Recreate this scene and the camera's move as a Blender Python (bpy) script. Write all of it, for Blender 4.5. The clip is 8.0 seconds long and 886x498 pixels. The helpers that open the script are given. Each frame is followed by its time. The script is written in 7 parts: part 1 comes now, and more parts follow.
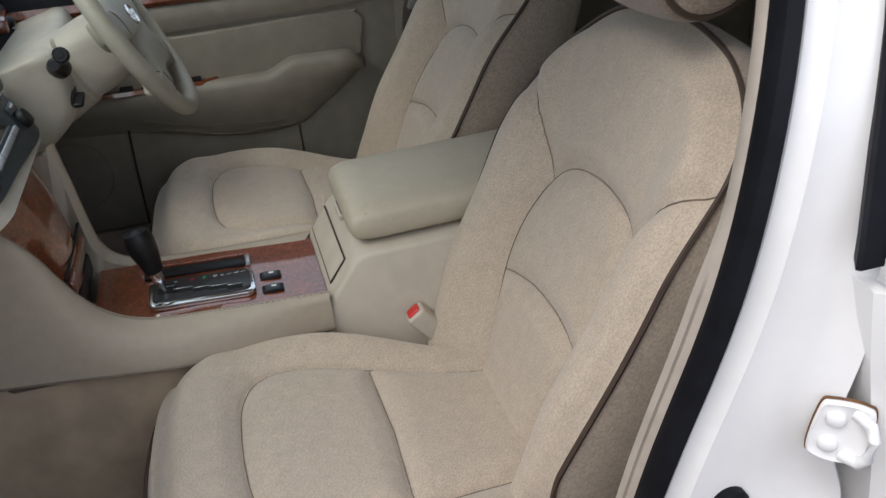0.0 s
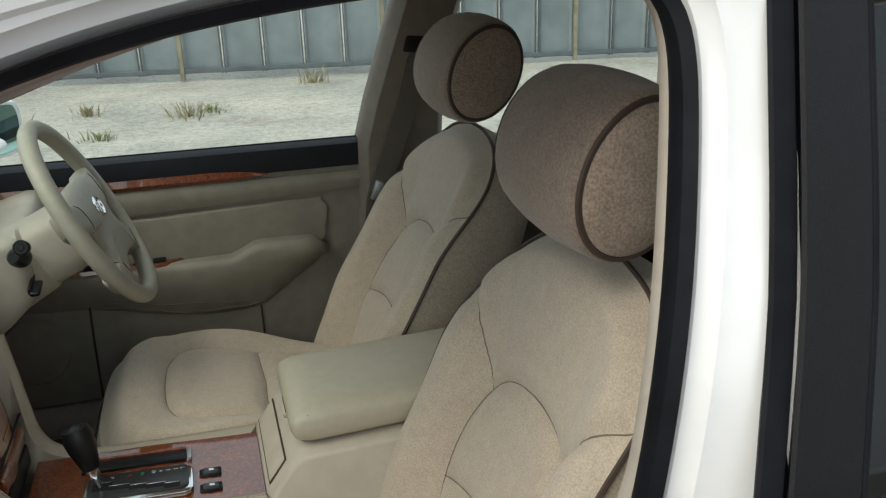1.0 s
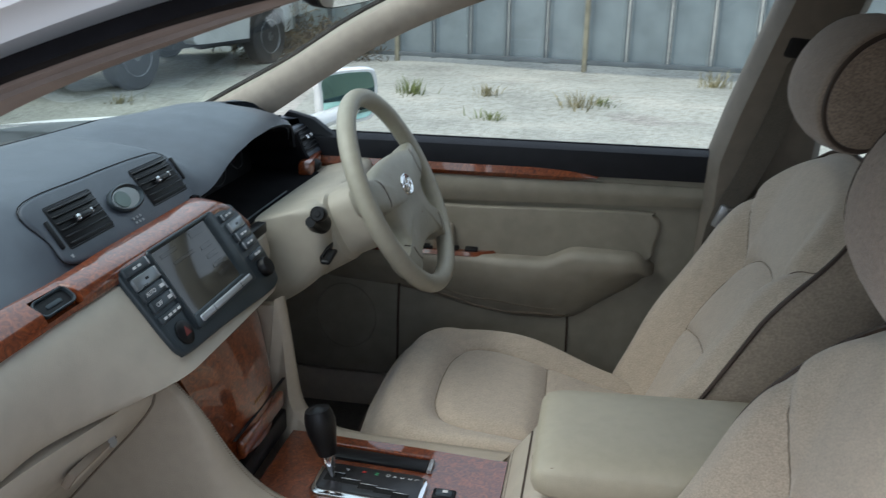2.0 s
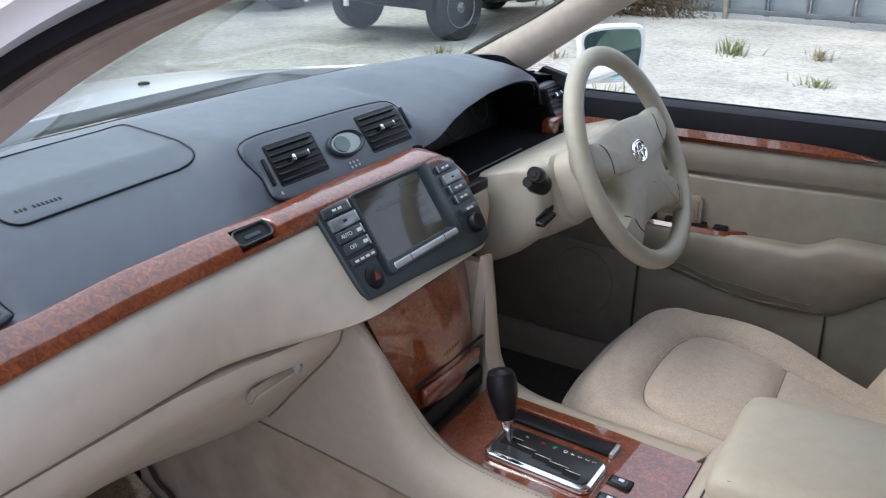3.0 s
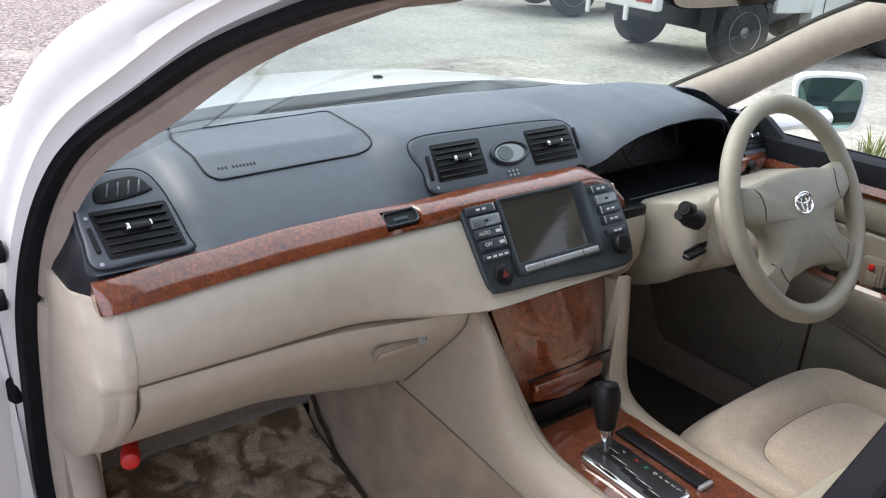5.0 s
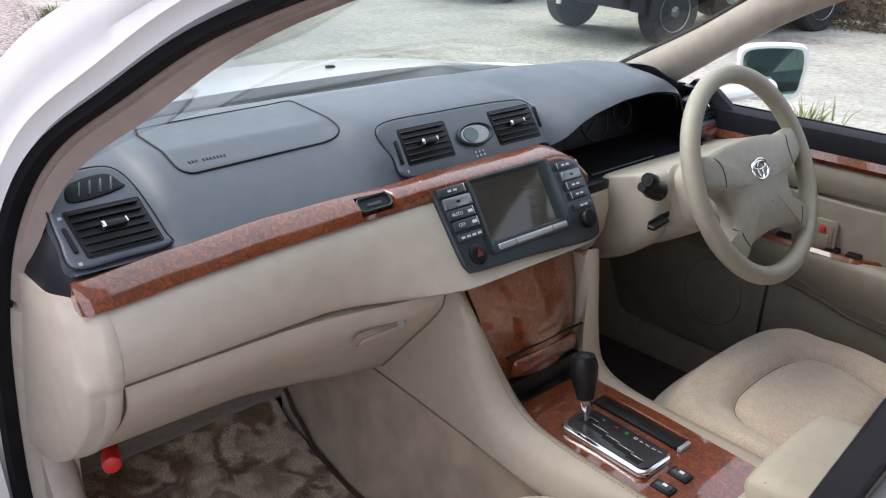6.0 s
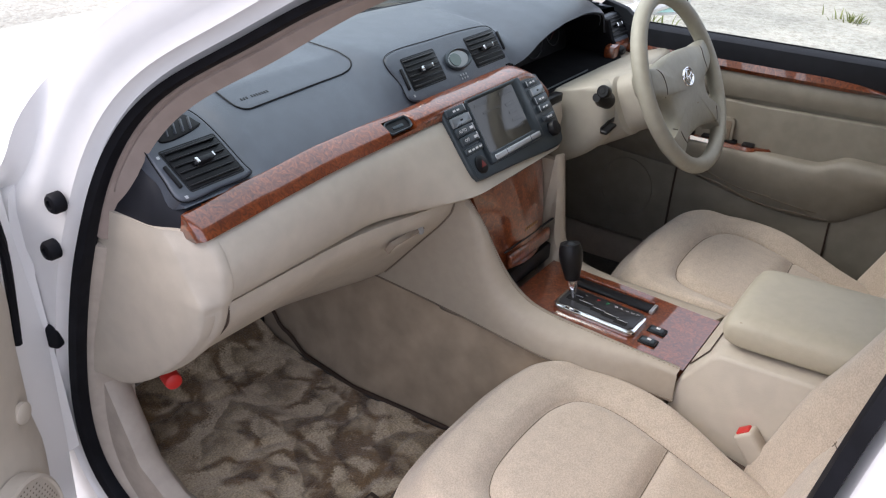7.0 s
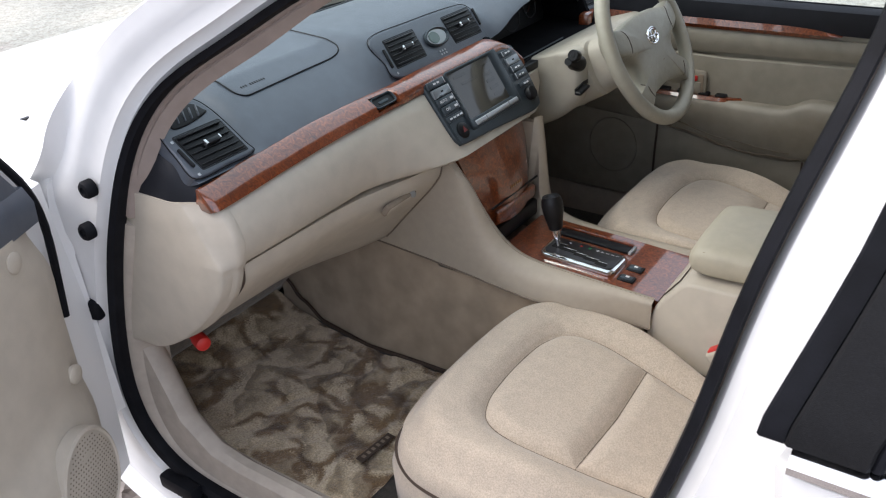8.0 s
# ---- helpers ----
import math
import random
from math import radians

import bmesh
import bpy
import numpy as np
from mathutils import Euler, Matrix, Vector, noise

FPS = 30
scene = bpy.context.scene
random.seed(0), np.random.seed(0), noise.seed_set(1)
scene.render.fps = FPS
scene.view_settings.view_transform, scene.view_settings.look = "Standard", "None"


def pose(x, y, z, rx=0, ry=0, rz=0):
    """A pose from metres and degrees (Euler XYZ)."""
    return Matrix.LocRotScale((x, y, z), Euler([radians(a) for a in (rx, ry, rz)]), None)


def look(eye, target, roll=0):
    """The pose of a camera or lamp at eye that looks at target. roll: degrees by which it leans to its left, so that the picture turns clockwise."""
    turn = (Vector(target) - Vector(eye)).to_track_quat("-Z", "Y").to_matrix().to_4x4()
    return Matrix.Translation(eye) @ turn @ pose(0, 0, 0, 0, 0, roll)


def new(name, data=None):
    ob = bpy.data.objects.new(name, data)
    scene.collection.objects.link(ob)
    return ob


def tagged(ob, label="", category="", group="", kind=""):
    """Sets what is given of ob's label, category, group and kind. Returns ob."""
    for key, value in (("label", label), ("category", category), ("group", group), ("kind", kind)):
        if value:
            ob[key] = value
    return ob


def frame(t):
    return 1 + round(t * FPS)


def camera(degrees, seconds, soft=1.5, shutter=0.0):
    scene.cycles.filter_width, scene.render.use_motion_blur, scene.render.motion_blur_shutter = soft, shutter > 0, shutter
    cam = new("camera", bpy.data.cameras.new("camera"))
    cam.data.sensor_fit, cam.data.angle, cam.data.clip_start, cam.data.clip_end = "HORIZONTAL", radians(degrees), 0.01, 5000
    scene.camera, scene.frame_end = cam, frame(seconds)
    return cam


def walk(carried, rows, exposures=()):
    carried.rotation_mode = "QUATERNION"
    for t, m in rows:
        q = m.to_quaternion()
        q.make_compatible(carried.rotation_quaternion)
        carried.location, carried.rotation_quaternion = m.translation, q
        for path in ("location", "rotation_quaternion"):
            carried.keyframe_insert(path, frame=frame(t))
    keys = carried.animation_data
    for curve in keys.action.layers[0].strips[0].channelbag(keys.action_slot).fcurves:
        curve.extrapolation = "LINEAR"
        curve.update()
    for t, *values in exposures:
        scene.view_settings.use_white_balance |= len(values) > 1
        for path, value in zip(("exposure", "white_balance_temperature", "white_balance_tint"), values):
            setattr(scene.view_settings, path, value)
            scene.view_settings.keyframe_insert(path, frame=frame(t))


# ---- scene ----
# A parked right-hand-drive saloon with its front passenger door open, on a gravel lot.
# Car axes: forward is -x, the driver's side is +y, z is up from the ground.
cam = camera(55.27, 8.0, soft=1.15, shutter=0.15)
ROWS = [
    (0.0, 0.1398, -1.3360, 1.3004, 60.38, 3.67, -16.10),
    (0.5, 0.1997, -1.3296, 1.3539, 65.09, 4.38, -18.78),
    (1.0, 0.2060, -1.3433, 1.3879, 70.51, 1.62, -16.47),
    (1.5, 0.2439, -1.2767, 1.3844, 73.13, -0.97, -5.97),
    (2.0, 0.3486, -1.1296, 1.3492, 70.60, -0.70, 10.84),
    (2.2, 0.3652, -1.0777, 1.3377, 68.57, -0.31, 16.24),
    (3.3, 0.5330, -1.0283, 1.3527, 68.67, 0.06, 37.84),
    (3.5, 0.5636, -1.0357, 1.3819, 69.41, -0.69, 41.50),
    (4.0, 0.6398, -1.0233, 1.4010, 69.53, -3.48, 49.28),
    (4.5, 0.6849, -1.0100, 1.3822, 68.59, -4.10, 52.70),
    (4.7, 0.6957, -1.0065, 1.3871, 68.39, -3.23, 52.65),
    (5.8, 0.7034, -1.0161, 1.3944, 66.98, -1.00, 49.71),
    (6.0, 0.6817, -1.0542, 1.3817, 67.32, -1.06, 47.37),
    (6.5, 0.5844, -1.2575, 1.4054, 65.92, -1.68, 38.35),
    (7.0, 0.5677, -1.4104, 1.4452, 62.14, -1.60, 34.69),
    (7.5, 0.5938, -1.4635, 1.4604, 60.77, -0.50, 33.85),
    (8.0, 0.7208, -1.5164, 1.4780, 61.12, 3.10, 34.18),
]
EXPOSURES = [(0.0, 0.34, 6450, 10), (1.0, 0.29, 6850, 2), (1.5, 0.29, 6900, 5), (2.2, 0.58, 5950, 7), (3.5, 1.10, 6450, 20), (4.5, 1.08, 6600, 15), (6.0, 0.98, 6600, 17), (6.5, 0.98, 6600, 18), (8.0, 0.78, 6500, 12)]
walk(cam, [(t, pose(*row)) for t, *row in ROWS], EXPOSURES)

# ---- daylight: thin overcast ----
world = bpy.data.worlds.new("sky")
scene.world = world
world.use_nodes = True
wn, wl = world.node_tree.nodes, world.node_tree.links
sky = wn.new("ShaderNodeTexSky")
sky.sky_type, sky.sun_disc = "NISHITA", False
sky.sun_elevation, sky.sun_rotation = radians(52), radians(237)
sky.air_density, sky.dust_density, sky.ozone_density = 1.0, 5.0, 1.0
veil = wn.new("ShaderNodeMixRGB")
veil.inputs[0].default_value = 0.6
veil.inputs[2].default_value = (8.7, 9.4, 10.9, 1)
wl.new(sky.outputs[0], veil.inputs[1])
wl.new(veil.outputs[0], wn["Background"].inputs[0])
wn["Background"].inputs[1].default_value = 0.13
sun_data = bpy.data.lights.new("sun", "SUN")
sun_data.energy, sun_data.angle, sun_data.color = 1.1, radians(40), (1.0, 0.965, 0.94)
sun = new("sun", sun_data)
sun.matrix_world = look((-4.6, -3, 7), (0, 0, 0))


# ---- helpers for meshes ----
def lin(x, pairs):
    """Straight-line interpolation in a table of pairs."""
    return float(np.interp(x, [p[0] for p in pairs], [p[1] for p in pairs]))


def thing(name, label, category, kind="", group="", at=(0, 0, 0)):
    ob = new(name)
    ob.location = at
    return tagged(ob, label, category, group, kind)


def part(name, bm, material, parent, label="", smooth=True, angle=40):
    """Links a bmesh as one mesh under a thing or a part."""
    bmesh.ops.recalc_face_normals(bm, faces=bm.faces[:])
    me = bpy.data.meshes.new(name)
    bm.to_mesh(me)
    bm.free()
    if smooth:
        me.shade_smooth()
        me.set_sharp_from_angle(angle=radians(angle))
    me.materials.append(material)
    ob = new(name, me)
    if parent is not None:
        ob.parent = parent
        if parent.parent is None:
            ob.matrix_parent_inverse = Matrix.Translation(-parent.location)
    if label:
        ob["label"] = label
    return ob


def add_grid(bm, pts, wrap_u=False, wrap_v=False):
    """Faces over a grid of points [u][v]."""
    rows = [[bm.verts.new(p) for p in r] for r in pts]
    nu, nv = len(rows), len(rows[0])
    for i in range(nu if wrap_u else nu - 1):
        for j in range(nv if wrap_v else nv - 1):
            a, b = rows[i][j], rows[(i + 1) % nu][j]
            c, d = rows[(i + 1) % nu][(j + 1) % nv], rows[i][(j + 1) % nv]
            try:
                bm.faces.new((a, b, c, d))
            except ValueError:
                pass
    return rows


def loft(sections, caps=True, closed=True, loop=False, bm=None):
    """A skin through rings of points; closed: each ring is a loop; loop: the last ring joins the first."""
    bm = bm or bmesh.new()
    rows = add_grid(bm, sections, wrap_u=loop, wrap_v=closed)
    if caps and closed and not loop:
        for ring in (rows[0], rows[-1]):
            try:
                bm.faces.new(ring)
            except ValueError:
                pass
    return bm


def spline(pts, n, closed=False):
    """n points along a smooth curve through pts, evenly by parameter."""
    pts = [Vector(p) for p in pts]
    m = len(pts)
    out = []
    count = n if closed else n - 1
    for k in range(n):
        s = k / count * (m if closed else m - 1)
        i = min(int(s), m - 1 if closed else m - 2)
        f = s - i
        g = [pts[(i + o) % m] if closed else pts[max(0, min(m - 1, i + o))] for o in (-1, 0, 1, 2)]
        out.append(0.5 * (2 * g[1] + (g[2] - g[0]) * f + (2 * g[0] - 5 * g[1] + 4 * g[2] - g[3]) * f * f + (3 * g[1] - g[0] - 3 * g[2] + g[3]) * f ** 3))
    return out


def tube(path, r, n=10, closed=False, flat=1.0, bm=None, up=(0, 0, 1)):
    """A round bar along a path; r may be a list."""
    bm = bm or bmesh.new()
    path = [Vector(p) for p in path]
    m = len(path)
    rings = []
    for i, p in enumerate(path):
        a = path[(i - 1) % m] if closed or i else path[0]
        b = path[(i + 1) % m] if closed or i < m - 1 else path[-1]
        d = (b - a).normalized()
        side = d.cross(Vector(up))
        side = side.normalized() if side.length > 1e-4 else Vector((1, 0, 0))
        top = side.cross(d)
        rr = r[i] if isinstance(r, (list, tuple)) else r
        rings.append([p + side * rr * math.cos(2 * math.pi * k / n) + top * rr * flat * math.sin(2 * math.pi * k / n) for k in range(n)])
    return loft(rings, caps=not closed, loop=closed, bm=bm)


def rbox(size, r=0.01, seg=2, m=None, bm=None):
    """A box with rounded edges, centred, moved by m."""
    own = bmesh.new()
    bmesh.ops.create_cube(own, size=1.0)
    bmesh.ops.scale(own, vec=size, verts=own.verts[:])
    bmesh.ops.bevel(own, geom=own.edges[:], offset=min(r, min(size) * 0.49), segments=seg, affect="EDGES", profile=0.5)
    if m is not None:
        bmesh.ops.transform(own, matrix=m, verts=own.verts[:])
    if bm is None:
        return own
    me = bpy.data.meshes.new("t")
    own.to_mesh(me)
    own.free()
    bm.from_mesh(me)
    bpy.data.meshes.remove(me)
    return bm


def prism(poly, depth, m, r=0.0, seg=2):
    """A flat polygon (x, y) given a depth along local z, its upper edge rounded, moved by m."""
    pts = [Vector((x, y)) for x, y in poly]
    pts = [p for i, p in enumerate(pts) if (p - pts[i - 1]).length > 1e-6]
    n = len(pts)
    turn = 1 if sum(pts[i - 1].x * pts[i].y - pts[i].x * pts[i - 1].y for i in range(n)) > 0 else -1
    outward = []
    for i in range(n):
        d = (pts[i] - pts[i - 1]).normalized() + (pts[(i + 1) % n] - pts[i]).normalized()
        outward.append(Vector((d.y, -d.x)).normalized() * turn if d.length > 1e-6 else Vector((0, 0)))
    levels = [(0.0, 0.0)]
    if r:
        levels += [(r * (1 - math.cos(radians(90 * k / seg))), depth - r + r * math.sin(radians(90 * k / seg))) for k in range(seg + 1)]
    else:
        levels.append((0.0, depth))
    return loft([[m @ Vector((p.x - q.x * a, p.y - q.y * a, z)) for p, q in zip(pts, outward)] for a, z in levels])


def rrect(w, h, r, n=5):
    """The outline of a rounded rectangle."""
    out = []
    for cx, cy, a0 in ((w / 2 - r, h / 2 - r, 0), (-w / 2 + r, h / 2 - r, 90), (-w / 2 + r, -h / 2 + r, 180), (w / 2 - r, -h / 2 + r, 270)):
        for k in range(n + 1):
            a = radians(a0 + 90 * k / n)
            out.append((cx + r * math.cos(a), cy + r * math.sin(a)))
    return out


def frame_at(origin, xdir, ydir):
    """A pose whose local x and y run along the given directions."""
    x = Vector(xdir).normalized()
    z = x.cross(Vector(ydir)).normalized()
    y = z.cross(x)
    m = Matrix((x, y, z)).transposed().to_4x4()
    m.translation = Vector(origin)
    return m


def lathe(profile, m, n=24, bm=None):
    """A turned shape: profile of (radius, height) round local z."""
    bm = bm or bmesh.new()
    rings = [[m @ Vector((r * math.cos(2 * math.pi * k / n), r * math.sin(2 * math.pi * k / n), h)) for k in range(n)] for r, h in profile]
    return loft(rings, bm=bm)


def lerp(a, b, t):
    return a + (b - a) * t


def smooth01(t):
    t = max(0.0, min(1.0, t))
    return t * t * (3 - 2 * t)


def table(x, rows):
    """Smoothly interpolated values of rows (x, value)."""
    if x <= rows[0][0]:
        return rows[0][1]
    for (a, va), (b, vb) in zip(rows, rows[1:]):
        if x <= b:
            return lerp(va, vb, smooth01((x - a) / (b - a)))
    return rows[-1][1]


def near_path(px, py, path):
    """The distance from a point to a polyline."""
    best = 9.0
    for (ax, ay), (bx, by) in zip(path, path[1:]):
        dx, dy = bx - ax, by - ay
        t = max(0.0, min(1.0, ((px - ax) * dx + (py - ay) * dy) / (dx * dx + dy * dy)))
        best = min(best, math.hypot(px - ax - t * dx, py - ay - t * dy))
    return best


def flat_spline(pts, n, closed=False):
    return [(p.x, p.y) for p in spline([(x, y, 0) for x, y in pts], n, closed)]


# ---- materials ----
def material(name, colour, rough=0.6, metal=0.0, vary=0.12, scale=30.0, bump=0.0, bump_scale=200.0, coat=0.0, spec=0.5, second=None, sheen=0.0, stretch=None):
    """A surface with tone that varies at two scales, fine relief and uneven gloss."""
    m = bpy.data.materials.new(name)
    m.use_nodes = True
    nt = m.node_tree
    b = nt.nodes["Principled BSDF"]
    b.inputs["Roughness"].default_value, b.inputs["Metallic"].default_value = rough, metal
    b.inputs["Coat Weight"].default_value, b.inputs["Coat Roughness"].default_value = coat, 0.03
    b.inputs["Specular IOR Level"].default_value = spec
    b.inputs["Sheen Weight"].default_value = sheen
    co = nt.nodes.new("ShaderNodeTexCoord")
    vec = co.outputs["Object"]
    if stretch:
        mp = nt.nodes.new("ShaderNodeMapping")
        mp.inputs["Scale"].default_value = stretch
        nt.links.new(vec, mp.inputs[0])
        vec = mp.outputs[0]

    def tex(sc, detail=3.0):
        n = nt.nodes.new("ShaderNodeTexNoise")
        n.inputs["Scale"].default_value, n.inputs["Detail"].default_value = sc, detail
        nt.links.new(vec, n.inputs["Vector"])
        return n.outputs["Fac"]

    def mix(fac, a, c, kind="MIX"):
        n = nt.nodes.new("ShaderNodeMix")
        n.data_type, n.blend_type = "RGBA", kind
        if isinstance(fac, float):
            n.inputs[0].default_value = fac
        else:
            nt.links.new(fac, n.inputs[0])
        for sock, v in ((n.inputs[6], a), (n.inputs[7], c)):
            if isinstance(v, tuple):
                sock.default_value = (*v, 1)
            else:
                nt.links.new(v, sock)
        return n.outputs[2]

    def spread(fac, lo, hi):
        n = nt.nodes.new("ShaderNodeMapRange")
        n.inputs[1].default_value, n.inputs[2].default_value = lo, hi
        nt.links.new(fac, n.inputs[0])
        return n.outputs[0]

    low = tuple(c * (1 - vary) for c in colour)
    high = second or tuple(min(1.0, c * (1 + vary)) for c in colour)
    base = mix(spread(tex(scale), 0.35, 0.65), low, high)
    base = mix(spread(tex(scale * 0.12), 0.3, 0.7), base, mix(1.0, base, tuple([1 - vary * 0.7] * 3), "MULTIPLY"))
    nt.links.new(base, b.inputs["Base Color"])
    gl = nt.nodes.new("ShaderNodeMapRange")
    gl.inputs[3].default_value, gl.inputs[4].default_value = rough * 0.85, min(1.0, rough * 1.15)
    nt.links.new(tex(scale * 0.7), gl.inputs[0])
    nt.links.new(gl.outputs[0], b.inputs["Roughness"])
    if bump:
        bp = nt.nodes.new("ShaderNodeBump")
        bp.inputs["Strength"].default_value, bp.inputs["Distance"].default_value = bump, 0.001
        nt.links.new(tex(bump_scale, 2.0), bp.inputs["Height"])
        nt.links.new(bp.outputs[0], b.inputs["Normal"])
    return m


def glass(name, tint=(0.85, 0.95, 0.92)):
    m = bpy.data.materials.new(name)
    m.use_nodes = True
    nt = m.node_tree
    b = nt.nodes["Principled BSDF"]
    nt.nodes.remove(b)
    out = nt.nodes["Material Output"]
    tr, gl, mx, lw, pw, ad = (nt.nodes.new(k) for k in ("ShaderNodeBsdfTransparent", "ShaderNodeBsdfGlossy", "ShaderNodeMixShader", "ShaderNodeLayerWeight", "ShaderNodeMath", "ShaderNodeMath"))
    tr.inputs[0].default_value = (*tint, 1)
    gl.inputs["Roughness"].default_value = 0.02
    lw.inputs[0].default_value = 0.5
    pw.operation, pw.inputs[1].default_value = "POWER", 5.0
    ad.operation, ad.inputs[1].default_value, ad.inputs[2].default_value = "MULTIPLY_ADD", 0.85, 0.05
    nt.links.new(lw.outputs["Facing"], pw.inputs[0])
    nt.links.new(pw.outputs[0], ad.inputs[0])
    nt.links.new(ad.outputs[0], mx.inputs[0])
    nt.links.new(tr.outputs[0], mx.inputs[1])
    nt.links.new(gl.outputs[0], mx.inputs[2])
    nt.links.new(mx.outputs[0], out.inputs[0])
    return m


FABRIC = material("seat_fabric", (0.495, 0.413, 0.323), 0.85, vary=0.15, scale=430, bump=0.7, bump_scale=1000, sheen=0.3)
FABRIC_SIDE = material("seat_side_fabric", (0.44, 0.365, 0.285), 0.9, vary=0.15, scale=260, bump=0.6, bump_scale=900, sheen=0.2)
HEADREST = material("headrest_fabric", (0.26, 0.193, 0.148), 0.85, vary=0.24, scale=300, bump=0.6, bump_scale=1000, sheen=0.3)
HEADCAP = material("headrest_cap_fabric", (0.32, 0.245, 0.188), 0.85, vary=0.26, scale=300, bump=0.6, bump_scale=1000, sheen=0.3)
SUEDE = material("smooth_carpet", (0.345, 0.268, 0.188), 0.95, vary=0.16, scale=14, bump=0.5, bump_scale=500, sheen=0.4)
LEATHER = material("beige_leather", (0.365, 0.312, 0.245), 0.46, vary=0.03, scale=60, bump=0.6, bump_scale=700)
WHEELLEATHER = material("wheel_leather", (0.34, 0.322, 0.258), 0.42, vary=0.04, scale=60, bump=0.5, bump_scale=800)
ARMLEATHER = material("armrest_leather", (0.45, 0.41, 0.315), 0.45, vary=0.03, scale=60, bump=0.6, bump_scale=700)
PIPING = material("brown_piping", (0.055, 0.035, 0.025), 0.6, vary=0.1, bump=0.2)
STITCH = material("seat_stitch", (0.17, 0.135, 0.10), 0.8)
SEAM = material("seam_thread", (0.25, 0.2, 0.15), 0.8)
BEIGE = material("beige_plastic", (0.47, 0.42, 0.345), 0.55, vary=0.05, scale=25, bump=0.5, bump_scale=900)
# the trim's beige, darkened to imitate the shade across the cabin
BEIGE_SHADED = material("beige_vinyl_shaded", (0.245, 0.225, 0.182), 0.5, vary=0.08, scale=25, bump=0.5, bump_scale=800)
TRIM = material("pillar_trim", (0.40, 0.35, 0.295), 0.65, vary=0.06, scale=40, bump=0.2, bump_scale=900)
# same trim toned down where it faces away from the sky
DOORTRIM_SHADED = material("doorway_trim_shaded", (0.285, 0.23, 0.20), 0.6, vary=0.06, scale=40, bump=0.2, bump_scale=900)
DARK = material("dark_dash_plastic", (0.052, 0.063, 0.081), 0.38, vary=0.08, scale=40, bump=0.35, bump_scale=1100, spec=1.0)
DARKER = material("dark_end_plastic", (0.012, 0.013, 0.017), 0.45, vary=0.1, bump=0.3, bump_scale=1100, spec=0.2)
# pillar trim with the far side's shadow put into its colour
PILLAR_SHADED = material("pillar_trim_shaded", (0.20, 0.172, 0.14), 0.65, vary=0.06, scale=40, bump=0.3, bump_scale=900)
BLACK = material("black_plastic", (0.006, 0.006, 0.007), 0.42, vary=0.2, bump=0.15, spec=0.3)
DEEP = material("matt_black", (0.004, 0.004, 0.005), 0.9, vary=0.1, spec=0.08)
RUBBER = material("black_rubber", (0.006, 0.0065, 0.009), 0.6, vary=0.25, scale=30, bump=0.2, bump_scale=300, spec=0.15)
PAINT = material("white_car_paint", (0.80, 0.795, 0.78), 0.25, vary=0.015, scale=8, coat=0.6)
PAINT_IN = material("white_inner_paint", (0.78, 0.775, 0.765), 0.35, vary=0.03, scale=14, coat=0.3)
CHROME = material("chrome", (0.8, 0.8, 0.8), 0.12, 1.0, vary=0.03)
SILVER = material("silver_plastic", (0.42, 0.43, 0.44), 0.35, 0.6, vary=0.04)
NAVGREY = material("grey_panel", (0.040, 0.052, 0.060), 0.36, 0.35, vary=0.06, bump=0.1)
BUTTON = material("grey_button", (0.055, 0.068, 0.078), 0.32, 0.3, vary=0.06)
# base lifted and warmed a little to suggest the cabin's reflection
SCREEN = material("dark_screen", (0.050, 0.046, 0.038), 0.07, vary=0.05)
# carpet blackened to stand in for the unlit driver's footwell
CARPET_SHADED = material("carpet", (0.045, 0.037, 0.029), 0.95, vary=0.25, scale=90, bump=0.9, bump_scale=600, sheen=0.3)
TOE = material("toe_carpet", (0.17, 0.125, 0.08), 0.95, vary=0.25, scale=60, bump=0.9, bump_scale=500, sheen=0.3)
GLASS = glass("clear_glass", (0.91, 0.96, 0.945))
SCREENGLASS = glass("windscreen_glass", (0.86, 0.965, 0.915))
UNDERSCREEN = material("screen_base_black", (0.012, 0.014, 0.014), 0.8, vary=0.2, bump=0.2, spec=0.15)
# dash beige with the shade around the column mixed into it
COLUMN_SHADED = material("column_plastic_shaded", (0.37, 0.34, 0.278), 0.5, vary=0.05, scale=25, bump=0.4, bump_scale=900)
RED = material("red_plastic", (0.55, 0.025, 0.02), 0.4, vary=0.08)


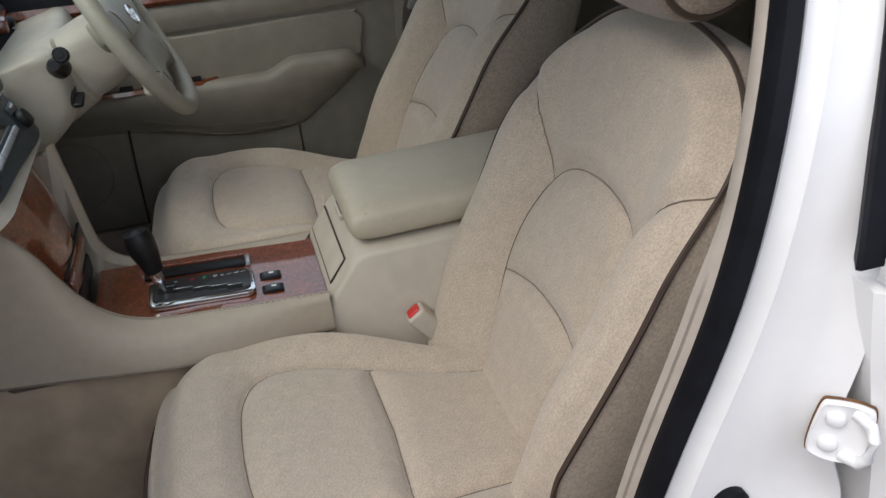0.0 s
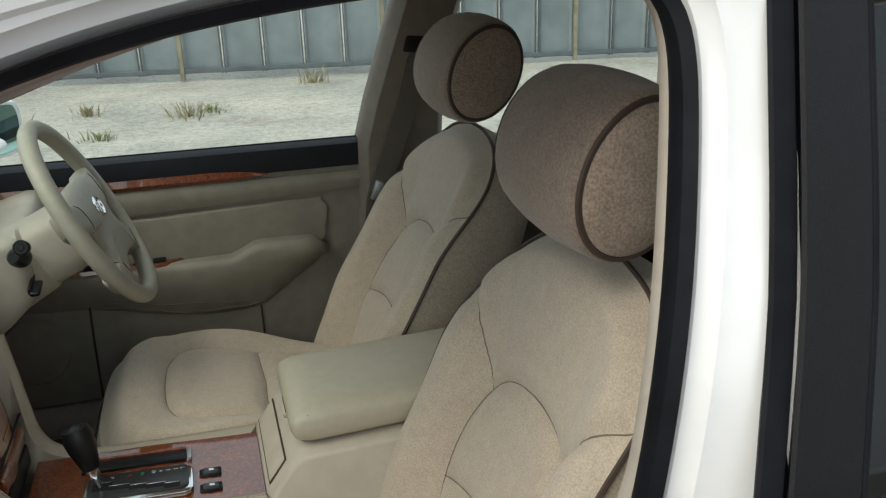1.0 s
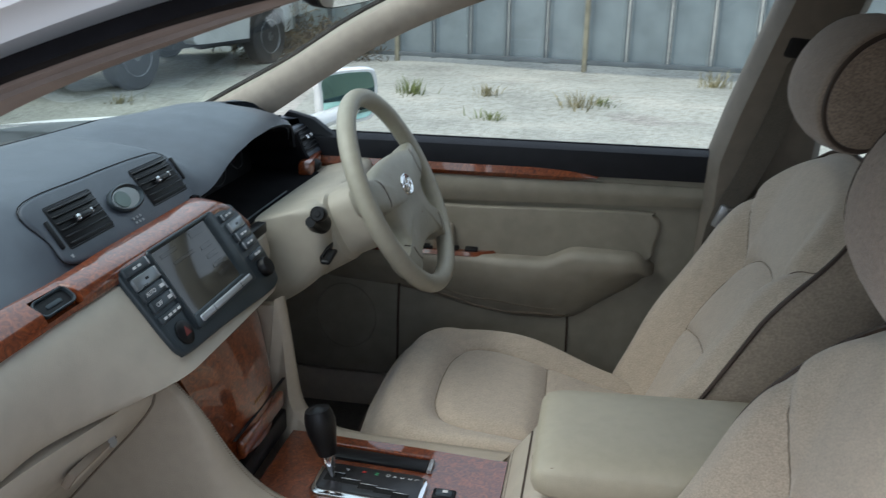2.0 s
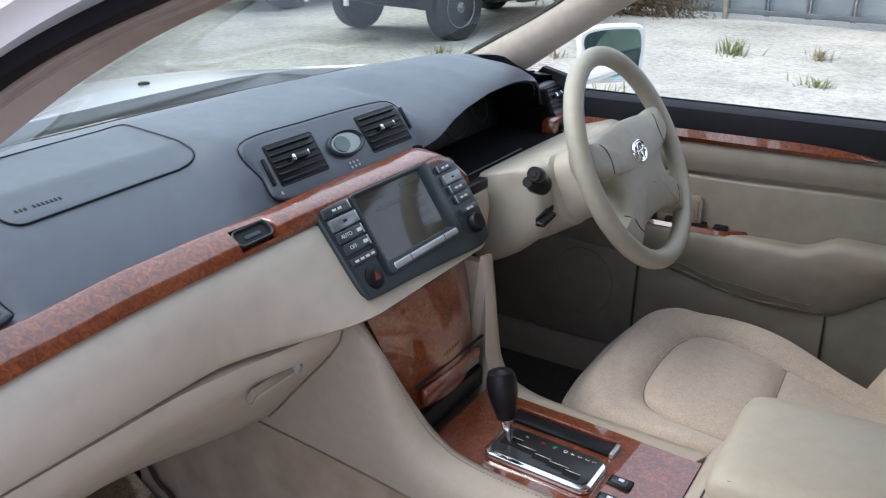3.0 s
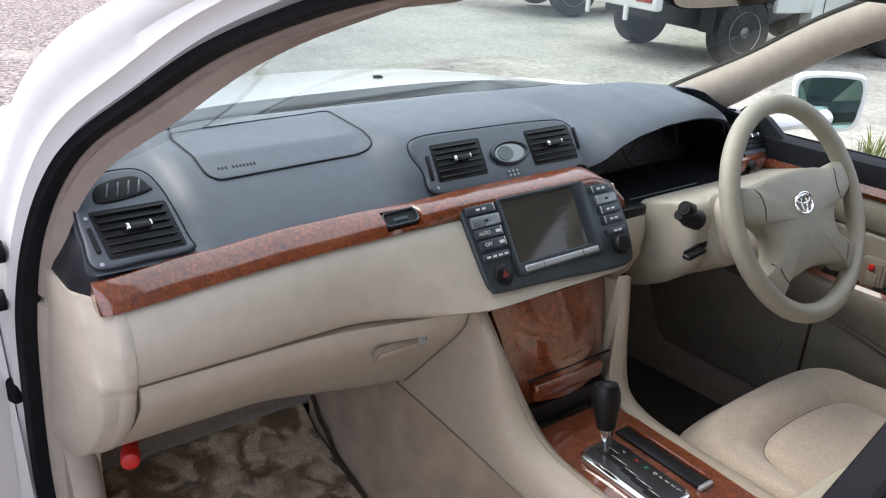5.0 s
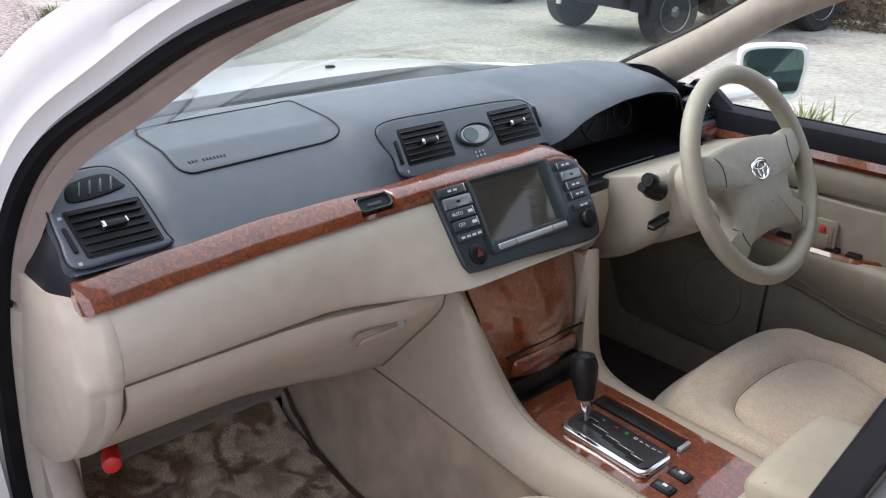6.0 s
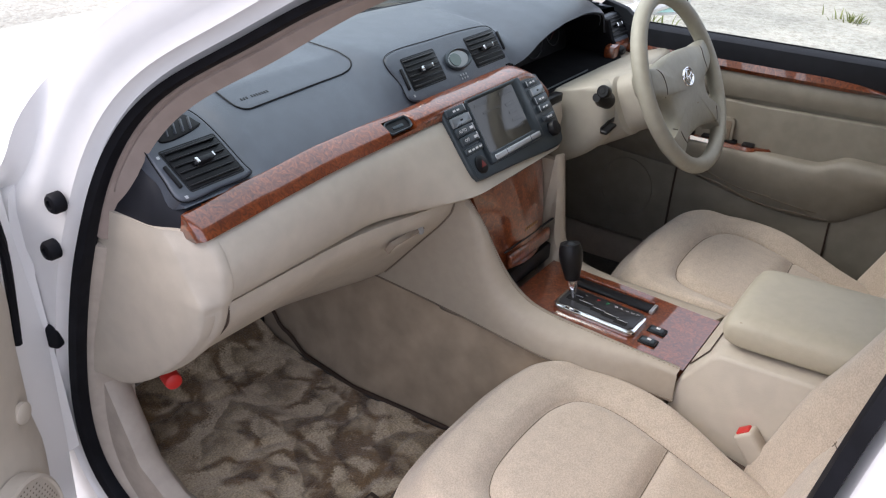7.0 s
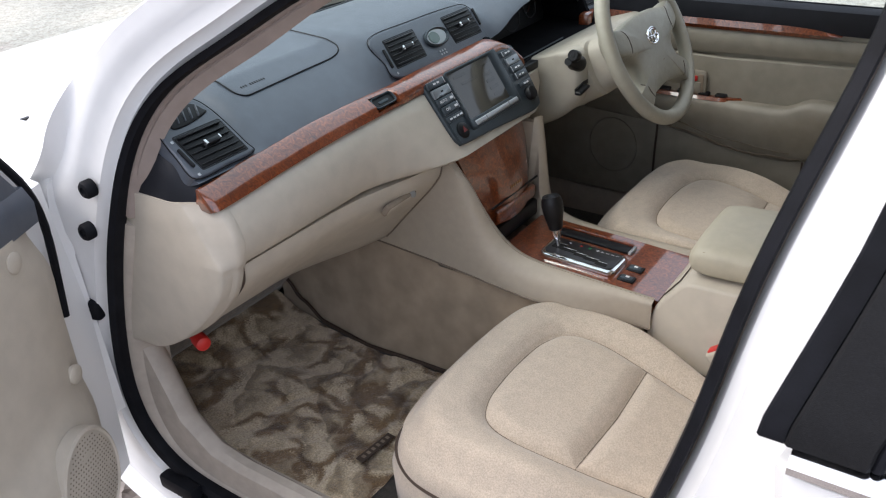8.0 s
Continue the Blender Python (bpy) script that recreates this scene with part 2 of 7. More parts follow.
def wood_material():
    """Burl veneer under clear lacquer: dark curls and eyes in a red-brown ground."""
    m = bpy.data.materials.new("burl_wood")
    m.use_nodes = True
    nt = m.node_tree
    b = nt.nodes["Principled BSDF"]
    b.inputs["Roughness"].default_value, b.inputs["Coat Weight"].default_value, b.inputs["Coat Roughness"].default_value = 0.35, 1.0, 0.04
    b.inputs["Coat IOR"].default_value = 1.7
    co = nt.nodes.new("ShaderNodeTexCoord")
    n1, n2, n3 = (nt.nodes.new("ShaderNodeTexNoise") for _ in range(3))
    for n, sc, det, dist in ((n1, 95.0, 5.0, 1.8), (n2, 9.0, 2.0, 0.6), (n3, 420.0, 2.0, 0.0)):
        n.inputs["Scale"].default_value, n.inputs["Detail"].default_value, n.inputs["Distortion"].default_value = sc, det, dist
        nt.links.new(co.outputs["Object"], n.inputs["Vector"])
    r = nt.nodes.new("ShaderNodeValToRGB")
    r.color_ramp.elements[0].position, r.color_ramp.elements[1].position = 0.30, 0.70
    r.color_ramp.elements[0].color, r.color_ramp.elements[1].color = (0.064, 0.012, 0.003, 1), (0.26, 0.062, 0.015, 1)
    r.color_ramp.elements.new(0.5).color = (0.145, 0.031, 0.007, 1)
    nt.links.new(n1.outputs["Fac"], r.inputs[0])
    last = r.outputs[0]
    for n, amount in ((n2, 0.3), (n3, 0.14)):
        x = nt.nodes.new("ShaderNodeMix")
        x.data_type, x.blend_type = "RGBA", "OVERLAY"
        x.inputs[0].default_value = amount
        nt.links.new(last, x.inputs[6])
        nt.links.new(n.outputs["Fac"], x.inputs[7])
        last = x.outputs[2]
    nt.links.new(last, b.inputs["Base Color"])
    return m


WOOD = wood_material()


def ground_material():
    """Worn pale concrete and sand, with gravel showing through in patches."""
    m = bpy.data.materials.new("lot_ground")
    m.use_nodes = True
    nt = m.node_tree
    b = nt.nodes["Principled BSDF"]
    b.inputs["Roughness"].default_value = 0.95
    co = nt.nodes.new("ShaderNodeTexCoord")

    def noise_tex(sc, det, rough=0.5):
        n = nt.nodes.new("ShaderNodeTexNoise")
        n.inputs["Scale"].default_value, n.inputs["Detail"].default_value, n.inputs["Roughness"].default_value = sc, det, rough
        nt.links.new(co.outputs["Object"], n.inputs["Vector"])
        return n.outputs["Fac"]

    def ramp(fac, stops):
        r = nt.nodes.new("ShaderNodeValToRGB")
        r.color_ramp.elements[0].position, r.color_ramp.elements[1].position = stops[0][0], stops[-1][0]
        r.color_ramp.elements[0].color, r.color_ramp.elements[1].color = (*stops[0][1], 1), (*stops[-1][1], 1)
        for p, c in stops[1:-1]:
            r.color_ramp.elements.new(p).color = (*c, 1)
        nt.links.new(fac, r.inputs[0])
        return r.outputs[0]

    def mixed(fac, a, c):
        n = nt.nodes.new("ShaderNodeMix")
        n.data_type = "RGBA"
        for sock, v in ((n.inputs[0], fac), (n.inputs[6], a), (n.inputs[7], c)):
            nt.links.new(v, sock)
        return n.outputs[2]

    slab = ramp(noise_tex(0.8, 6, 0.6), [(0.3, (0.32, 0.32, 0.28)), (0.5, (0.45, 0.445, 0.39)), (0.7, (0.55, 0.525, 0.45))])
    grit = ramp(noise_tex(17, 8, 0.7), [(0.32, (0.62, 0.60, 0.56)), (0.55, (1, 1, 1)), (0.75, (1.12, 1.12, 1.12))])
    worn = nt.nodes.new("ShaderNodeMix")
    worn.data_type, worn.blend_type = "RGBA", "MULTIPLY"
    worn.inputs[0].default_value = 1.0
    nt.links.new(slab, worn.inputs[6])
    nt.links.new(grit, worn.inputs[7])
    slab = worn.outputs[2]
    pebble = nt.nodes.new("ShaderNodeTexVoronoi")
    pebble.inputs["Scale"].default_value = 38.0
    nt.links.new(co.outputs["Object"], pebble.inputs["Vector"])
    hue = nt.nodes.new("ShaderNodeSeparateColor")
    nt.links.new(pebble.outputs["Color"], hue.inputs[0])
    stone = ramp(hue.outputs[0], [(0.0, (0.10, 0.08, 0.07)), (0.5, (0.24, 0.205, 0.185)), (1.0, (0.44, 0.39, 0.36))])
    axes = nt.nodes.new("ShaderNodeSeparateXYZ")
    nt.links.new(co.outputs["Object"], axes.inputs[0])
    near = nt.nodes.new("ShaderNodeMapRange")
    near.inputs[1].default_value, near.inputs[2].default_value = 0.9, -0.3
    near.inputs[3].default_value, near.inputs[4].default_value = -0.10, 0.12
    slant = nt.nodes.new("ShaderNodeMath")
    slant.operation = "MULTIPLY_ADD"
    slant.inputs[1].default_value = 0.25
    nt.links.new(axes.outputs[0], slant.inputs[0])
    nt.links.new(axes.outputs[1], slant.inputs[2])
    nt.links.new(slant.outputs[0], near.inputs[0])
    total = nt.nodes.new("ShaderNodeMath")
    nt.links.new(noise_tex(0.45, 5, 0.65), total.inputs[0])
    nt.links.new(near.outputs[0], total.inputs[1])
    patch = ramp(total.outputs[0], [(0.46, (0, 0, 0)), (0.58, (1, 1, 1))])
    base = mixed(patch, slab, stone)
    nt.links.new(base, b.inputs["Base Color"])
    bp = nt.nodes.new("ShaderNodeBump")
    bp.inputs["Strength"].default_value, bp.inputs["Distance"].default_value = 0.5, 0.02
    nt.links.new(pebble.outputs["Distance"], bp.inputs["Height"])
    nt.links.new(bp.outputs[0], b.inputs["Normal"])
    return m


GROUND = ground_material()
FENCE = material("fence_sheet", (0.23, 0.27, 0.28), 0.5, 0.3, vary=0.12, scale=3)
MIRROR = material("mirror_glass", (0.9, 0.9, 0.9), 0.02, 1.0, vary=0.0)
WHITE = material("white_mark", (0.7, 0.7, 0.7), 0.6)
TINTMIRROR = material("tinted_mirror_glass", (0.40, 0.64, 0.60), 0.03, 1.0, vary=0.0)
FENCE_DARK = material("fence_rib", (0.12, 0.14, 0.15), 0.6, 0.2, vary=0.15, scale=5)
FENCE_POST = material("fence_post", (0.26, 0.24, 0.17), 0.7, 0.1, vary=0.2, scale=9)

from mathutils.bvhtree import BVHTree


# ---- the lot ----
def add_lot():
    bm = bmesh.new()
    n = 120
    pts = []
    for i in range(n + 1):
        row = []
        for j in range(n + 1):
            x, y = -14 + 26 * i / n, -8 + 22 * j / n
            h = 0.0
            if y > 3.0:
                h = 0.05 * noise.noise(Vector((x * 0.5, y * 0.7, 0))) * smooth01((y - 3) / 2)
            row.append((x, y, h + 0.008 * noise.noise(Vector((x * 3, y * 3, 2)))))
        pts.append(row)
    add_grid(bm, pts)
    part("ground", bm, GROUND, None, "pale gravel and worn concrete lot")
    ob = bpy.data.objects["ground"]
    tagged(ob, "pale gravel and worn concrete parking lot", "ground", kind="structure")
    bm = bmesh.new()
    add_grid(bm, [[(x, y, -0.06) for y in (-300, 300)] for x in (-300, 300)])
    tagged(part("ground_beyond", bm, GROUND, None), "flat gravel land round the lot", "ground", kind="structure")


add_lot()


def add_fence():
    fence = thing("fence", "tall grey corrugated metal sheet fence behind the lot", "fence", kind="structure")
    line = pose(0, 9.45, 0, 0, 0, -8)
    pitch = 0.485
    for k in range(46):
        x0 = -13 + k * pitch
        ring = [(x0 + 0.03, 0.0), (x0 + 0.06, 0.03), (x0 + 0.24, 0.036), (x0 + 0.42, 0.03), (x0 + 0.455, 0.0)]
        bm = loft([[line @ Vector((x, y, z)) for x, y in ring] + [line @ Vector((x, y + 0.02, z)) for x, y in reversed(ring)] for z in (0.06, 2.6)])
        part("panel", bm, FENCE, fence, smooth=False)
        for off in (0.0, 0.035):
            part("rib", rbox((0.018, 0.045, 2.55), 0.005, 1, line @ pose(x0 + off - 0.018, -0.008, 1.33)), FENCE_DARK, fence)
        if k % 5 == 2:
            part("post", rbox((0.055, 0.055, 2.5), 0.006, 1, line @ pose(x0, -0.05, 1.24)), FENCE_POST, fence, "rusty yellowish post")
    part("bottom_rail", rbox((23, 0.06, 0.05), 0.005, 1, line @ pose(-1.5, -0.03, 0.10)), FENCE_DARK, fence)


add_fence()

# ---- the car's shell ----
SEAL = [(-0.207, -0.708, 1.18), (-0.10, -0.677, 1.25), (0.01, -0.658, 1.290), (0.095, -0.645, 1.321), (0.195, -0.637, 1.343), (0.297, -0.634, 1.358), (0.404, -0.633, 1.367), (0.514, -0.634, 1.372),
        (0.594, -0.640, 1.380), (0.634, -0.647, 1.372), (0.632, -0.662, 1.318), (0.606, -0.714, 1.213), (0.575, -0.770, 1.105), (0.550, -0.796, 1.0), (0.534, -0.802, 0.90), (0.511, -0.797, 0.80), (0.476, -0.792, 0.68), (0.442, -0.786, 0.50),
        (0.40, -0.78, 0.36), (0.30, -0.778, 0.285), (0.0, -0.775, 0.262), (-0.40, -0.775, 0.255), (-0.53, -0.778, 0.272), (-0.596, -0.785, 0.36), (-0.603, -0.788, 0.48), (-0.570, -0.790, 0.63),
        (-0.514, -0.795, 0.776), (-0.473, -0.795, 0.87), (-0.442, -0.782, 0.96), (-0.396, -0.76, 1.05), (-0.315, -0.738, 1.125)]


def even(path, n):
    """n points at even steps along a closed path, its small waves smoothed out."""
    pts = path + [path[0]]
    run = np.concatenate([[0.0], np.cumsum([(b - a).length for a, b in zip(pts, pts[1:])])])
    at = np.linspace(0, run[-1], n + 1)[:-1]
    xyz = np.array([[np.interp(d, run, [p[k] for p in pts]) for k in range(3)] for d in at])
    for _ in range(26):
        xyz = 0.5 * xyz + 0.25 * (np.roll(xyz, 1, 0) + np.roll(xyz, -1, 0))
    return [Vector(p) for p in xyz]


SEAL_PATH = even(spline(SEAL, 400, closed=True), 220)
CENTRE = Vector((0.0, 0, 0.85))


def seal_frames():
    """At each point of the opening: place, the way out of the opening, the way out of the car."""
    out = []
    m = len(SEAL_PATH)
    for i, p in enumerate(SEAL_PATH):
        d = (SEAL_PATH[(i + 1) % m] - SEAL_PATH[i - 1]).normalized()
        o = Vector((0, -1, 0))
        o = (o - d * o.dot(d)).normalized()
        n = o.cross(d).normalized()
        if n.dot(p - CENTRE) < 0:
            n = -n
        out.append((p, n, o))
    return out


FRAMES = seal_frames()


def rim(profile, bm=None):
    """A strip round the opening; profile: (out of the opening, out of the car) pairs or a function of the frame that gives them."""
    rings = []
    for p, n, o in FRAMES:
        pr = profile(p) if callable(profile) else profile
        rings.append([p + n * a + o * b for a, b in pr])
    return loft(rings, loop=True, bm=bm)


def add_shell():
    body = thing("car_body", "white saloon car body with the front passenger doorway open", "car body")
    lip = [(0.0, 0.012), (0.010, 0.014), (0.015, 0.006), (0.014, -0.012), (0.004, -0.02), (-0.010, -0.016), (-0.016, -0.004), (-0.012, 0.008)]
    def ahead(p):
        """1 along the front pillar, 0 behind the roof's middle."""
        return smooth01((0.35 - p.x) / 0.35) * smooth01((p.z - 0.80) / 0.10)

    part("door_seal", rim(lambda p: [(a * (0.70 if a < 0 else lerp(0.32, 0.10, ahead(p))), b) for a, b in lip]), RUBBER, body, "black rubber door seal")

    def flange(p):
        if p.x > 0.25:
            wide = table(p.z, [(0.30, 0.16), (0.50, 0.20), (0.67, 0.175), (0.80, 0.11), (0.90, 0.105), (1.1, 0.110), (1.2, 0.104), (1.3, 0.090)])
        else:
            wide = table(p.z, [(0.26, 0.10), (0.35, 0.15), (0.6, 0.17), (0.80, 0.17), (0.95, 0.12), (1.15, 0.105), (1.30, 0.07), (1.36, 0.06)])
        up = smooth01((p.z - 0.95) / 0.2)
        flat = 1 - 0.5 * smooth01((-0.15 - p.x) / 0.25)
        s = lerp(0.006, 0.010, ahead(p))
        return [(0.012 - s, -0.012), (0.020 - s, 0.004), (0.030 - s, 0.008), (0.036 - s, 0.018), (wide * 0.50, 0.019), (wide * 0.57, 0.025), (wide * 0.75, 0.027), (wide * 0.92, lerp(0.045 * flat, 0.030, up)), (wide, lerp(0.06 * flat, 0.012, up)), (wide + 0.008, lerp(0.05, -0.02, up)), (wide, -0.05), (0.03, -0.04)]

    part("door_frame", rim(flange), PAINT_IN, body, "white painted door frame")

    def trim(p):
        k = smooth01((p.z - 0.85) / 0.12)
        w = 1 - 0.6 * smooth01((p.x - 0.30) / 0.15)
        low = [(-0.006, -0.012), (-0.014 * w, -0.014), (-0.024 * w, -0.025), (-0.036 * w, -0.06 * w), (-0.036 * w, -0.085 * w), (0.0, -0.085 * w), (0.01, -0.03)]
        high = [(-0.004, -0.010), (-0.006, -0.012), (-0.008, -0.018), (-0.008, -0.026), (-0.005, -0.034), (0.012, -0.036), (0.012, -0.02)]
        front = smooth01((0.30 - p.x) / 0.25)
        wide = [(-0.006, -0.008), (-0.013, -0.010), (-0.0155, -0.0145), (-0.019, -0.0125), (lerp(-0.036, -0.021, smooth01((p.x + 0.22) / 0.30)), -0.026), (0.012, -0.046), (0.012, -0.02)]
        high = [(lerp(a[0], b[0], front), lerp(a[1], b[1], front)) for a, b in zip(high, wide)]
        return [(lerp(a[0], b[0], k), lerp(a[1], b[1], k)) for a, b in zip(low, high)]

    def is_front(p):
        return p.x < 0.42 and p.z > 0.86

    for chosen, mat, label in ((is_front, DOORTRIM_SHADED, "beige front pillar trim, toned down as on its unlit side"), (lambda p: not is_front(p), TRIM, "beige sill and centre pillar trim")):
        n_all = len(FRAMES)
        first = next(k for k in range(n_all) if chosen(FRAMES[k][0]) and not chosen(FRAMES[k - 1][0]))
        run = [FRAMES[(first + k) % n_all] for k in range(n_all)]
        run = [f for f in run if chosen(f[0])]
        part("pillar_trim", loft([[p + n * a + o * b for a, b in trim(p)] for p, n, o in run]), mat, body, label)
    return body


body = add_shell()


def add_roof():
    def skin(drop, half, x0):
        rows = []
        for i in range(25):
            x = lerp(x0, 1.9, i / 24)
            rail = table(x, [(-0.2, 1.20), (-0.06, 1.295), (0.1, 1.345), (0.235, 1.375), (0.5, 1.395), (1.2, 1.38), (1.9, 1.25)])
            crown = table(x, [(-0.2, 0.075), (0.1, 0.065), (0.5, 0.055), (1.9, 0.05)])
            rows.append([Vector((x, v * half, rail + crown * (1 - abs(v) ** 2.4) - drop)) for v in np.linspace(-1, 1, 21)])
        return rows

    bm = bmesh.new()
    top, low = skin(0.0, 0.622, 0.0), skin(0.02, 0.622, 0.0)
    loft([a + list(reversed(b)) for a, b in zip(top, low)], bm=bm)
    part("roof", bm, PAINT, body, "white roof")
    top, low = skin(0.022, 0.550, 0.06), skin(0.034, 0.550, 0.06)
    part("headliner", loft([a + list(reversed(b)) for a, b in zip(top, low)]), TRIM, body, "beige roof lining")


add_roof()

BONNET = [(-0.95, 0.985), (-1.15, 0.965), (-1.4, 0.932), (-1.65, 0.885), (-1.80, 0.80)]


def add_front():
    rings = []
    for x, z in [(q[0], q[2]) for q in spline([(x, 0, z) for x, z in BONNET], 18)]:
        f = smooth01((x + 1.5) / 0.5)
        half = 0.715 - 0.12 * (1 - smooth01((x + 1.8) / 0.8))
        ring = []
        for j in range(25):
            v = j / 24 * 2 - 1
            ring.append((x + 0.225 * abs(v) ** 4 * f, v * half, z - 0.022 * abs(v) ** 3 - 0.012 * max(0, abs(v) - 0.93) / 0.07))
        rings.append(ring + [(p[0], p[1], p[2] - 0.03) for p in reversed(ring)])
    part("bonnet", loft(rings), PAINT, body, "white bonnet")
    rings = []
    for x, z in ((-0.62, 0.955), (-0.72, 0.958), (-0.82, 0.955), (-0.96, 0.945), (-0.98, 0.90), (-0.62, 0.90)):
        ring = []
        for j in range(17):
            v = j / 16 * 2 - 1
            ring.append((x + 0.14 * abs(v) ** 2.5, v * 0.70, z - 0.01 * v * v))
        rings.append(ring)
    part("cowl", loft(rings, closed=False), UNDERSCREEN, body, "black plastic cowl below the windscreen")
    for side in (-1, 1):
        rings = []
        for k in range(17):
            u = k / 16
            x = lerp(-0.60, -1.80, u)
            zt = lerp(0.972, 0.86, u ** 1.8) if side < 0 else lerp(0.972, 0.80, u ** 1.6)
            yi = table(-x, [(0.60, 0.735), (0.82, 0.722), (1.2, 0.722), (1.8, 0.61)])
            yo = table(-x, [(0.60, 0.845), (0.9, 0.858), (1.3, 0.855), (1.8, 0.74)])
            ring = [(x, side * yi, zt - 0.05), (x, side * yi, zt - 0.006), (x, side * (yi + 0.008), zt), (x, side * lerp(yi, yo, 0.5), zt - 0.018), (x, side * lerp(yi, yo, 0.85), zt - 0.06), (x, side * yo, zt - 0.15), (x, side * (yo + 0.004), zt - 0.30), (x, side * (yo - 0.02), 0.42), (x, side * (yo - 0.04), 0.42), (x, side * (yo - 0.03), zt - 0.2)]
            rings.append(ring)
        part("wing", loft(rings), PAINT, body, "white front wing")
    for y in (-0.25, 0.22):
        part("washer_jet", rbox((0.02, 0.022, 0.012), 0.004, 2, pose(-1.12, y, 0.968)), BLACK, body, "black washer jet")


add_front()


EDGE = [(-0.75, -0.52), (-0.6, -0.63), (-0.45, -0.685), (0.0, -0.672), (0.3, -0.640), (0.42, -0.600), (0.52, -0.535), (0.6, -0.455), (0.74, -0.38)]


def add_windscreen():
    bm = bmesh.new()
    pts = []
    for i in range(13):
        u = i / 12
        row = []
        for j in range(17):
            v = j / 16 * 2 - 1
            x = lerp(-0.86, 0.02, u) + lerp(0.34, 0.10, u) * abs(v) ** 2.3
            row.append(Vector((x, v * lerp(0.775, 0.60, u), lerp(0.955, 1.40, u) - 0.05 * abs(v) ** 2 * u)))
        pts.append(row)
    add_grid(bm, pts)
    part("windscreen", bm, SCREENGLASS, body, "clear windscreen glass").visible_shadow = False
    return pts


SCREEN_PTS = add_windscreen()


def add_screen_base():
    """The dark strip between the dashboard pad and the foot of the glass."""
    rings = []
    for y in np.linspace(-0.73, 0.69, 60):
        g = -0.86 + 0.34 * (abs(y) / 0.775) ** 2.3
        e = table(y, EDGE)
        rings.append([(x, y, z) for x, z in ((max(e, g) + 0.03, 0.992), (min(e - 0.02, g + 0.05), 0.972), (g + 0.01, 0.953), (g - 0.10, 0.945), (g - 0.10, 0.92), (max(e, g) + 0.03, 0.92))])
    part("screen_base", loft(rings), UNDERSCREEN, body, "dark strip below the windscreen")


add_screen_base()


def add_far_side():
    """The driver's side: pillars, door with its trim, window panes."""
    rings = []
    for p, w in zip(spline([(-0.55, 0.69, 0.95), (-0.40, 0.665, 1.035), (-0.29, 0.64, 1.10), (-0.15, 0.62, 1.185), (0.0, 0.60, 1.255), (0.18, 0.585, 1.315), (0.40, 0.58, 1.348), (0.9, 0.58, 1.355), (1.3, 0.6, 1.33)], 44), [1 + 0.25 * (1 - smooth01(k / 12)) for k in range(44)]):
        rings.append([p + Vector(o) * w for o in ((0, 0.03, 0.028), (-0.018, -0.010, 0.042), (-0.014, -0.028, 0.026), (-0.004, -0.033, 0.006), (0.010, -0.026, -0.014), (0.022, -0.008, -0.028), (0.026, 0.02, -0.024))])
    part("front_pillar", loft(rings), TRIM, body, "beige trimmed front pillar and roof rail")
    part("screen_seal", tube([lerp(r[1], r[2], 0.25) for r in rings[1:26]], 0.0065, 6), RUBBER, body, "black windscreen seal")
    rings = []
    for z, x0, x1, y in ((0.40, 0.56, 0.80, 0.70), (0.94, 0.575, 0.79, 0.69), (1.05, 0.60, 0.79, 0.665), (1.2, 0.64, 0.80, 0.62), (1.36, 0.685, 0.84, 0.57)):
        rings.append([(x0, y, z), (x0 + 0.02, y - 0.03, z), (x1 - 0.02, y - 0.03, z), (x1, y, z), (x1, y + 0.06, z), (x0, y + 0.06, z)])
    part("centre_pillar", loft(rings), PILLAR_SHADED, body, "beige centre pillar, darkened as if in shadow")


add_far_side()


def pane(name, corners, mat, parent, label):
    bm = bmesh.new()
    a, b, c, d = (Vector(q) for q in corners)
    add_grid(bm, [[lerp(lerp(a, b, i / 6), lerp(d, c, i / 6), j / 6) for j in range(7)] for i in range(7)])
    ob = part(name, bm, mat, parent, label)
    ob.visible_shadow = False
    return ob


pane("window_pane", [(-0.42, 0.745, 0.93), (0.62, 0.745, 0.93), (0.70, 0.62, 1.34), (-0.05, 0.64, 1.30)], GLASS, body, "clear driver's window")
pane("window_pane", [(0.78, 0.745, 0.93), (1.5, 0.745, 0.95), (1.3, 0.62, 1.34), (0.80, 0.62, 1.34)], GLASS, body, "clear rear window")


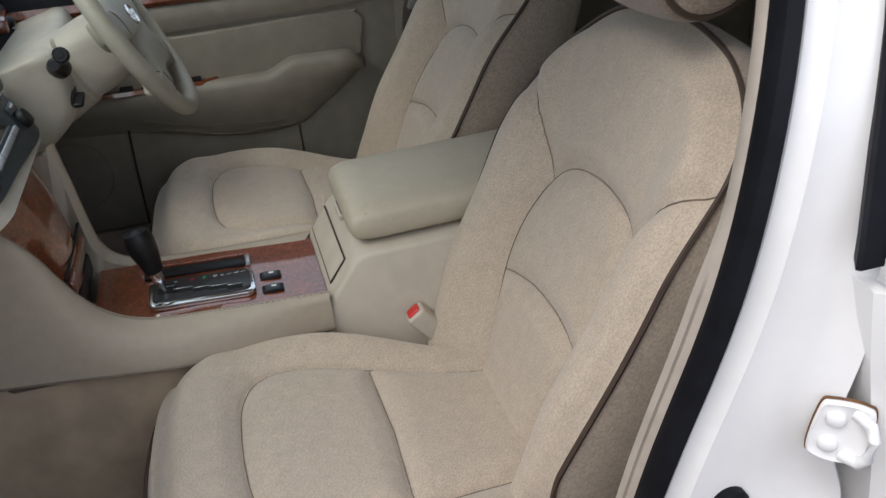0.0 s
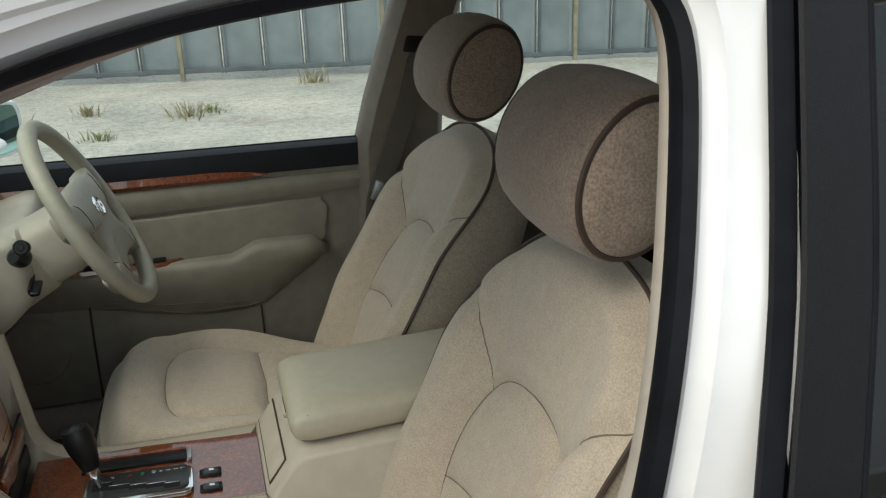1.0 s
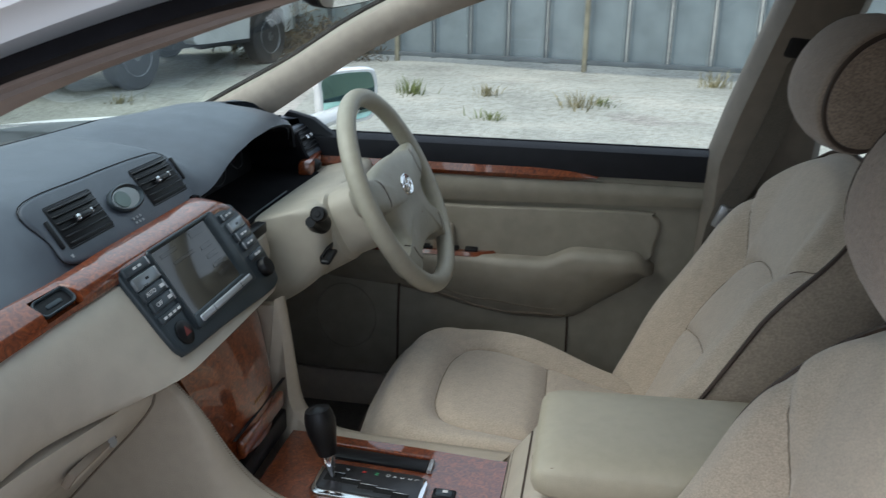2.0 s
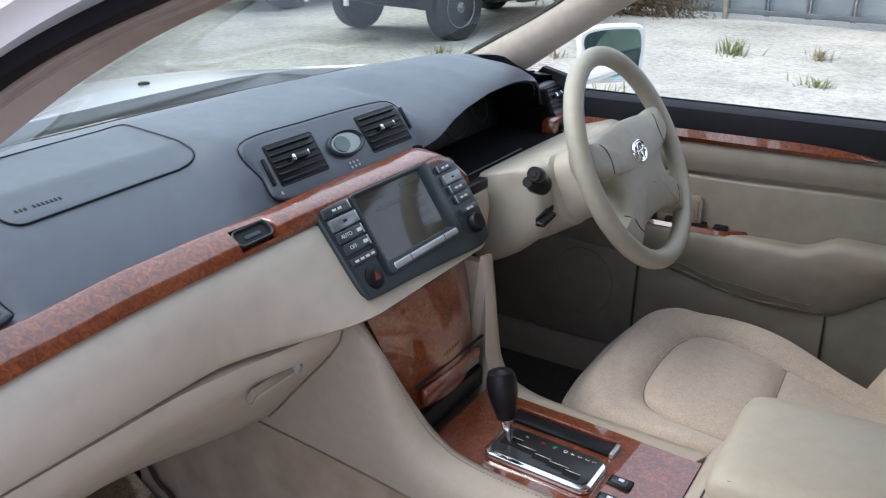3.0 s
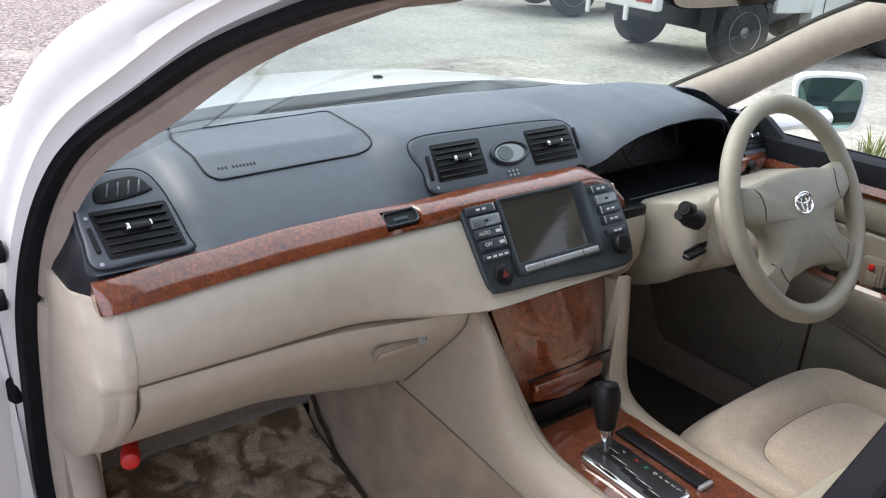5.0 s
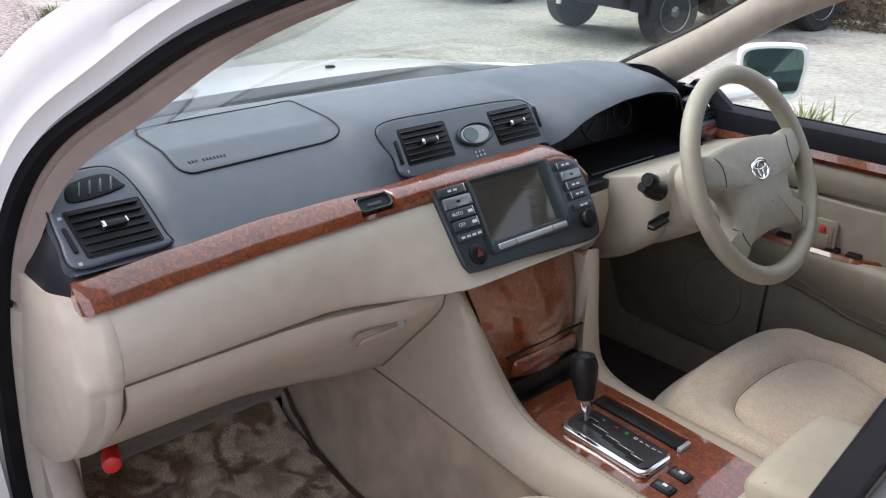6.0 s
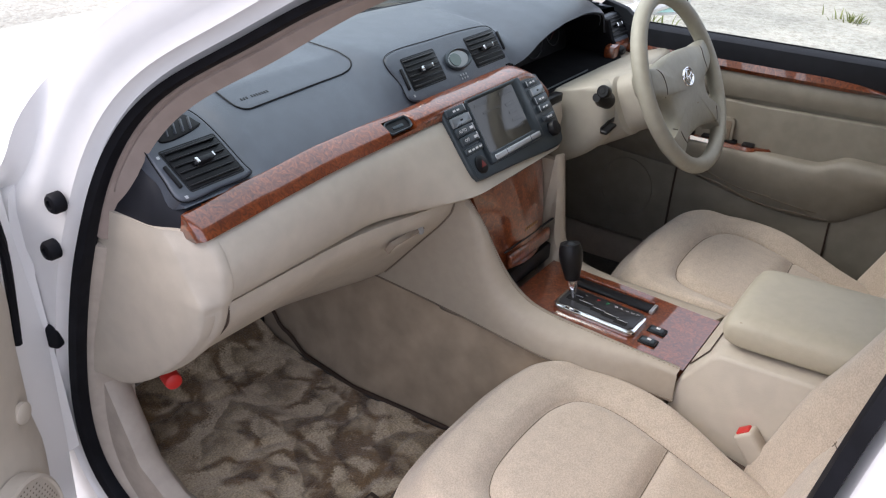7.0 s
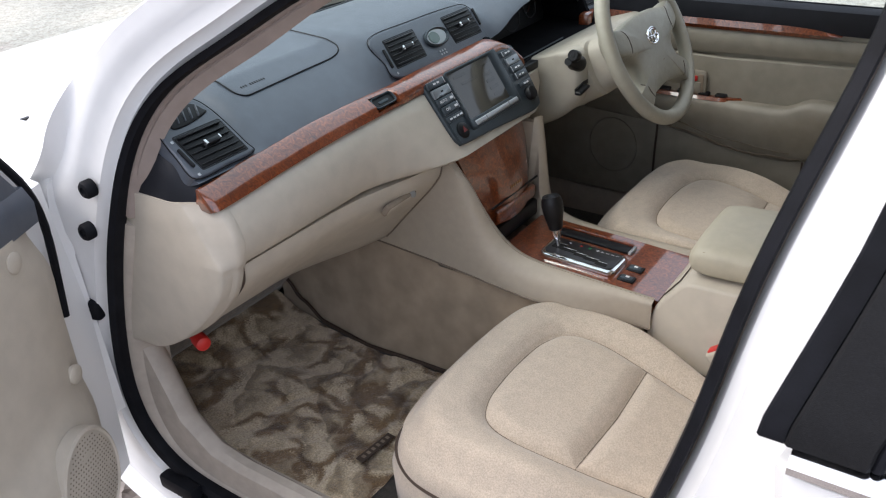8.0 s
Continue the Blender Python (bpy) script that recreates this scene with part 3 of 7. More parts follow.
def add_far_door():
    door = thing("front_door", "closed driver's door with beige trim and a wood strip", "car door")
    skin = rbox((1.2, 0.06, 0.62), 0.02, 2, pose(0.05, 0.80, 0.60))
    part("outer_skin", skin, PAINT, door, "white outer skin")

    def surf(prof, x0, x1, n=30):
        rings = []
        for i in range(n):
            x = lerp(x0, x1, i / (n - 1))
            rings.append([(x, y, z) for y, z in prof(x)])
        return loft(rings)

    part("upper_trim", surf(lambda x: [(0.735, 0.952), (0.715, 0.955), (0.695, 0.945), (0.690, 0.92), (0.692, 0.89), (0.74, 0.89)], -0.42, 0.585), DARKER, door, "black upper trim")
    part("panel", surf(lambda x: [(0.705, 0.90), (0.700, 0.88), (0.708, 0.83), (0.71, 0.70), (0.71, 0.35), (0.75, 0.35), (0.75, 0.9)], -0.55, 0.585), BEIGE_SHADED, door)
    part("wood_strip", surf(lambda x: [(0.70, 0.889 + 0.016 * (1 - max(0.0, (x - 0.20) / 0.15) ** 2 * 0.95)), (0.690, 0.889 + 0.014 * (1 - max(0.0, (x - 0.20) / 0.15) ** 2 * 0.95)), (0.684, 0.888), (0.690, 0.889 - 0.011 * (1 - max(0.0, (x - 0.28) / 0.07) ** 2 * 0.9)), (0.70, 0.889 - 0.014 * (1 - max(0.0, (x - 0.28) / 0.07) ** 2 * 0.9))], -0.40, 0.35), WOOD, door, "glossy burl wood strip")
    part("upper_roll", surf(lambda x: [(0.712, 0.882), (0.696, 0.876), (0.689, 0.860), (0.690, 0.835 + 0.03 * x), (0.698, 0.815 + 0.03 * x), (0.712, 0.812 + 0.03 * x)], -0.45, 0.578), BEIGE_SHADED, door, "padded upper roll")
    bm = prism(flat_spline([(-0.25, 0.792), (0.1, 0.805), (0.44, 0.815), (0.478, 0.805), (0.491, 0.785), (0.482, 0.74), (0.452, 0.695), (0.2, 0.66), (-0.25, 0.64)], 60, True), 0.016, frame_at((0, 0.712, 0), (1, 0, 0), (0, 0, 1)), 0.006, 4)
    part("insert", bm, BEIGE_SHADED, door, "padded leather insert")
    rings = []
    for x in np.linspace(-0.42, 0.486, 50):
        out = table(x, [(-0.42, 0.03), (0.05, 0.052), (0.2, 0.066), (0.42, 0.070), (0.465, 0.055), (0.486, 0.012)])
        zt = table(x, [(-0.42, 0.685), (0.05, 0.692), (0.235, 0.694), (0.315, 0.724), (0.44, 0.722), (0.486, 0.690)])
        zb = lin(x, [(-0.42, 0.61), (-0.1, 0.592), (-0.02, 0.575), (0.08, 0.552), (0.18, 0.540), (0.27, 0.541), (0.32, 0.553), (0.38, 0.597), (0.45, 0.645), (0.486, 0.682)])
        rings.append([(x, 0.715, zt), (x, 0.715 - out * 0.7, zt + 0.004), (x, 0.715 - out * 0.94, zt - 0.002), (x, 0.715 - out, zt - 0.014)] + [(x, 0.712 - out * lerp(0.98, 0.12, f ** 1.4), lerp(zt - 0.022, zb, f)) for f in (0.15, 0.35, 0.55, 0.75, 0.9, 1.0)] + [(x, 0.715, zb - 0.002)])
    part("armrest", loft(rings), BEIGE_SHADED, door, "padded armrest", angle=70)
    return door


far_door = add_far_door()


TUNNEL_FOOT = [(-0.80, 0.19), (-0.65, 0.20), (-0.45, 0.232), (-0.30, 0.225), (0.0, 0.22), (1.0, 0.22)]


def add_floor():
    floor = thing("floor", "beige-brown carpeted car floor", "floor", kind="structure")
    part("carpet", rbox((2.8, 1.56, 0.05), 0.01, 1, pose(0.5, 0, 0.235)), CARPET_SHADED, floor)
    prof = [(-0.90, 0.25), (-0.84, 0.265), (-0.74, 0.36), (-0.68, 0.50), (-0.64, 0.70), (-0.63, 0.93), (-0.85, 0.93), (-0.95, 0.5)]
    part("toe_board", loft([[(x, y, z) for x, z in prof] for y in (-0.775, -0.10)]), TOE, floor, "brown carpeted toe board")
    part("toe_board", loft([[(x, y, z) for x, z in prof] for y in (-0.095, 0.775)]), CARPET_SHADED, floor, "carpeted toe board, blackened as if in shade")
    rings = []
    for x in np.linspace(-0.78, 0.222, 18):
        top = table(x, [(-0.75, 0.60), (-0.4, 0.552), (0.0, 0.50), (0.3, 0.45), (1.0, 0.42)])
        yb = -lin(x, TUNNEL_FOOT)
        yt = -0.1955 + 0.032 * smooth01((x + 0.02) / 0.24)
        rings.append([(x, yb, 0.25), (x, yb + 0.006, 0.30), (x, lerp(yb, yt, 0.6), 0.40), (x, yt, 0.51), (x, yt + 0.004, 0.585 if x < -0.25 else 0.53), (x, -0.14, min(top, 0.52) if x > -0.3 else top), (x, 0.12, top), (x, 0.15, top - 0.04), (x, 0.19, 0.33), (x, 0.24, 0.25)])
    part("tunnel", loft(rings), SUEDE, floor, "smooth beige carpeted tunnel")
    edge = []
    for x in np.linspace(-0.745, 0.0, 50):
        edge.append((x, -lin(x, TUNNEL_FOOT) - 0.004, 0.270 + table(x, [(-0.745, 0.085), (-0.70, 0.04), (-0.62, 0.0)])))
    part("carpet_edge", tube(edge, 0.005, 6), PIPING, floor, "dark bound carpet edge")
    for side in (-1, 1):
        rings = []
        for x in np.linspace(-0.80, 0.62, 20):
            up = table(x, [(-0.80, 0.93), (-0.60, 0.62), (-0.50, 0.40), (-0.40, 0.335), (0.62, 0.335)])
            rings.append([(x, side * 0.760, 0.21), (x, side * 0.70, 0.255), (x, side * 0.708, up - 0.04), (x, side * 0.714, up - 0.014), (x, side * 0.726, up), (x, side * 0.744, up + 0.001), (x, side * 0.758, up - 0.010)])
        part("sill_trim", loft(rings), TRIM, floor, "beige sill and kick panel")
    # plain walls that close the cabin behind the front seats
    part("rear_wall", rbox((0.06, 1.5, 0.80), 0.02, 1, pose(1.72, 0, 0.62)), SUEDE, floor)
    part("rear_shelf", rbox((0.55, 1.4, 0.04), 0.01, 1, pose(1.95, 0, 1.0)), SUEDE, floor)
    for side in (-1, 1):
        part("rear_pillar", loft([[(x, side * (0.74 - 0.30 * max(0, z - 0.95)), z), (2.3, side * (0.72 - 0.30 * max(0, z - 0.95)), z), (2.3, side * (0.78 - 0.30 * max(0, z - 0.95)), z), (x, side * (0.79 - 0.30 * max(0, z - 0.95)), z)] for z, x in ((0.25, 1.2), (0.60, 1.3), (0.94, 1.45), (1.15, 1.42), (1.38, 1.36))]), TRIM, floor, "beige rear pillar")
        part("rear_panel", rbox((0.95, 0.06, 0.68), 0.02, 1, pose(1.12, side * 0.735, 0.59)), BEIGE_SHADED, floor, "beige rear door panel")
    part("rear_roof", rbox((0.6, 1.3, 0.05), 0.02, 1, pose(2.0, 0, 1.33, 0, 14)), PAINT, floor)
    part("front_wall", rbox((0.03, 1.5, 0.5), 0.01, 1, pose(-0.86, 0, 0.70)), BLACK, floor)


add_floor()


def add_tail():
    """The closed rear of the body: quarter panels, boot and the wheels it stands on."""
    for side in (-1, 1):
        rings = []
        for z, y, x0 in ((0.30, 0.80, 1.60), (0.50, 0.855, 1.60), (0.70, 0.862, 1.60), (0.90, 0.845, 1.60), (0.95, 0.80, 1.60), (1.15, 0.725, 1.62), (1.30, 0.645, 1.60)):
            xe = lin(z, [(0.30, 2.42), (0.95, 2.50), (1.0, 2.40), (1.30, 1.95)])
            rings.append([(x0, side * y, z), (lerp(x0, xe, 0.7), side * (y - 0.01), z), (xe, side * (y - 0.08), z), (xe, side * (y - 0.12), z), (x0, side * (y - 0.03), z)])
        part("rear_quarter", loft(rings), PAINT, body, "white rear quarter")
        for x in (-1.42, 1.36):
            wm = frame_at((x, side * 0.74, 0.315), (1, 0, 0), (0, 0, 1))
            tyre = part("wheel", lathe([(0.20, -0.09), (0.29, -0.10), (0.312, -0.08), (0.315, 0.0), (0.312, 0.08), (0.29, 0.10), (0.20, 0.09)], wm, 36), RUBBER, body, "black tyre")
            part("rim", lathe([(0.205, -0.085), (0.205, 0.085), (0.15, 0.06), (0.05, 0.075), (0.01, 0.075)], wm, 32), SILVER, tyre, "silver rim")
    part("boot", loft([[(x, y, z) for x, z in ((1.95, 1.02), (2.35, 1.0), (2.48, 0.94), (2.50, 0.60), (2.44, 0.32), (2.40, 0.32), (2.42, 0.90), (1.95, 0.98))] for y in np.linspace(-0.74, 0.74, 9)]), PAINT, body, "white boot and tail")
    part("rear_window", loft([[(1.80, y, 1.30), (2.22, y, 1.02), (2.22, y, 1.01), (1.80, y, 1.29)] for y in (-0.60, 0.0, 0.60)]), GLASS, body, "clear rear screen")


add_tail()


# ---- the dashboard ----


HOOD = [(0.06, 0.945), (0.11, 0.960), (0.14, 0.970), (0.175, 0.982), (0.21, 0.994), (0.25, 1.005), (0.33, 1.017), (0.42, 1.020), (0.47, 1.016), (0.514, 1.007), (0.545, 0.996), (0.575, 0.980), (0.61, 0.960)]


def hood(y):
    """How far the pad has become the hood over the instruments, 0 to 1."""
    return smooth01((y - 0.105) / 0.10) * (1 - smooth01((y - 0.52) / 0.09))


def pad_profile(y):
    e = table(y, EDGE)
    k = hood(y)
    h = lin(y, HOOD)
    a = [(e, 0.98), (e + 0.004, 1.02), (e + 0.06, 1.040), (lerp(e, -0.40, 0.45), 1.046), (-0.445, 1.036), (-0.395, 1.016), (-0.355, 0.990), (-0.322, 0.962), (-0.305, 0.945), (-0.33, 0.935), (-0.45, 0.93)]
    pod = smooth01((y + 0.31) / 0.09) * (1 - smooth01((y - 0.125) / 0.06))
    c = [(e, 0.98), (e + 0.004, 1.02), (e + 0.06, 1.041), (lerp(e, -0.42, 0.45), 1.049), (-0.44, 1.046), (-0.395, 1.041), (-0.364, 1.030), (-0.335, 0.990), (-0.312, 0.952), (-0.33, 0.935), (-0.45, 0.93)]
    a = [(lerp(p[0], q[0], pod), lerp(p[1], q[1], pod)) for p, q in zip(a, c)]
    b = [(e, 0.98), (e + 0.004, 1.02), (e + 0.06, 1.042), (lerp(e, -0.36, 0.45), lerp(1.052, h + 0.036, 0.5)), (-0.42, h + 0.037), (-0.36, h + 0.031), (-0.318, h + 0.022), (-0.294, h + 0.011), (-0.284, h), (-0.292, h - 0.006), (-0.42, h - 0.012)]
    end = 0.055 * smooth01((y - 0.57) / 0.12)
    dip = 0.012 * (1 - smooth01((y + 0.610) / 0.03))
    return [(lerp(p[0], q[0], k), lerp(p[1], q[1], k) - end - dip * (4 <= n <= 7)) for n, (p, q) in enumerate(zip(a, b))]


def add_dash():
    dash = thing("dashboard", "dark grey and beige dashboard with a burl wood band", "dashboard")
    ys = np.linspace(-0.742, 0.700, 110)
    part("upper_pad", loft([[(x, y, z) for x, z in pad_profile(y)] for y in ys]), DARK, dash, "dark grey grained upper pad")
    part("pad_groove", tube([(pad_profile(y)[2][0] - 0.026, y, pad_profile(y)[2][1] - 0.0085) for y in np.linspace(-0.68, 0.40, 60)], 0.0035, 6), BLACK, dash, "dark groove along the windscreen")

    def band_low(y):
        return lin(y, [(-0.75, 0.904), (-0.67, 0.909), (-0.60, 0.915), (-0.50, 0.921), (-0.42, 0.924), (-0.33, 0.925), (-0.20, 0.925)])

    def swell(y):
        return smooth01((y + 0.42) / 0.25)

    def band(y):
        """Two facets: a flat upper one and a steep lower one, with a soft crease between."""
        q = swell(y)
        zl = band_low(y)
        zt = table(y, [(-0.75, 0.938), (-0.62, 0.948), (-0.46, 0.957), (-0.30, 0.960), (-0.15, 0.966)])
        fall = max(0.0, (y - 0.085) / 0.075) ** 2.2
        tip = lerp(0.75, 1.0, min(1.0, (y + 0.750) / 0.006))
        pts = [(lerp(-0.310, -0.300, q), zt - 0.012), (lerp(-0.308, -0.297, q), zt), (lerp(-0.301, -0.288, q), zt + 0.0005), (lerp(-0.287, -0.268, q), lerp(lerp(zl, zt, 0.66), 0.9635, q)), (lerp(-0.280, -0.257, q), lerp(lerp(zl, zt, 0.52), 0.9605, q)),
               (lerp(-0.2765, -0.252, q), lerp(lerp(zl, zt, 0.40), 0.956, q)), (lerp(-0.271, -0.2495, q), lerp(lerp(zl, zt, 0.16), 0.947, q)), (lerp(-0.2685, -0.2495, q), lerp(zl + 0.001, 0.938, q)), (lerp(-0.276, -0.26, q), lerp(zl - 0.003, 0.930, q)), (-0.32, lerp(zl, 0.930, q))]
        if -0.3325 < y < -0.2735:
            (xa, za), (xb, zb) = pts[2], pts[6]
            for n, f, deep in ((3, 0.16, -0.0012), (4, 0.20, 0.009), (5, 0.90, 0.009)):
                pts[n] = (lerp(xa, xb, f) - deep * 0.60, lerp(za, zb, f) - deep * 0.80)
        return [(-0.30 + (x + 0.30) * tip + 0.022 * fall, z - 0.045 * fall) for x, z in pts]

    band_ys = sorted([-0.7505, -0.7490, -0.7445, -0.3332, -0.3320, -0.2740, -0.2728] + list(np.linspace(-0.738, 0.085, 95)) + list(np.linspace(0.089, 0.160, 16)))
    part("wood_band", loft([[(x, y, z) for x, z in band(y)] for y in band_ys]), WOOD, dash, "glossy burl wood band", angle=60)

    def lower(y):
        """Padded beige roll under the band, swelling into the surround of the centre unit."""
        zl = band_low(y) - 0.001
        b = swell(y)
        c = max(0.0, min(1.0, (y - 0.098) / 0.062))
        low = -0.092 + 0.080 * (1 - math.sqrt(1 - c * c)) if c < 1 else -0.012
        back = 0.010 * c ** 6
        plain = [(-0.33, zl), (-0.274, zl), (-0.262, zl - 0.016), (-0.2525, zl - 0.038), (-0.2485, 0.858), (-0.249, 0.832), (-0.2525, 0.815), (-0.258, 0.8045), (-0.268, 0.798), (-0.30, 0.793), (-0.5, 0.79), (-0.5, 0.88)]
        full = [(-0.33, 0.93)]
        for v in (0.060, lerp(0.052, low, 0.15), lerp(0.052, low, 0.36), lerp(0.052, low, 0.6), lerp(0.052, low, 0.82), low + 0.012):
            full.append((-0.2165 - 0.544 * v - back, 0.8835 + 0.839 * v))
        zb, xb = 0.8835 + 0.839 * low, -0.2165 - 0.544 * low - back
        full += [(xb - 0.0015, zb + 0.004), (xb - 0.010, zb - 0.003), (xb - 0.035, zb - 0.009), (-0.5, zb - 0.015), (-0.5, 0.88)]
        return [(lerp(p[0], r[0], b), lerp(p[1], r[1], b)) for p, r in zip(plain, full)]

    part("lower_panel", loft([[(x, y, z) for x, z in lower(y)] for y in list(np.linspace(-0.738, 0.095, 120)) + list(np.linspace(0.100, 0.160, 22))]), BEIGE, dash, "padded beige lower panel", angle=60)

    lid_l = [(-0.2665, 0.7955), (-0.2665, 0.782), (-0.271, 0.762), (-0.285, 0.742), (-0.308, 0.716), (-0.345, 0.680), (-0.39, 0.640), (-0.435, 0.605), (-0.455, 0.590), (-0.475, 0.586)]
    lid_r = [(-0.2165, 0.7925), (-0.218, 0.780), (-0.223, 0.764), (-0.234, 0.747), (-0.254, 0.722), (-0.286, 0.687), (-0.323, 0.646), (-0.362, 0.602), (-0.383, 0.580), (-0.41, 0.574)]
    rings = []
    for y in [-0.7185, -0.7175, -0.714] + list(np.linspace(-0.70, -0.206, 34)):
        f = smooth01((y + 0.50) / 0.32) * 0.85 + 0.15 * (y + 0.72) / 0.515
        in_ = 0.004 if y < -0.718 else (0.0015 if y < -0.717 else 0.0)
        rings.append([(lerp(a[0], b[0], f) - in_, y, lerp(a[1], b[1], f)) for a, b in zip(lid_l, lid_r)] + [(-0.52, y, 0.60), (-0.52, y, 0.785)])
    part("glove_box_lid", loft(rings), BEIGE, dash, "beige glove box lid", angle=60)
    part("shut_line", tube([(x + 0.0005, -0.2062, z) for x, _, z in spline([(x, 0, z) for x, z in lid_r[:9]], 40)], 0.0022, 6), STITCH, dash, "dark gap beside the glove box")
    part("shut_line", tube([(x + 0.0002, -0.7197, z) for x, _, z in spline([(x, 0, z) for x, z in lid_l[:9]], 40)], 0.0018, 6), PIPING, dash, "dark gap beside the glove box")
    front = [(0.560, -0.535), (0.575, -0.495), (0.59, -0.455), (0.62, -0.408), (0.656, -0.362), (0.70, -0.317), (0.735, -0.287), (0.756, -0.274), (0.78, -0.2645), (0.797, -0.2605), (0.806, -0.2525), (0.830, -0.2465), (0.856, -0.2465), (0.885, -0.258), (0.9035, -0.272), (0.908, -0.277)]
    rings = []
    for z in np.concatenate([np.linspace(0.578, 0.79, 24), np.linspace(0.795, 0.912, 20)]):
        x0 = lin(z, front)
        d = lin(z, [(0.56, 0.010), (0.78, 0.011), (0.802, 0.013), (0.826, 0.034), (0.855, 0.052), (0.92, 0.056)])
        rings.append([(x0 - 0.02, -0.7205, z), (x0 - 0.002, -0.7210, z), (x0, -0.7235, z), (x0, -0.734, z), (x0 - 0.002, -0.7385, z), (x0 - 0.006, -0.7420, z), (x0 - d + 0.003, -0.7590, z), (x0 - d, -0.7620, z), (x0 - d - 0.006, -0.7645, z), (x0 - d - 0.05, -0.7680, z), (min(x0 - d - 0.06, -0.44), -0.7705, z), (-0.60, -0.773, z), (-0.60, -0.74, z)])
    part("end_panel", loft(rings), BEIGE, dash, "beige end panel", angle=38)
    rings = []
    for x in np.linspace(-0.50, -0.306, 26):
        pr = pad_profile(-0.74)
        zt = float(np.interp(x, [q[0] for q in pr[1:9]], [q[1] for q in pr[1:9]]))
        zl = lin(x, [(-0.55, 0.91), (-0.42, 0.910), (-0.306, 0.905)])
        inset = 0.022 * smooth01((x + 0.365) / 0.06)
        side = lambda z: inset - lin(z, [(0.88, 0.7695), (0.92, 0.764), (0.96, 0.752), (1.0, 0.738), (1.05, 0.720)])
        rings.append([(x, -0.715, zt - 0.004), (x, side(zt) + 0.014, zt - 0.004), (x, side(zt - 0.01) + 0.005, zt - 0.010), (x, side(zt - 0.026), zt - 0.026)] + [(x, side(lerp(zt - 0.026, zl, f)), lerp(zt - 0.026, zl, f)) for f in (0.4, 0.8, 1.0)] + [(x, -0.715, zl)])
    part("end_trim", loft(rings), DARKER, dash, "dark grey end trim")
    # driver's side
    rings = []
    for y in np.linspace(0.125, 0.60, 40):
        lip = pad_profile(y)[8]
        xt, zt = lip[0] - 0.004, max(lip[1], 0.925) - 0.004
        xs = -0.258
        zs = 0.889
        rings.append([(x, y, z) for x, z in ((xt, zt), (xt - 0.03, zt - 0.010), (lerp(xt, -0.45, 0.6), zt - 0.016), (-0.43, zt - 0.03), (-0.445, 0.955), (-0.43, 0.905), (-0.34, zs + 0.001), (xs, zs), (xs + 0.004, zs - 0.004), (xs - 0.004, zs - 0.010), (-0.35, zs - 0.02), (-0.47, 0.87), (-0.475, zt - 0.01), (lerp(xt, -0.45, 0.6), zt + 0.001))])
    part("instrument_cowl", loft(rings), DEEP, dash, "black instrument cowl", angle=50)
    for y in (0.112, 0.592):
        peak = 0.962 if y < 0.3 else 0.972
        wall = [[(x, y + w, z) for x, z in ((-0.30, peak), (-0.47, peak), (-0.47, 0.86), (-0.262, 0.862), (-0.262, 0.895), (-0.285, 0.93))] for w in (0.0, 0.014)]
        part("cowl_side", loft(wall), DEEP, dash, "black cowl side")
    part("cowl_lip", tube([(-0.262, y, 0.8915) for y in np.linspace(0.215, 0.42, 30)], 0.0016, 6), NAVGREY, dash, "thin satin edge of the cowl")
    prof = [(-0.30, 0.880), (-0.240, 0.880), (-0.228, 0.872), (-0.222, 0.84), (-0.228, 0.79), (-0.26, 0.73), (-0.33, 0.69), (-0.5, 0.67), (-0.5, 0.86)]
    part("knee_panel", loft([[(x + d * (n not in (0, 7, 8)), y, z) for n, (x, z) in enumerate(prof)] for y, d in ((0.150, 0.006), (0.19, 0.008), (0.214, 0.005), (0.224, 0.0), (0.230, -0.010), (0.233, -0.035))]), BEIGE, dash, "beige knee panel")
    part("knee_panel", loft([[(x - 0.04, y, z) for x, z in prof] for y in (0.236, 0.3, 0.5, 0.70)]), BEIGE, dash, "beige knee panel")
    return dash


dash = add_dash()
NAV = frame_at((-0.217, -0.018, 0.883), (0, 1, 0), (-0.083, 0, 0.128))


def add_nav():
    nav = thing("audio_unit", "grey centre console unit with a dark screen and buttons", "audio unit")
    face = flat_spline([(-0.1885, 0.070), (-0.1865, 0.081), (-0.176, 0.0862), (-0.12, 0.0862), (-0.04, 0.085), (0.108, 0.078), (0.147, 0.075), (0.158, 0.064), (0.164, 0.027), (0.163, -0.03), (0.154, -0.068), (0.139, -0.080), (0.095, -0.082), (-0.038, -0.072), (-0.155, -0.066), (-0.174, -0.058), (-0.181, -0.034), (-0.186, 0.029)], 110, True)
    part("faceplate", prism(face, 0.04, NAV @ pose(0, 0, -0.0325), 0.004, 3), NAVGREY, nav, "grey metallic faceplate")
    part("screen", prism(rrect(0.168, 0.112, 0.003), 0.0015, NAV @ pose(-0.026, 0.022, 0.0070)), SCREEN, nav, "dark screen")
    return nav


nav = add_nav()


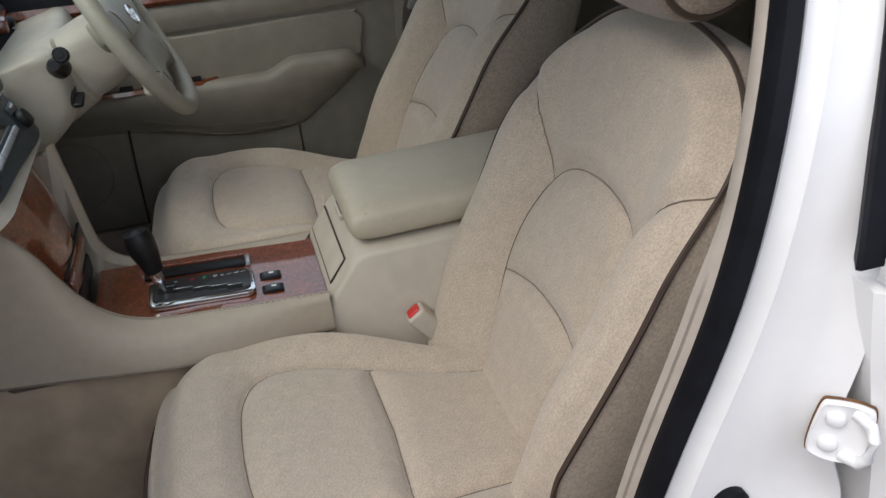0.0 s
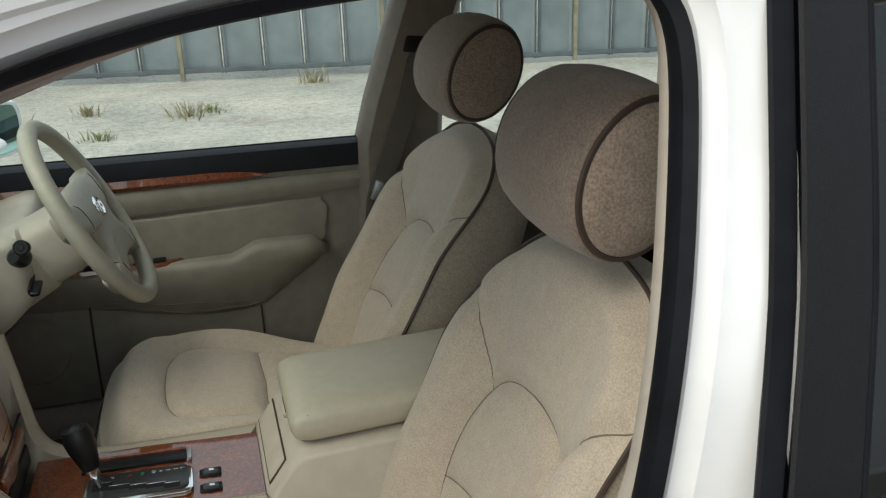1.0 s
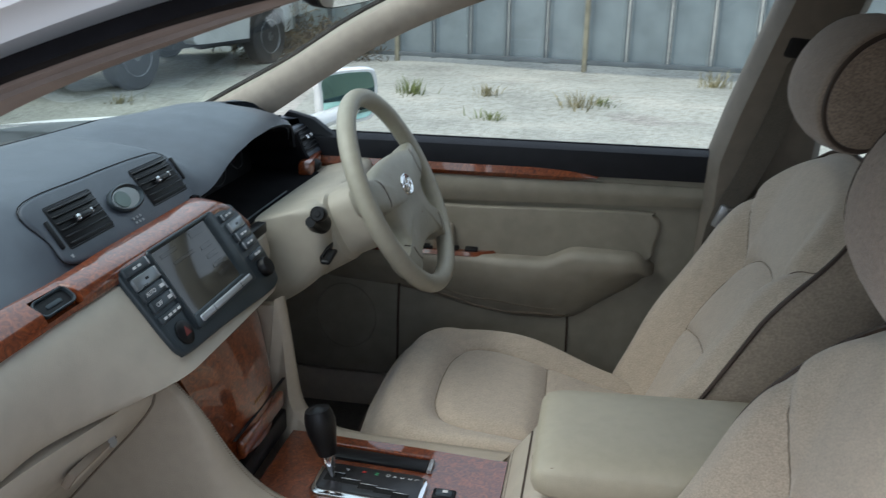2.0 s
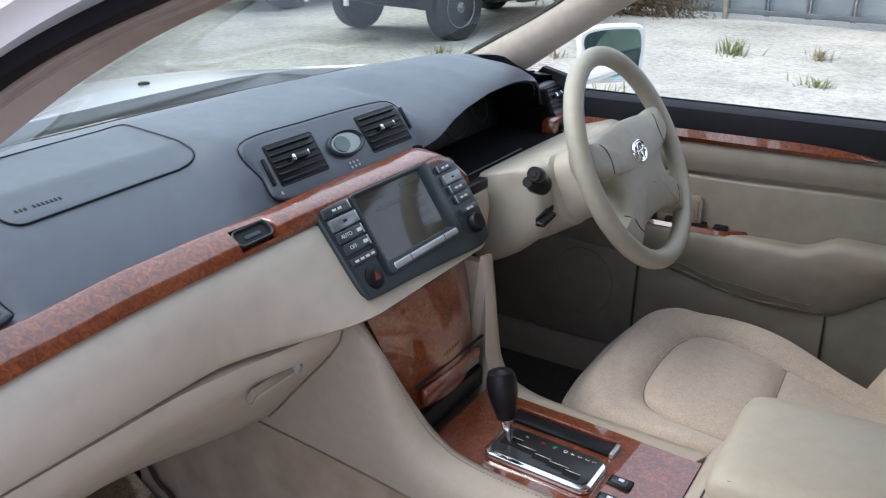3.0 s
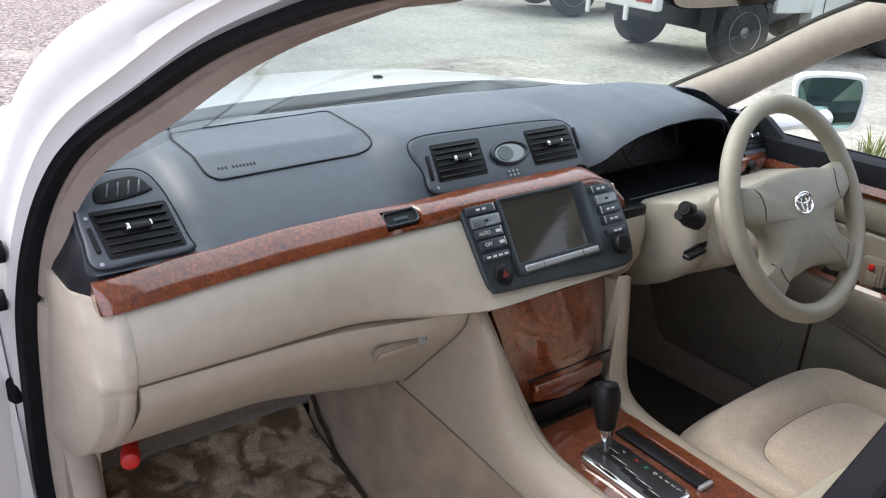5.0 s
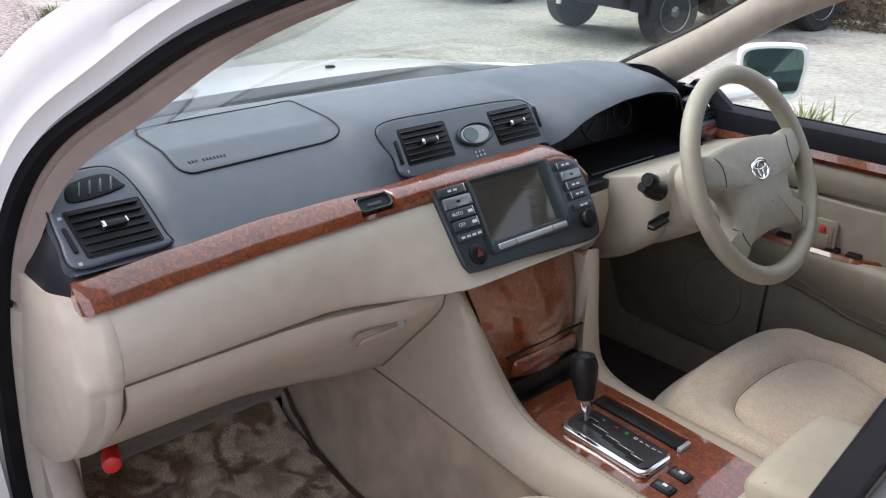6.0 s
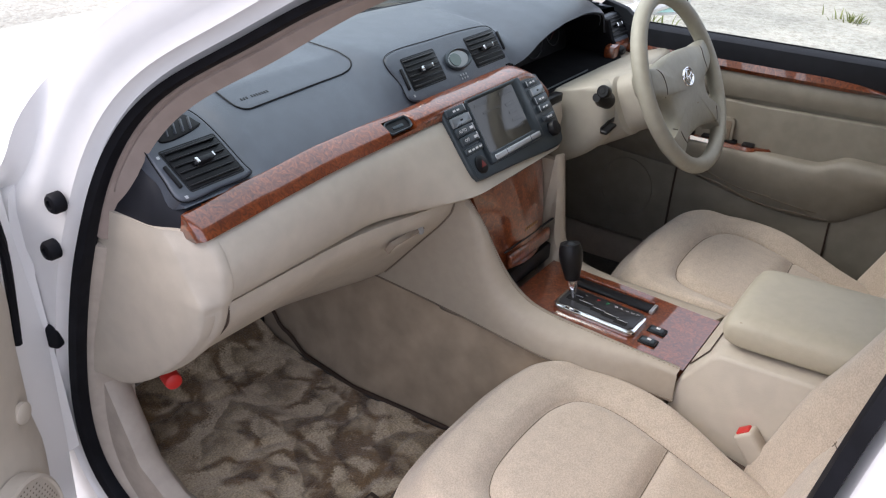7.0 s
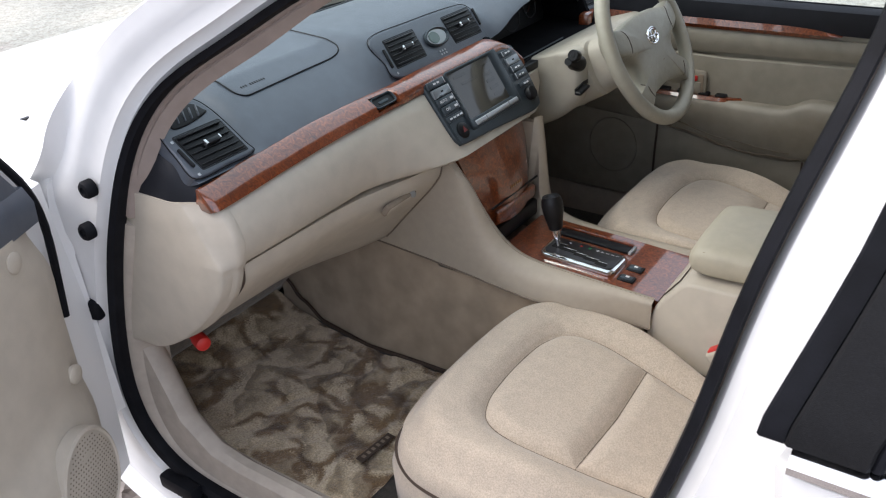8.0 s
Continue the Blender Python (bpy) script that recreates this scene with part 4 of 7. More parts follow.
def add_console():
    con = thing("centre_console", "beige leather-wrapped centre console with wood trim", "console")
    ridge = [(-0.200, -0.206, 0.7990), (-0.178, -0.200, 0.770), (-0.158, -0.192, 0.735), (-0.140, -0.184, 0.690), (-0.120, -0.177, 0.648), (-0.094, -0.172, 0.616), (-0.058, -0.169, 0.594), (-0.01, -0.167, 0.583), (0.06, -0.166, 0.578), (0.14, -0.166, 0.574), (0.238, -0.166, 0.570)]
    foot = [(-0.430, 0, 0.566), (-0.365, 0, 0.561), (-0.30, 0, 0.556), (-0.235, 0, 0.550), (-0.175, 0, 0.544), (-0.125, 0, 0.538), (-0.075, 0, 0.532), (-0.015, 0, 0.526), (0.058, 0, 0.521), (0.14, 0, 0.517), (0.238, 0, 0.514)]
    rings, hem = [], []
    for p, q in zip(spline(ridge, 70), spline(foot, 70)):
        inner = lerp(-0.138, -0.176, smooth01((p.z - 0.60) / 0.19))
        out = -0.2065 + 0.034 * smooth01((q.x + 0.02) / 0.26)
        down = Vector((q.x - p.x, 0, q.z - p.z))
        reach = down.length
        near = [(0.006 / reach, 0.35), (0.014 / reach, 0.62), (0.026 / reach, 0.82), (0.045 / reach, 0.95)]
        ring = [(p.x - 0.012, inner, p.z - 0.004), (p.x - 0.002, lerp(inner, p.y, 0.5), p.z + 0.004), (p.x, p.y + 0.004, p.z + 0.004), (p.x - 0.001, p.y - 0.004, p.z)]
        ring += [(p.x + down.x * f, lerp(p.y - 0.004, out, k), p.z + down.z * f) for f, k in near]
        ring += [(p.x + down.x * f, out, p.z + down.z * f) for f in [lerp(0.05 / reach, 1.0, v) for v in (0.3, 0.6, 0.85)] + [1.0]]
        rings.append(ring + [(q.x, out + 0.02, q.z - 0.006), (p.x - 0.02, inner, min(p.z, 0.60) - 0.03)])
        hem.append((q.x, out - 0.001, q.z - 0.001))
    part("side_panel", loft(rings), LEATHER, con, "stitched beige leather side", angle=60)
    part("flank_edge", tube(hem, 0.0018, 6), STITCH, con, "dark gap under the leather flank")
    far = [(-0.150, 0.112, 0.800), (-0.140, 0.108, 0.73), (-0.132, 0.106, 0.67), (-0.122, 0.105, 0.615), (-0.098, 0.105, 0.582), (-0.05, 0.104, 0.566), (0.03, 0.104, 0.560), (0.13, 0.104, 0.558), (0.238, 0.104, 0.556)]
    rings = []
    for p in spline(far, 44):
        inner = lerp(0.062, 0.084, smooth01((p.z - 0.60) / 0.15))
        rings.append([(p.x - 0.010, inner, p.z + 0.004), (p.x, lerp(inner, p.y, 0.4), p.z + 0.007), (p.x, lerp(inner, p.y, 0.8), p.z + 0.002), (p.x - 0.004, p.y, p.z - 0.010), (p.x - 0.03, p.y + 0.004, 0.40), (p.x - 0.06, inner, 0.40)])
    part("side_panel", loft(rings), LEATHER, con, "beige leather edge on the driver's side", angle=60)
    part("far_flank", loft([[(x, y, z) for x, z in ((-0.55, 0.40), (-0.06, 0.40), (-0.13, 0.62), (-0.155, 0.79), (-0.55, 0.79))] for y in (0.088, 0.1065)]), LEATHER, con, "beige leather flank on the driver's side")
    plate = [[(x, y, table(x, [(-0.12, 0.575), (0.0, 0.570), (0.24, 0.560)])) for y in (-0.138, -0.13, 0.055, 0.064)] + [(x, y, 0.53) for y in (0.064, -0.138)] for x in np.linspace(-0.13, 0.238, 10)]
    part("wood_plate", loft(plate), WOOD, con, "glossy burl wood plate")
    rings = []
    for u in np.linspace(0, 1, 16):
        z = lerp(0.806, 0.612, u)
        x = lin(z, [(0.61, -0.152), (0.66, -0.151), (0.70, -0.155), (0.75, -0.164), (0.806, -0.180)])
        ya = lin(z, [(0.61, -0.138), (0.68, -0.146), (0.74, -0.161), (0.806, -0.180)])
        yb = lin(z, [(0.61, 0.076), (0.70, 0.084), (0.806, 0.098)])
        rings.append([(x - 0.022, ya, z)] + [(x + 0.010 - 0.034 * abs(2 * v - 1) ** 2.4, lerp(ya, yb, v), z) for v in np.linspace(0.04, 0.96, 11)] + [(x - 0.022, yb, z), (x - 0.1, yb, z), (x - 0.1, ya, z)])
    part("wood_panel", loft(rings), WOOD, con, "glossy burl wood stack panel", angle=60)
    rings = []
    for u in list(np.linspace(0, 0.2, 12)) + list(np.linspace(0.23, 1, 12)):
        x = lerp(0.288, 0.68, u)
        e = min(1.0, u / 0.13)
        k = (1 - (1 - e) ** 2.4) ** (1 / 2.4)
        zt = 0.701 + 0.014 * u
        hz, hy = 0.013 + 0.022 * k, 0.104 + 0.014 * k
        ring = []
        for q in range(32):
            a = 2 * math.pi * q / 32
            c, s = math.cos(a), math.sin(a)
            ring.append((x, -0.026 + hy * math.copysign(abs(c) ** 0.5, c), zt - 0.035 + 0.002 * (1 - k) + hz * math.copysign(abs(s) ** 0.55, s) + 0.006 * (1 - abs(c)) * (s > 0)))
        rings.append(ring)
    arm = part("armrest_lid", loft(rings), ARMLEATHER, con, "padded beige leather armrest lid", angle=80)
    for side in (-1, 1):
        part("lid_seam", tube([(x, -0.026 + side * 0.109, 0.6885 + 0.014 * (x - 0.288) / 0.39) for x in np.linspace(0.315, 0.665, 16)], 0.0012, 5), SEAM, arm)
    prof = [(0.236, 0.548), (0.241, 0.562), (0.284, 0.622), (0.298, 0.632), (0.66, 0.646), (0.66, 0.33), (0.225, 0.33), (0.228, 0.50)]
    ys = [(-0.166, 0.006), (-0.163, 0.002), (-0.157, 0.0), (0.09, 0.0), (0.096, 0.002), (0.099, 0.006)]
    part("box", loft([[(x + (w if x < 0.3 else 0), y, z - w) for x, z in prof] for y, w in ys]), BEIGE, con, "beige console box")
    part("front_drawer", rbox((0.004, 0.205, 0.046), 0.0018, 2, pose(0.2605, -0.023, 0.5925, 0, 36)), BEIGE, con, "beige front drawer")
    part("shut_line", rbox((0.002, 0.211, 0.052), 0.0009, 1, pose(0.2603, -0.023, 0.5922, 0, 36)), PIPING, con)
    part("lid_latch", rbox((0.014, 0.050, 0.012), 0.004, 3, pose(0.290, -0.026, 0.648)), BEIGE, con, "beige thumb latch under the lid")
    part("latch_gap", rbox((0.008, 0.056, 0.004), 0.001, 1, pose(0.291, -0.026, 0.657)), PIPING, con)
    return con


console = add_console()


# ---- seats ----
def cushion_mesh():
    bm = bmesh.new()
    n = 110
    edge_line = [(-0.060, 0.0), (-0.057, 0.11), (-0.038, 0.205), (0.02, 0.258), (0.12, 0.275), (0.25, 0.262), (0.38, 0.225), (0.50, 0.185), (0.545, 0.09), (0.55, 0.0)]
    outline = flat_spline(edge_line + [(x, -y) for x, y in reversed(edge_line[1:-1])], 260, True)
    inner_line = [(0.52, 0.118), (0.40, 0.128), (0.28, 0.150), (0.17, 0.165), (0.105, 0.150), (0.078, 0.105), (0.070, 0.04)]
    insert = flat_spline(inner_line + [(x, -y) for x, y in reversed(inner_line)], 70)
    cross = [(0.272, -0.151), (0.278, 0.0), (0.272, 0.151)]
    cx, cy = 0.22, 0.0
    rings = []
    for ring in range(n):
        f = 1 - (ring / (n - 1))
        f = f ** 0.9
        row = []
        for ox, oy in outline:
            x, y = cx + (ox - cx) * f, cy + (oy - cy) * f
            edge = (1 - f)
            z = 0.527 - 0.060 * smooth01((x - 0.06) / 0.45)
            z -= 0.055 * (1 - smooth01(edge / 0.22)) ** 1.6
            side = smooth01((abs(y) - 0.15) / 0.08)
            z += 0.016 * side * smooth01((x - 0.05) / 0.2)
            z += 0.010 * smooth01((0.09 - x) / 0.06)
            d = min(near_path(x, y, insert), near_path(x, y, cross))
            z -= 0.006 * math.exp(-(d / 0.004) ** 2) + 0.013 * math.exp(-(d / 0.019) ** 2)
            row.append((x, y, z))
        rings.append(row)
    skirt = [[(ox - 0.012 if ox < 0.1 else ox, oy * 1.01, 0.445) for ox, oy in outline], [(ox - 0.03 if ox < 0.1 else ox, oy * 1.01, 0.40) for ox, oy in outline], [(ox * 0.97 - 0.03 if ox < 0.1 else ox, oy * 0.99, 0.31) for ox, oy in outline]]
    loft(list(reversed(skirt)) + rings, bm=bm)
    return bm, outline, (insert, cross)


def back_edge(z):
    """How far the backrest's edge stands forward of its plane at the height z."""
    return 0.050 * (1 - smooth01((z - 0.36) / 0.24)) * smooth01((z + 0.06) / 0.16)


def back_mesh():
    """The backrest in its own axes: x out of the front face, y across, z along the back."""
    bm = bmesh.new()
    half = [(0.0, 0.632), (0.06, 0.628), (0.135, 0.608), (0.196, 0.562), (0.232, 0.50), (0.248, 0.40), (0.250, 0.28), (0.245, 0.15), (0.238, 0.04), (0.225, -0.04), (0.185, -0.085), (0.10, -0.095), (0.0, -0.095)]
    outline = flat_spline(half + [(-y, z) for y, z in reversed(half[1:-1])], 264, True)
    ah = [(0.100, 0.0), (0.110, 0.06), (0.125, 0.14), (0.138, 0.23), (0.136, 0.30), (0.118, 0.355), (0.075, 0.388), (0.0, 0.400)]
    arch = flat_spline(ah + [(-y, z) for y, z in reversed(ah[:-1])], 64)
    cross = flat_spline([(0.134, 0.188), (0.06, 0.206), (0.0, 0.210), (-0.06, 0.206), (-0.134, 0.188)], 16)
    wing = flat_spline([(0.122, 0.350), (0.142, 0.385), (0.180, 0.440), (0.236, 0.485)], 8)
    wings = [wing, [(-y, z) for y, z in wing]]
    n = 110
    rings = []
    for r in range(n):
        f = (1 - r / (n - 1)) ** 0.9
        row = []
        for oy, oz in outline:
            y, z = oy * f, 0.30 + (oz - 0.30) * f
            edge = 1 - f
            low = 1 - smooth01((z - 0.36) / 0.20)
            w = lerp(0.036, 0.020, low) + 0.010 * math.exp(-((z - 0.17) / 0.09) ** 2)
            bolster = smooth01((abs(y) - 0.115) / 0.080)
            w += bolster * lerp(0.010, 0.050, low)
            w -= (w - back_edge(z)) * (1 - smooth01(edge / 0.17)) ** 1.7
            d = min([near_path(y, z, arch), near_path(y, z, cross)] + [near_path(y, z, q) for q in wings])
            k = smooth01(edge / 0.08)
            w -= k * (0.006 * math.exp(-(d / 0.004) ** 2) + 0.013 * math.exp(-(d / 0.019) ** 2))
            row.append((w, y, z))
        rings.append(row)
    loft(rings, bm=bm, caps=False)
    return bm, outline, (arch, cross, wings)


CUSHION = cushion_mesh()
BACK = back_mesh()


def dense(line):
    """The same line with more points."""
    out = []
    for (xa, ya), (xb, yb) in zip(line, line[1:]):
        n = max(1, int(math.hypot(xb - xa, yb - ya) / 0.006))
        out += [(lerp(xa, xb, k / n), lerp(ya, yb, k / n)) for k in range(n)]
    return out + [tuple(line[-1])]


def add_seat(centre_y, shift, tilt, hinge, lift, up, grow, fore, wide, label):
    """shift: the cushion's place across from the middle of the backrest; wide: the backrest's stretch to either side."""
    seat = thing("front_seat", label, "car seat", group="front seats", at=(0.45, centre_y, 0.43))
    back_y, centre_y = centre_y, centre_y + shift
    bm, outline, insert = CUSHION[0].copy(), CUSHION[1], CUSHION[2]
    tree = BVHTree.FromBMesh(bm)
    for line in insert:
        pts = [tree.ray_cast(Vector((x, y, 1.0)), Vector((0, 0, -1)))[0] for x, y in dense(line)]
        part("seam", tube([p + Vector((0, centre_y, lift + 0.0003)) for p in pts if p], 0.0010, 5), STITCH, seat)
    bmesh.ops.transform(bm, matrix=pose(0, centre_y, lift), verts=bm.verts[:])
    part("cushion", bm, FABRIC, seat, "beige fabric cushion with sewn seams", angle=180)
    part("piping", tube([(ox - 0.016 if ox < 0.1 else ox, centre_y + oy * 1.012, 0.440 + lift - 0.012 * smooth01((ox + 0.05) / 0.1) + 0.02 * smooth01((ox - 0.12) / 0.3)) for ox, oy in outline], 0.0036, 6, True), PIPING, seat, "dark brown piping")
    part("base", rbox((0.46, 0.44, 0.16), 0.03, 2, pose(0.22, centre_y, 0.30 + lift)), FABRIC_SIDE, seat, "dark seat base")
    bm, outline, seams = BACK[0].copy(), BACK[1], BACK[2]
    a = radians(tilt)
    bx = Vector((-math.cos(a), 0, math.sin(a)))
    bz = Vector((math.sin(a), 0, math.cos(a)))
    back = Matrix((bx, Vector((0, 1, 0)), bz)).transposed().to_4x4()
    across = lambda y, z: y * (lerp(wide[0] * 0.93, wide[0], smooth01(z / 0.40)) if y < 0 and wide[0] != 1 else wide[1])
    for v in bm.verts:
        v.co = (v.co.x, across(v.co.y, v.co.z), v.co.z * grow)
    outline = [(across(oy, oz), oz * grow) for oy, oz in outline]
    back.translation = Vector((hinge[0], back_y, hinge[1]))
    tree = BVHTree.FromBMesh(bm)
    for line in [seams[0], seams[1], *seams[2]]:
        pts = [tree.ray_cast(Vector((0.5, across(y, z), z * grow)), Vector((-1, 0, 0)))[0] for y, z in dense(line)]
        part("seam", tube([back @ (p + Vector((0.0003, 0, 0))) for p in pts if p], 0.0010, 5), STITCH, seat)
    bmesh.ops.transform(bm, matrix=back, verts=bm.verts[:])
    part("backrest", bm, FABRIC, seat, "beige fabric backrest with sewn seams", angle=180)
    rings = [[back @ Vector((w + back_edge(oz / grow) * max(0.0, 1 + w / 0.12), oy * k, 0.31 + (oz - 0.31) * k)) for oy, oz in outline] for w, k in ((-0.001, 1.0), (-0.012, 1.008), (-0.04, 1.006), (-0.08, 0.985), (-0.105, 0.94), (-0.118, 0.85), (-0.120, 0.4), (-0.120, 0.02))]
    part("back_shell", loft(rings, caps=False), FABRIC_SIDE, seat, "brown-grey fabric side and back")
    part("piping", tube([back @ Vector((0.001 + back_edge(oz / grow), oy * 1.006, oz)) for oy, oz in outline], 0.0038, 6, True), PIPING, seat, "dark brown piping")
    hr = []
    for v in np.linspace(-1, 1, 33):
        e = abs(v)
        sc = 1.0 - 0.10 * e ** 2
        if e > 0.90:
            sc *= lerp(1.0, 0.90, ((e - 0.90) / 0.10) ** 2)
        hr.append([back @ Vector((fore + 0.082 * sc * math.cos(t), v * 0.132, up + 0.112 * sc * math.sin(t))) for t in np.linspace(0, 2 * math.pi, 37)[:-1]])
    head = part("headrest", loft(hr), HEADREST, seat, "brown fabric roll-shaped headrest")
    for sgn in (-1, 1):
        cap = []
        for k, dome in ((1.0, -0.004), (0.985, 0.004), (0.90, 0.008), (0.6, 0.012), (0.25, 0.013), (0.02, 0.013)):
            cap.append([back @ Vector((fore + 0.082 * 0.815 * k * math.cos(t), sgn * (0.1315 + dome), up + 0.112 * 0.815 * k * math.sin(t))) for t in np.linspace(0, 2 * math.pi, 37)[:-1]])
        part("cap", loft(cap), HEADCAP, head, "lighter fabric end cap")
        part("piping", tube([back @ Vector((fore + 0.082 * 0.835 * math.cos(t), sgn * 0.131, up + 0.112 * 0.835 * math.sin(t))) for t in np.linspace(0, 2 * math.pi, 49)[:-1]], 0.0045, 6, True, up=(0, 1, 0)), PIPING, head, "dark brown piping")
    return seat


passenger = add_seat(-0.395, -0.020, 23, (0.452, 0.43), 0.0, 0.737, 1.005, 0.078, (1.015, 1.07), "beige fabric front passenger seat with brown piping")
driver = add_seat(0.366, 0.0, 28, (0.472, 0.455), 0.020, 0.752, 1.03, 0.082, (1.0, 1.0), "beige fabric driver's seat with brown piping, leaning further back")


def add_wheel():
    wheel = thing("steering_wheel", "beige leather four-spoke steering wheel", "steering wheel")
    a = radians(26.5)
    m = frame_at((-0.0155, 0.368, 0.924), (0, 1, 0), (-math.sin(a), 0, math.cos(a)))
    axis = tuple(m.to_3x3() @ Vector((0, 0, 1)))
    big = 0.187
    ring = [m @ Vector((big * math.cos(2 * math.pi * k / 72), big * math.sin(2 * math.pi * k / 72), 0)) for k in range(72)]
    part("rim", tube(ring, 0.0172, 16, True, up=axis), WHEELLEATHER, wheel, "beige leather rim")
    half = [(0.0, 0.066), (0.07, 0.062), (0.12, 0.055), (0.172, 0.060), (0.183, 0.02), (0.155, -0.002), (0.121, -0.012), (0.102, -0.035), (0.104, -0.065), (0.121, -0.090), (0.151, -0.103), (0.121, -0.142), (0.092, -0.121), (0.060, -0.114), (0.0, -0.108)]
    star = flat_spline(half + [(-x, y) for x, y in reversed(half[1:-1])], 140, True)
    dome = ((1.0, 0.0), (0.985, 0.005), (0.95, 0.0085), (0.88, 0.0115), (0.75, 0.0145), (0.5, 0.0175), (0.25, 0.0188), (0.02, 0.019))
    rings = [[m @ Vector((x * k, -0.02 + (y + 0.02) * k, w)) for x, y in star] for w, k in ((-0.030, 0.93), (-0.015, 0.985), (-0.006, 1.0))]
    rings += [[m @ Vector((x * k, -0.02 + (y + 0.02) * k, w)) for x, y in star] for k, w in dome]
    part("hub_pad", loft(rings), WHEELLEATHER, wheel, "beige airbag pad and spokes", angle=60)

    def over(x, y):
        """The height of the pad over a point of its plane."""
        ang = math.atan2(y + 0.02, x)
        far = min(star, key=lambda p: abs(math.remainder(math.atan2(p[1] + 0.02, p[0]) - ang, 2 * math.pi)))
        k = math.hypot(x, y + 0.02) / math.hypot(far[0], far[1] + 0.02)
        return float(np.interp(k, [q[0] for q in reversed(dome)], [q[1] for q in reversed(dome)]))

    for s in (-1, 1):
        for line in ([(0.128, 0.053), (0.118, 0.035), (0.116, 0.015), (0.122, -0.010)], [(0.112, -0.078), (0.108, -0.095), (0.100, -0.110), (0.092, -0.119)]):
            part("spoke_seam", tube([m @ Vector((s * x, y, over(x, y) + 0.0002)) for x, y in flat_spline(line, 10)], 0.0011, 5), PIPING, wheel)
    em = m @ pose(-0.006, 0.006, 0.0195)
    part("emblem", tube([em @ Vector((0.026 * math.cos(2 * math.pi * k / 40), 0.0185 * math.sin(2 * math.pi * k / 40), 0)) for k in range(40)], 0.0026, 8, True, up=axis), CHROME, wheel, "chrome oval badge ring")
    part("emblem", tube([em @ Vector((0.008 * math.cos(2 * math.pi * k / 30), -0.002 + 0.0155 * math.sin(2 * math.pi * k / 30), 0)) for k in range(30)], 0.002, 8, True, up=axis), CHROME, wheel, "chrome oval badge ring")
    part("emblem", tube([em @ Vector((0.019 * math.cos(2 * math.pi * k / 30), 0.007 + 0.0075 * math.sin(2 * math.pi * k / 30), 0)) for k in range(30)], 0.002, 8, True, up=axis), CHROME, wheel, "chrome oval badge ring")
    for k, w in ((0, 0.012), (1, 0.02), (2, 0.007)):
        part("mark", rbox((w, 0.0025, 0.0008), 0.0003, 1, m @ pose(0.008, -0.038 - 0.009 * k, 0.0178)), SEAM, wheel)
    return wheel


wheel = add_wheel()


def add_column():
    col = thing("steering_column", "beige steering column shroud with stalks and ignition lock", "steering column")
    a = radians(25)
    ax = Vector((-math.cos(a), 0, -math.sin(a)))
    rings = []
    for d, w, h in ((0.02, 0.052, 0.05), (0.03, 0.066, 0.062), (0.07, 0.072, 0.066), (0.115, 0.074, 0.066), (0.12, 0.09, 0.07), (0.20, 0.098, 0.078), (0.30, 0.10, 0.08)):
        c = Vector((-0.0136, 0.362, 0.922)) + ax * d
        up = Vector((-math.sin(a), 0, math.cos(a)))
        ring = []
        for k in range(28):
            t = 2 * math.pi * k / 28
            cc, ss = math.cos(t), math.sin(t)
            ring.append(c + Vector((0, 1, 0)) * (w * math.copysign(abs(cc) ** 0.6, cc)) + up * (h * math.copysign(abs(ss) ** 0.6, ss) - 0.012))
        rings.append(ring)
    part("shroud", loft(rings), COLUMN_SHADED, col, "beige two-part shroud")
    # panel round the column on the inboard side, with the wiper stalk knob and a lever slot
    rings = []
    prof = flat_spline([(-0.37, 0.77), (-0.345, 0.86), (-0.27, 0.884), (-0.20, 0.9035), (-0.160, 0.914), (-0.134, 0.904), (-0.120, 0.862), (-0.124, 0.805), (-0.155, 0.765), (-0.21, 0.725), (-0.28, 0.700), (-0.34, 0.705)], 60, True)
    for y, s in ((0.226, 0.72), (0.228, 0.86), (0.233, 0.94), (0.242, 0.985), (0.258, 1.0), (0.32, 1.0), (0.40, 0.98), (0.48, 0.95), (0.55, 0.9), (0.62, 0.85), (0.69, 0.8)):
        rings.append([(-0.27 + (x + 0.27) * s, y + 0.014, 0.86 + (z - 0.86) * s) for x, z in prof])
    part("lower_cover", loft(rings), COLUMN_SHADED, col, "beige column lower cover", angle=80)
    part("stalk_boot", lathe([(0.019, -0.03), (0.017, 0.0), (0.012, 0.012), (0.009, 0.03)], frame_at((-0.130, 0.216, 0.898), (1, 0, 0), (0, 0.35, 1)), 20), BLACK, col, "black stalk boot")
    part("stalk_knob", lathe([(0.008, -0.02), (0.0125, -0.012), (0.0135, 0.008), (0.0118, 0.011), (0.0112, 0.0098), (0.006, 0.0098), (0.005, 0.011), (0.002, 0.011)], frame_at((-0.113, 0.186, 0.924), (1, 0, 0), (0, 0.35, 1)), 24), BLACK, col, "black stalk knob")
    part("lever_slot", rbox((0.006, 0.070, 0.012), 0.002, 2, pose(-0.1215, 0.246, 0.836, 8)), BLACK, col, "black lever slot")
    part("tilt_lever", rbox((0.018, 0.050, 0.009), 0.004, 3, pose(-0.112, 0.228, 0.832, 8)), BLACK, col, "black tilt lever")
    part("far_stalk", tube([(-0.05, 0.44, 0.925), (-0.06, 0.485, 0.930), (-0.065, 0.515, 0.935)], [0.007, 0.008, 0.009], 10), BLACK, col, "black indicator stalk")
    part("pedal_bracket", rbox((0.06, 0.035, 0.07), 0.012, 2, pose(-0.27, 0.20, 0.72)), BLACK, col, "black bracket under the column")
    return col


add_column()


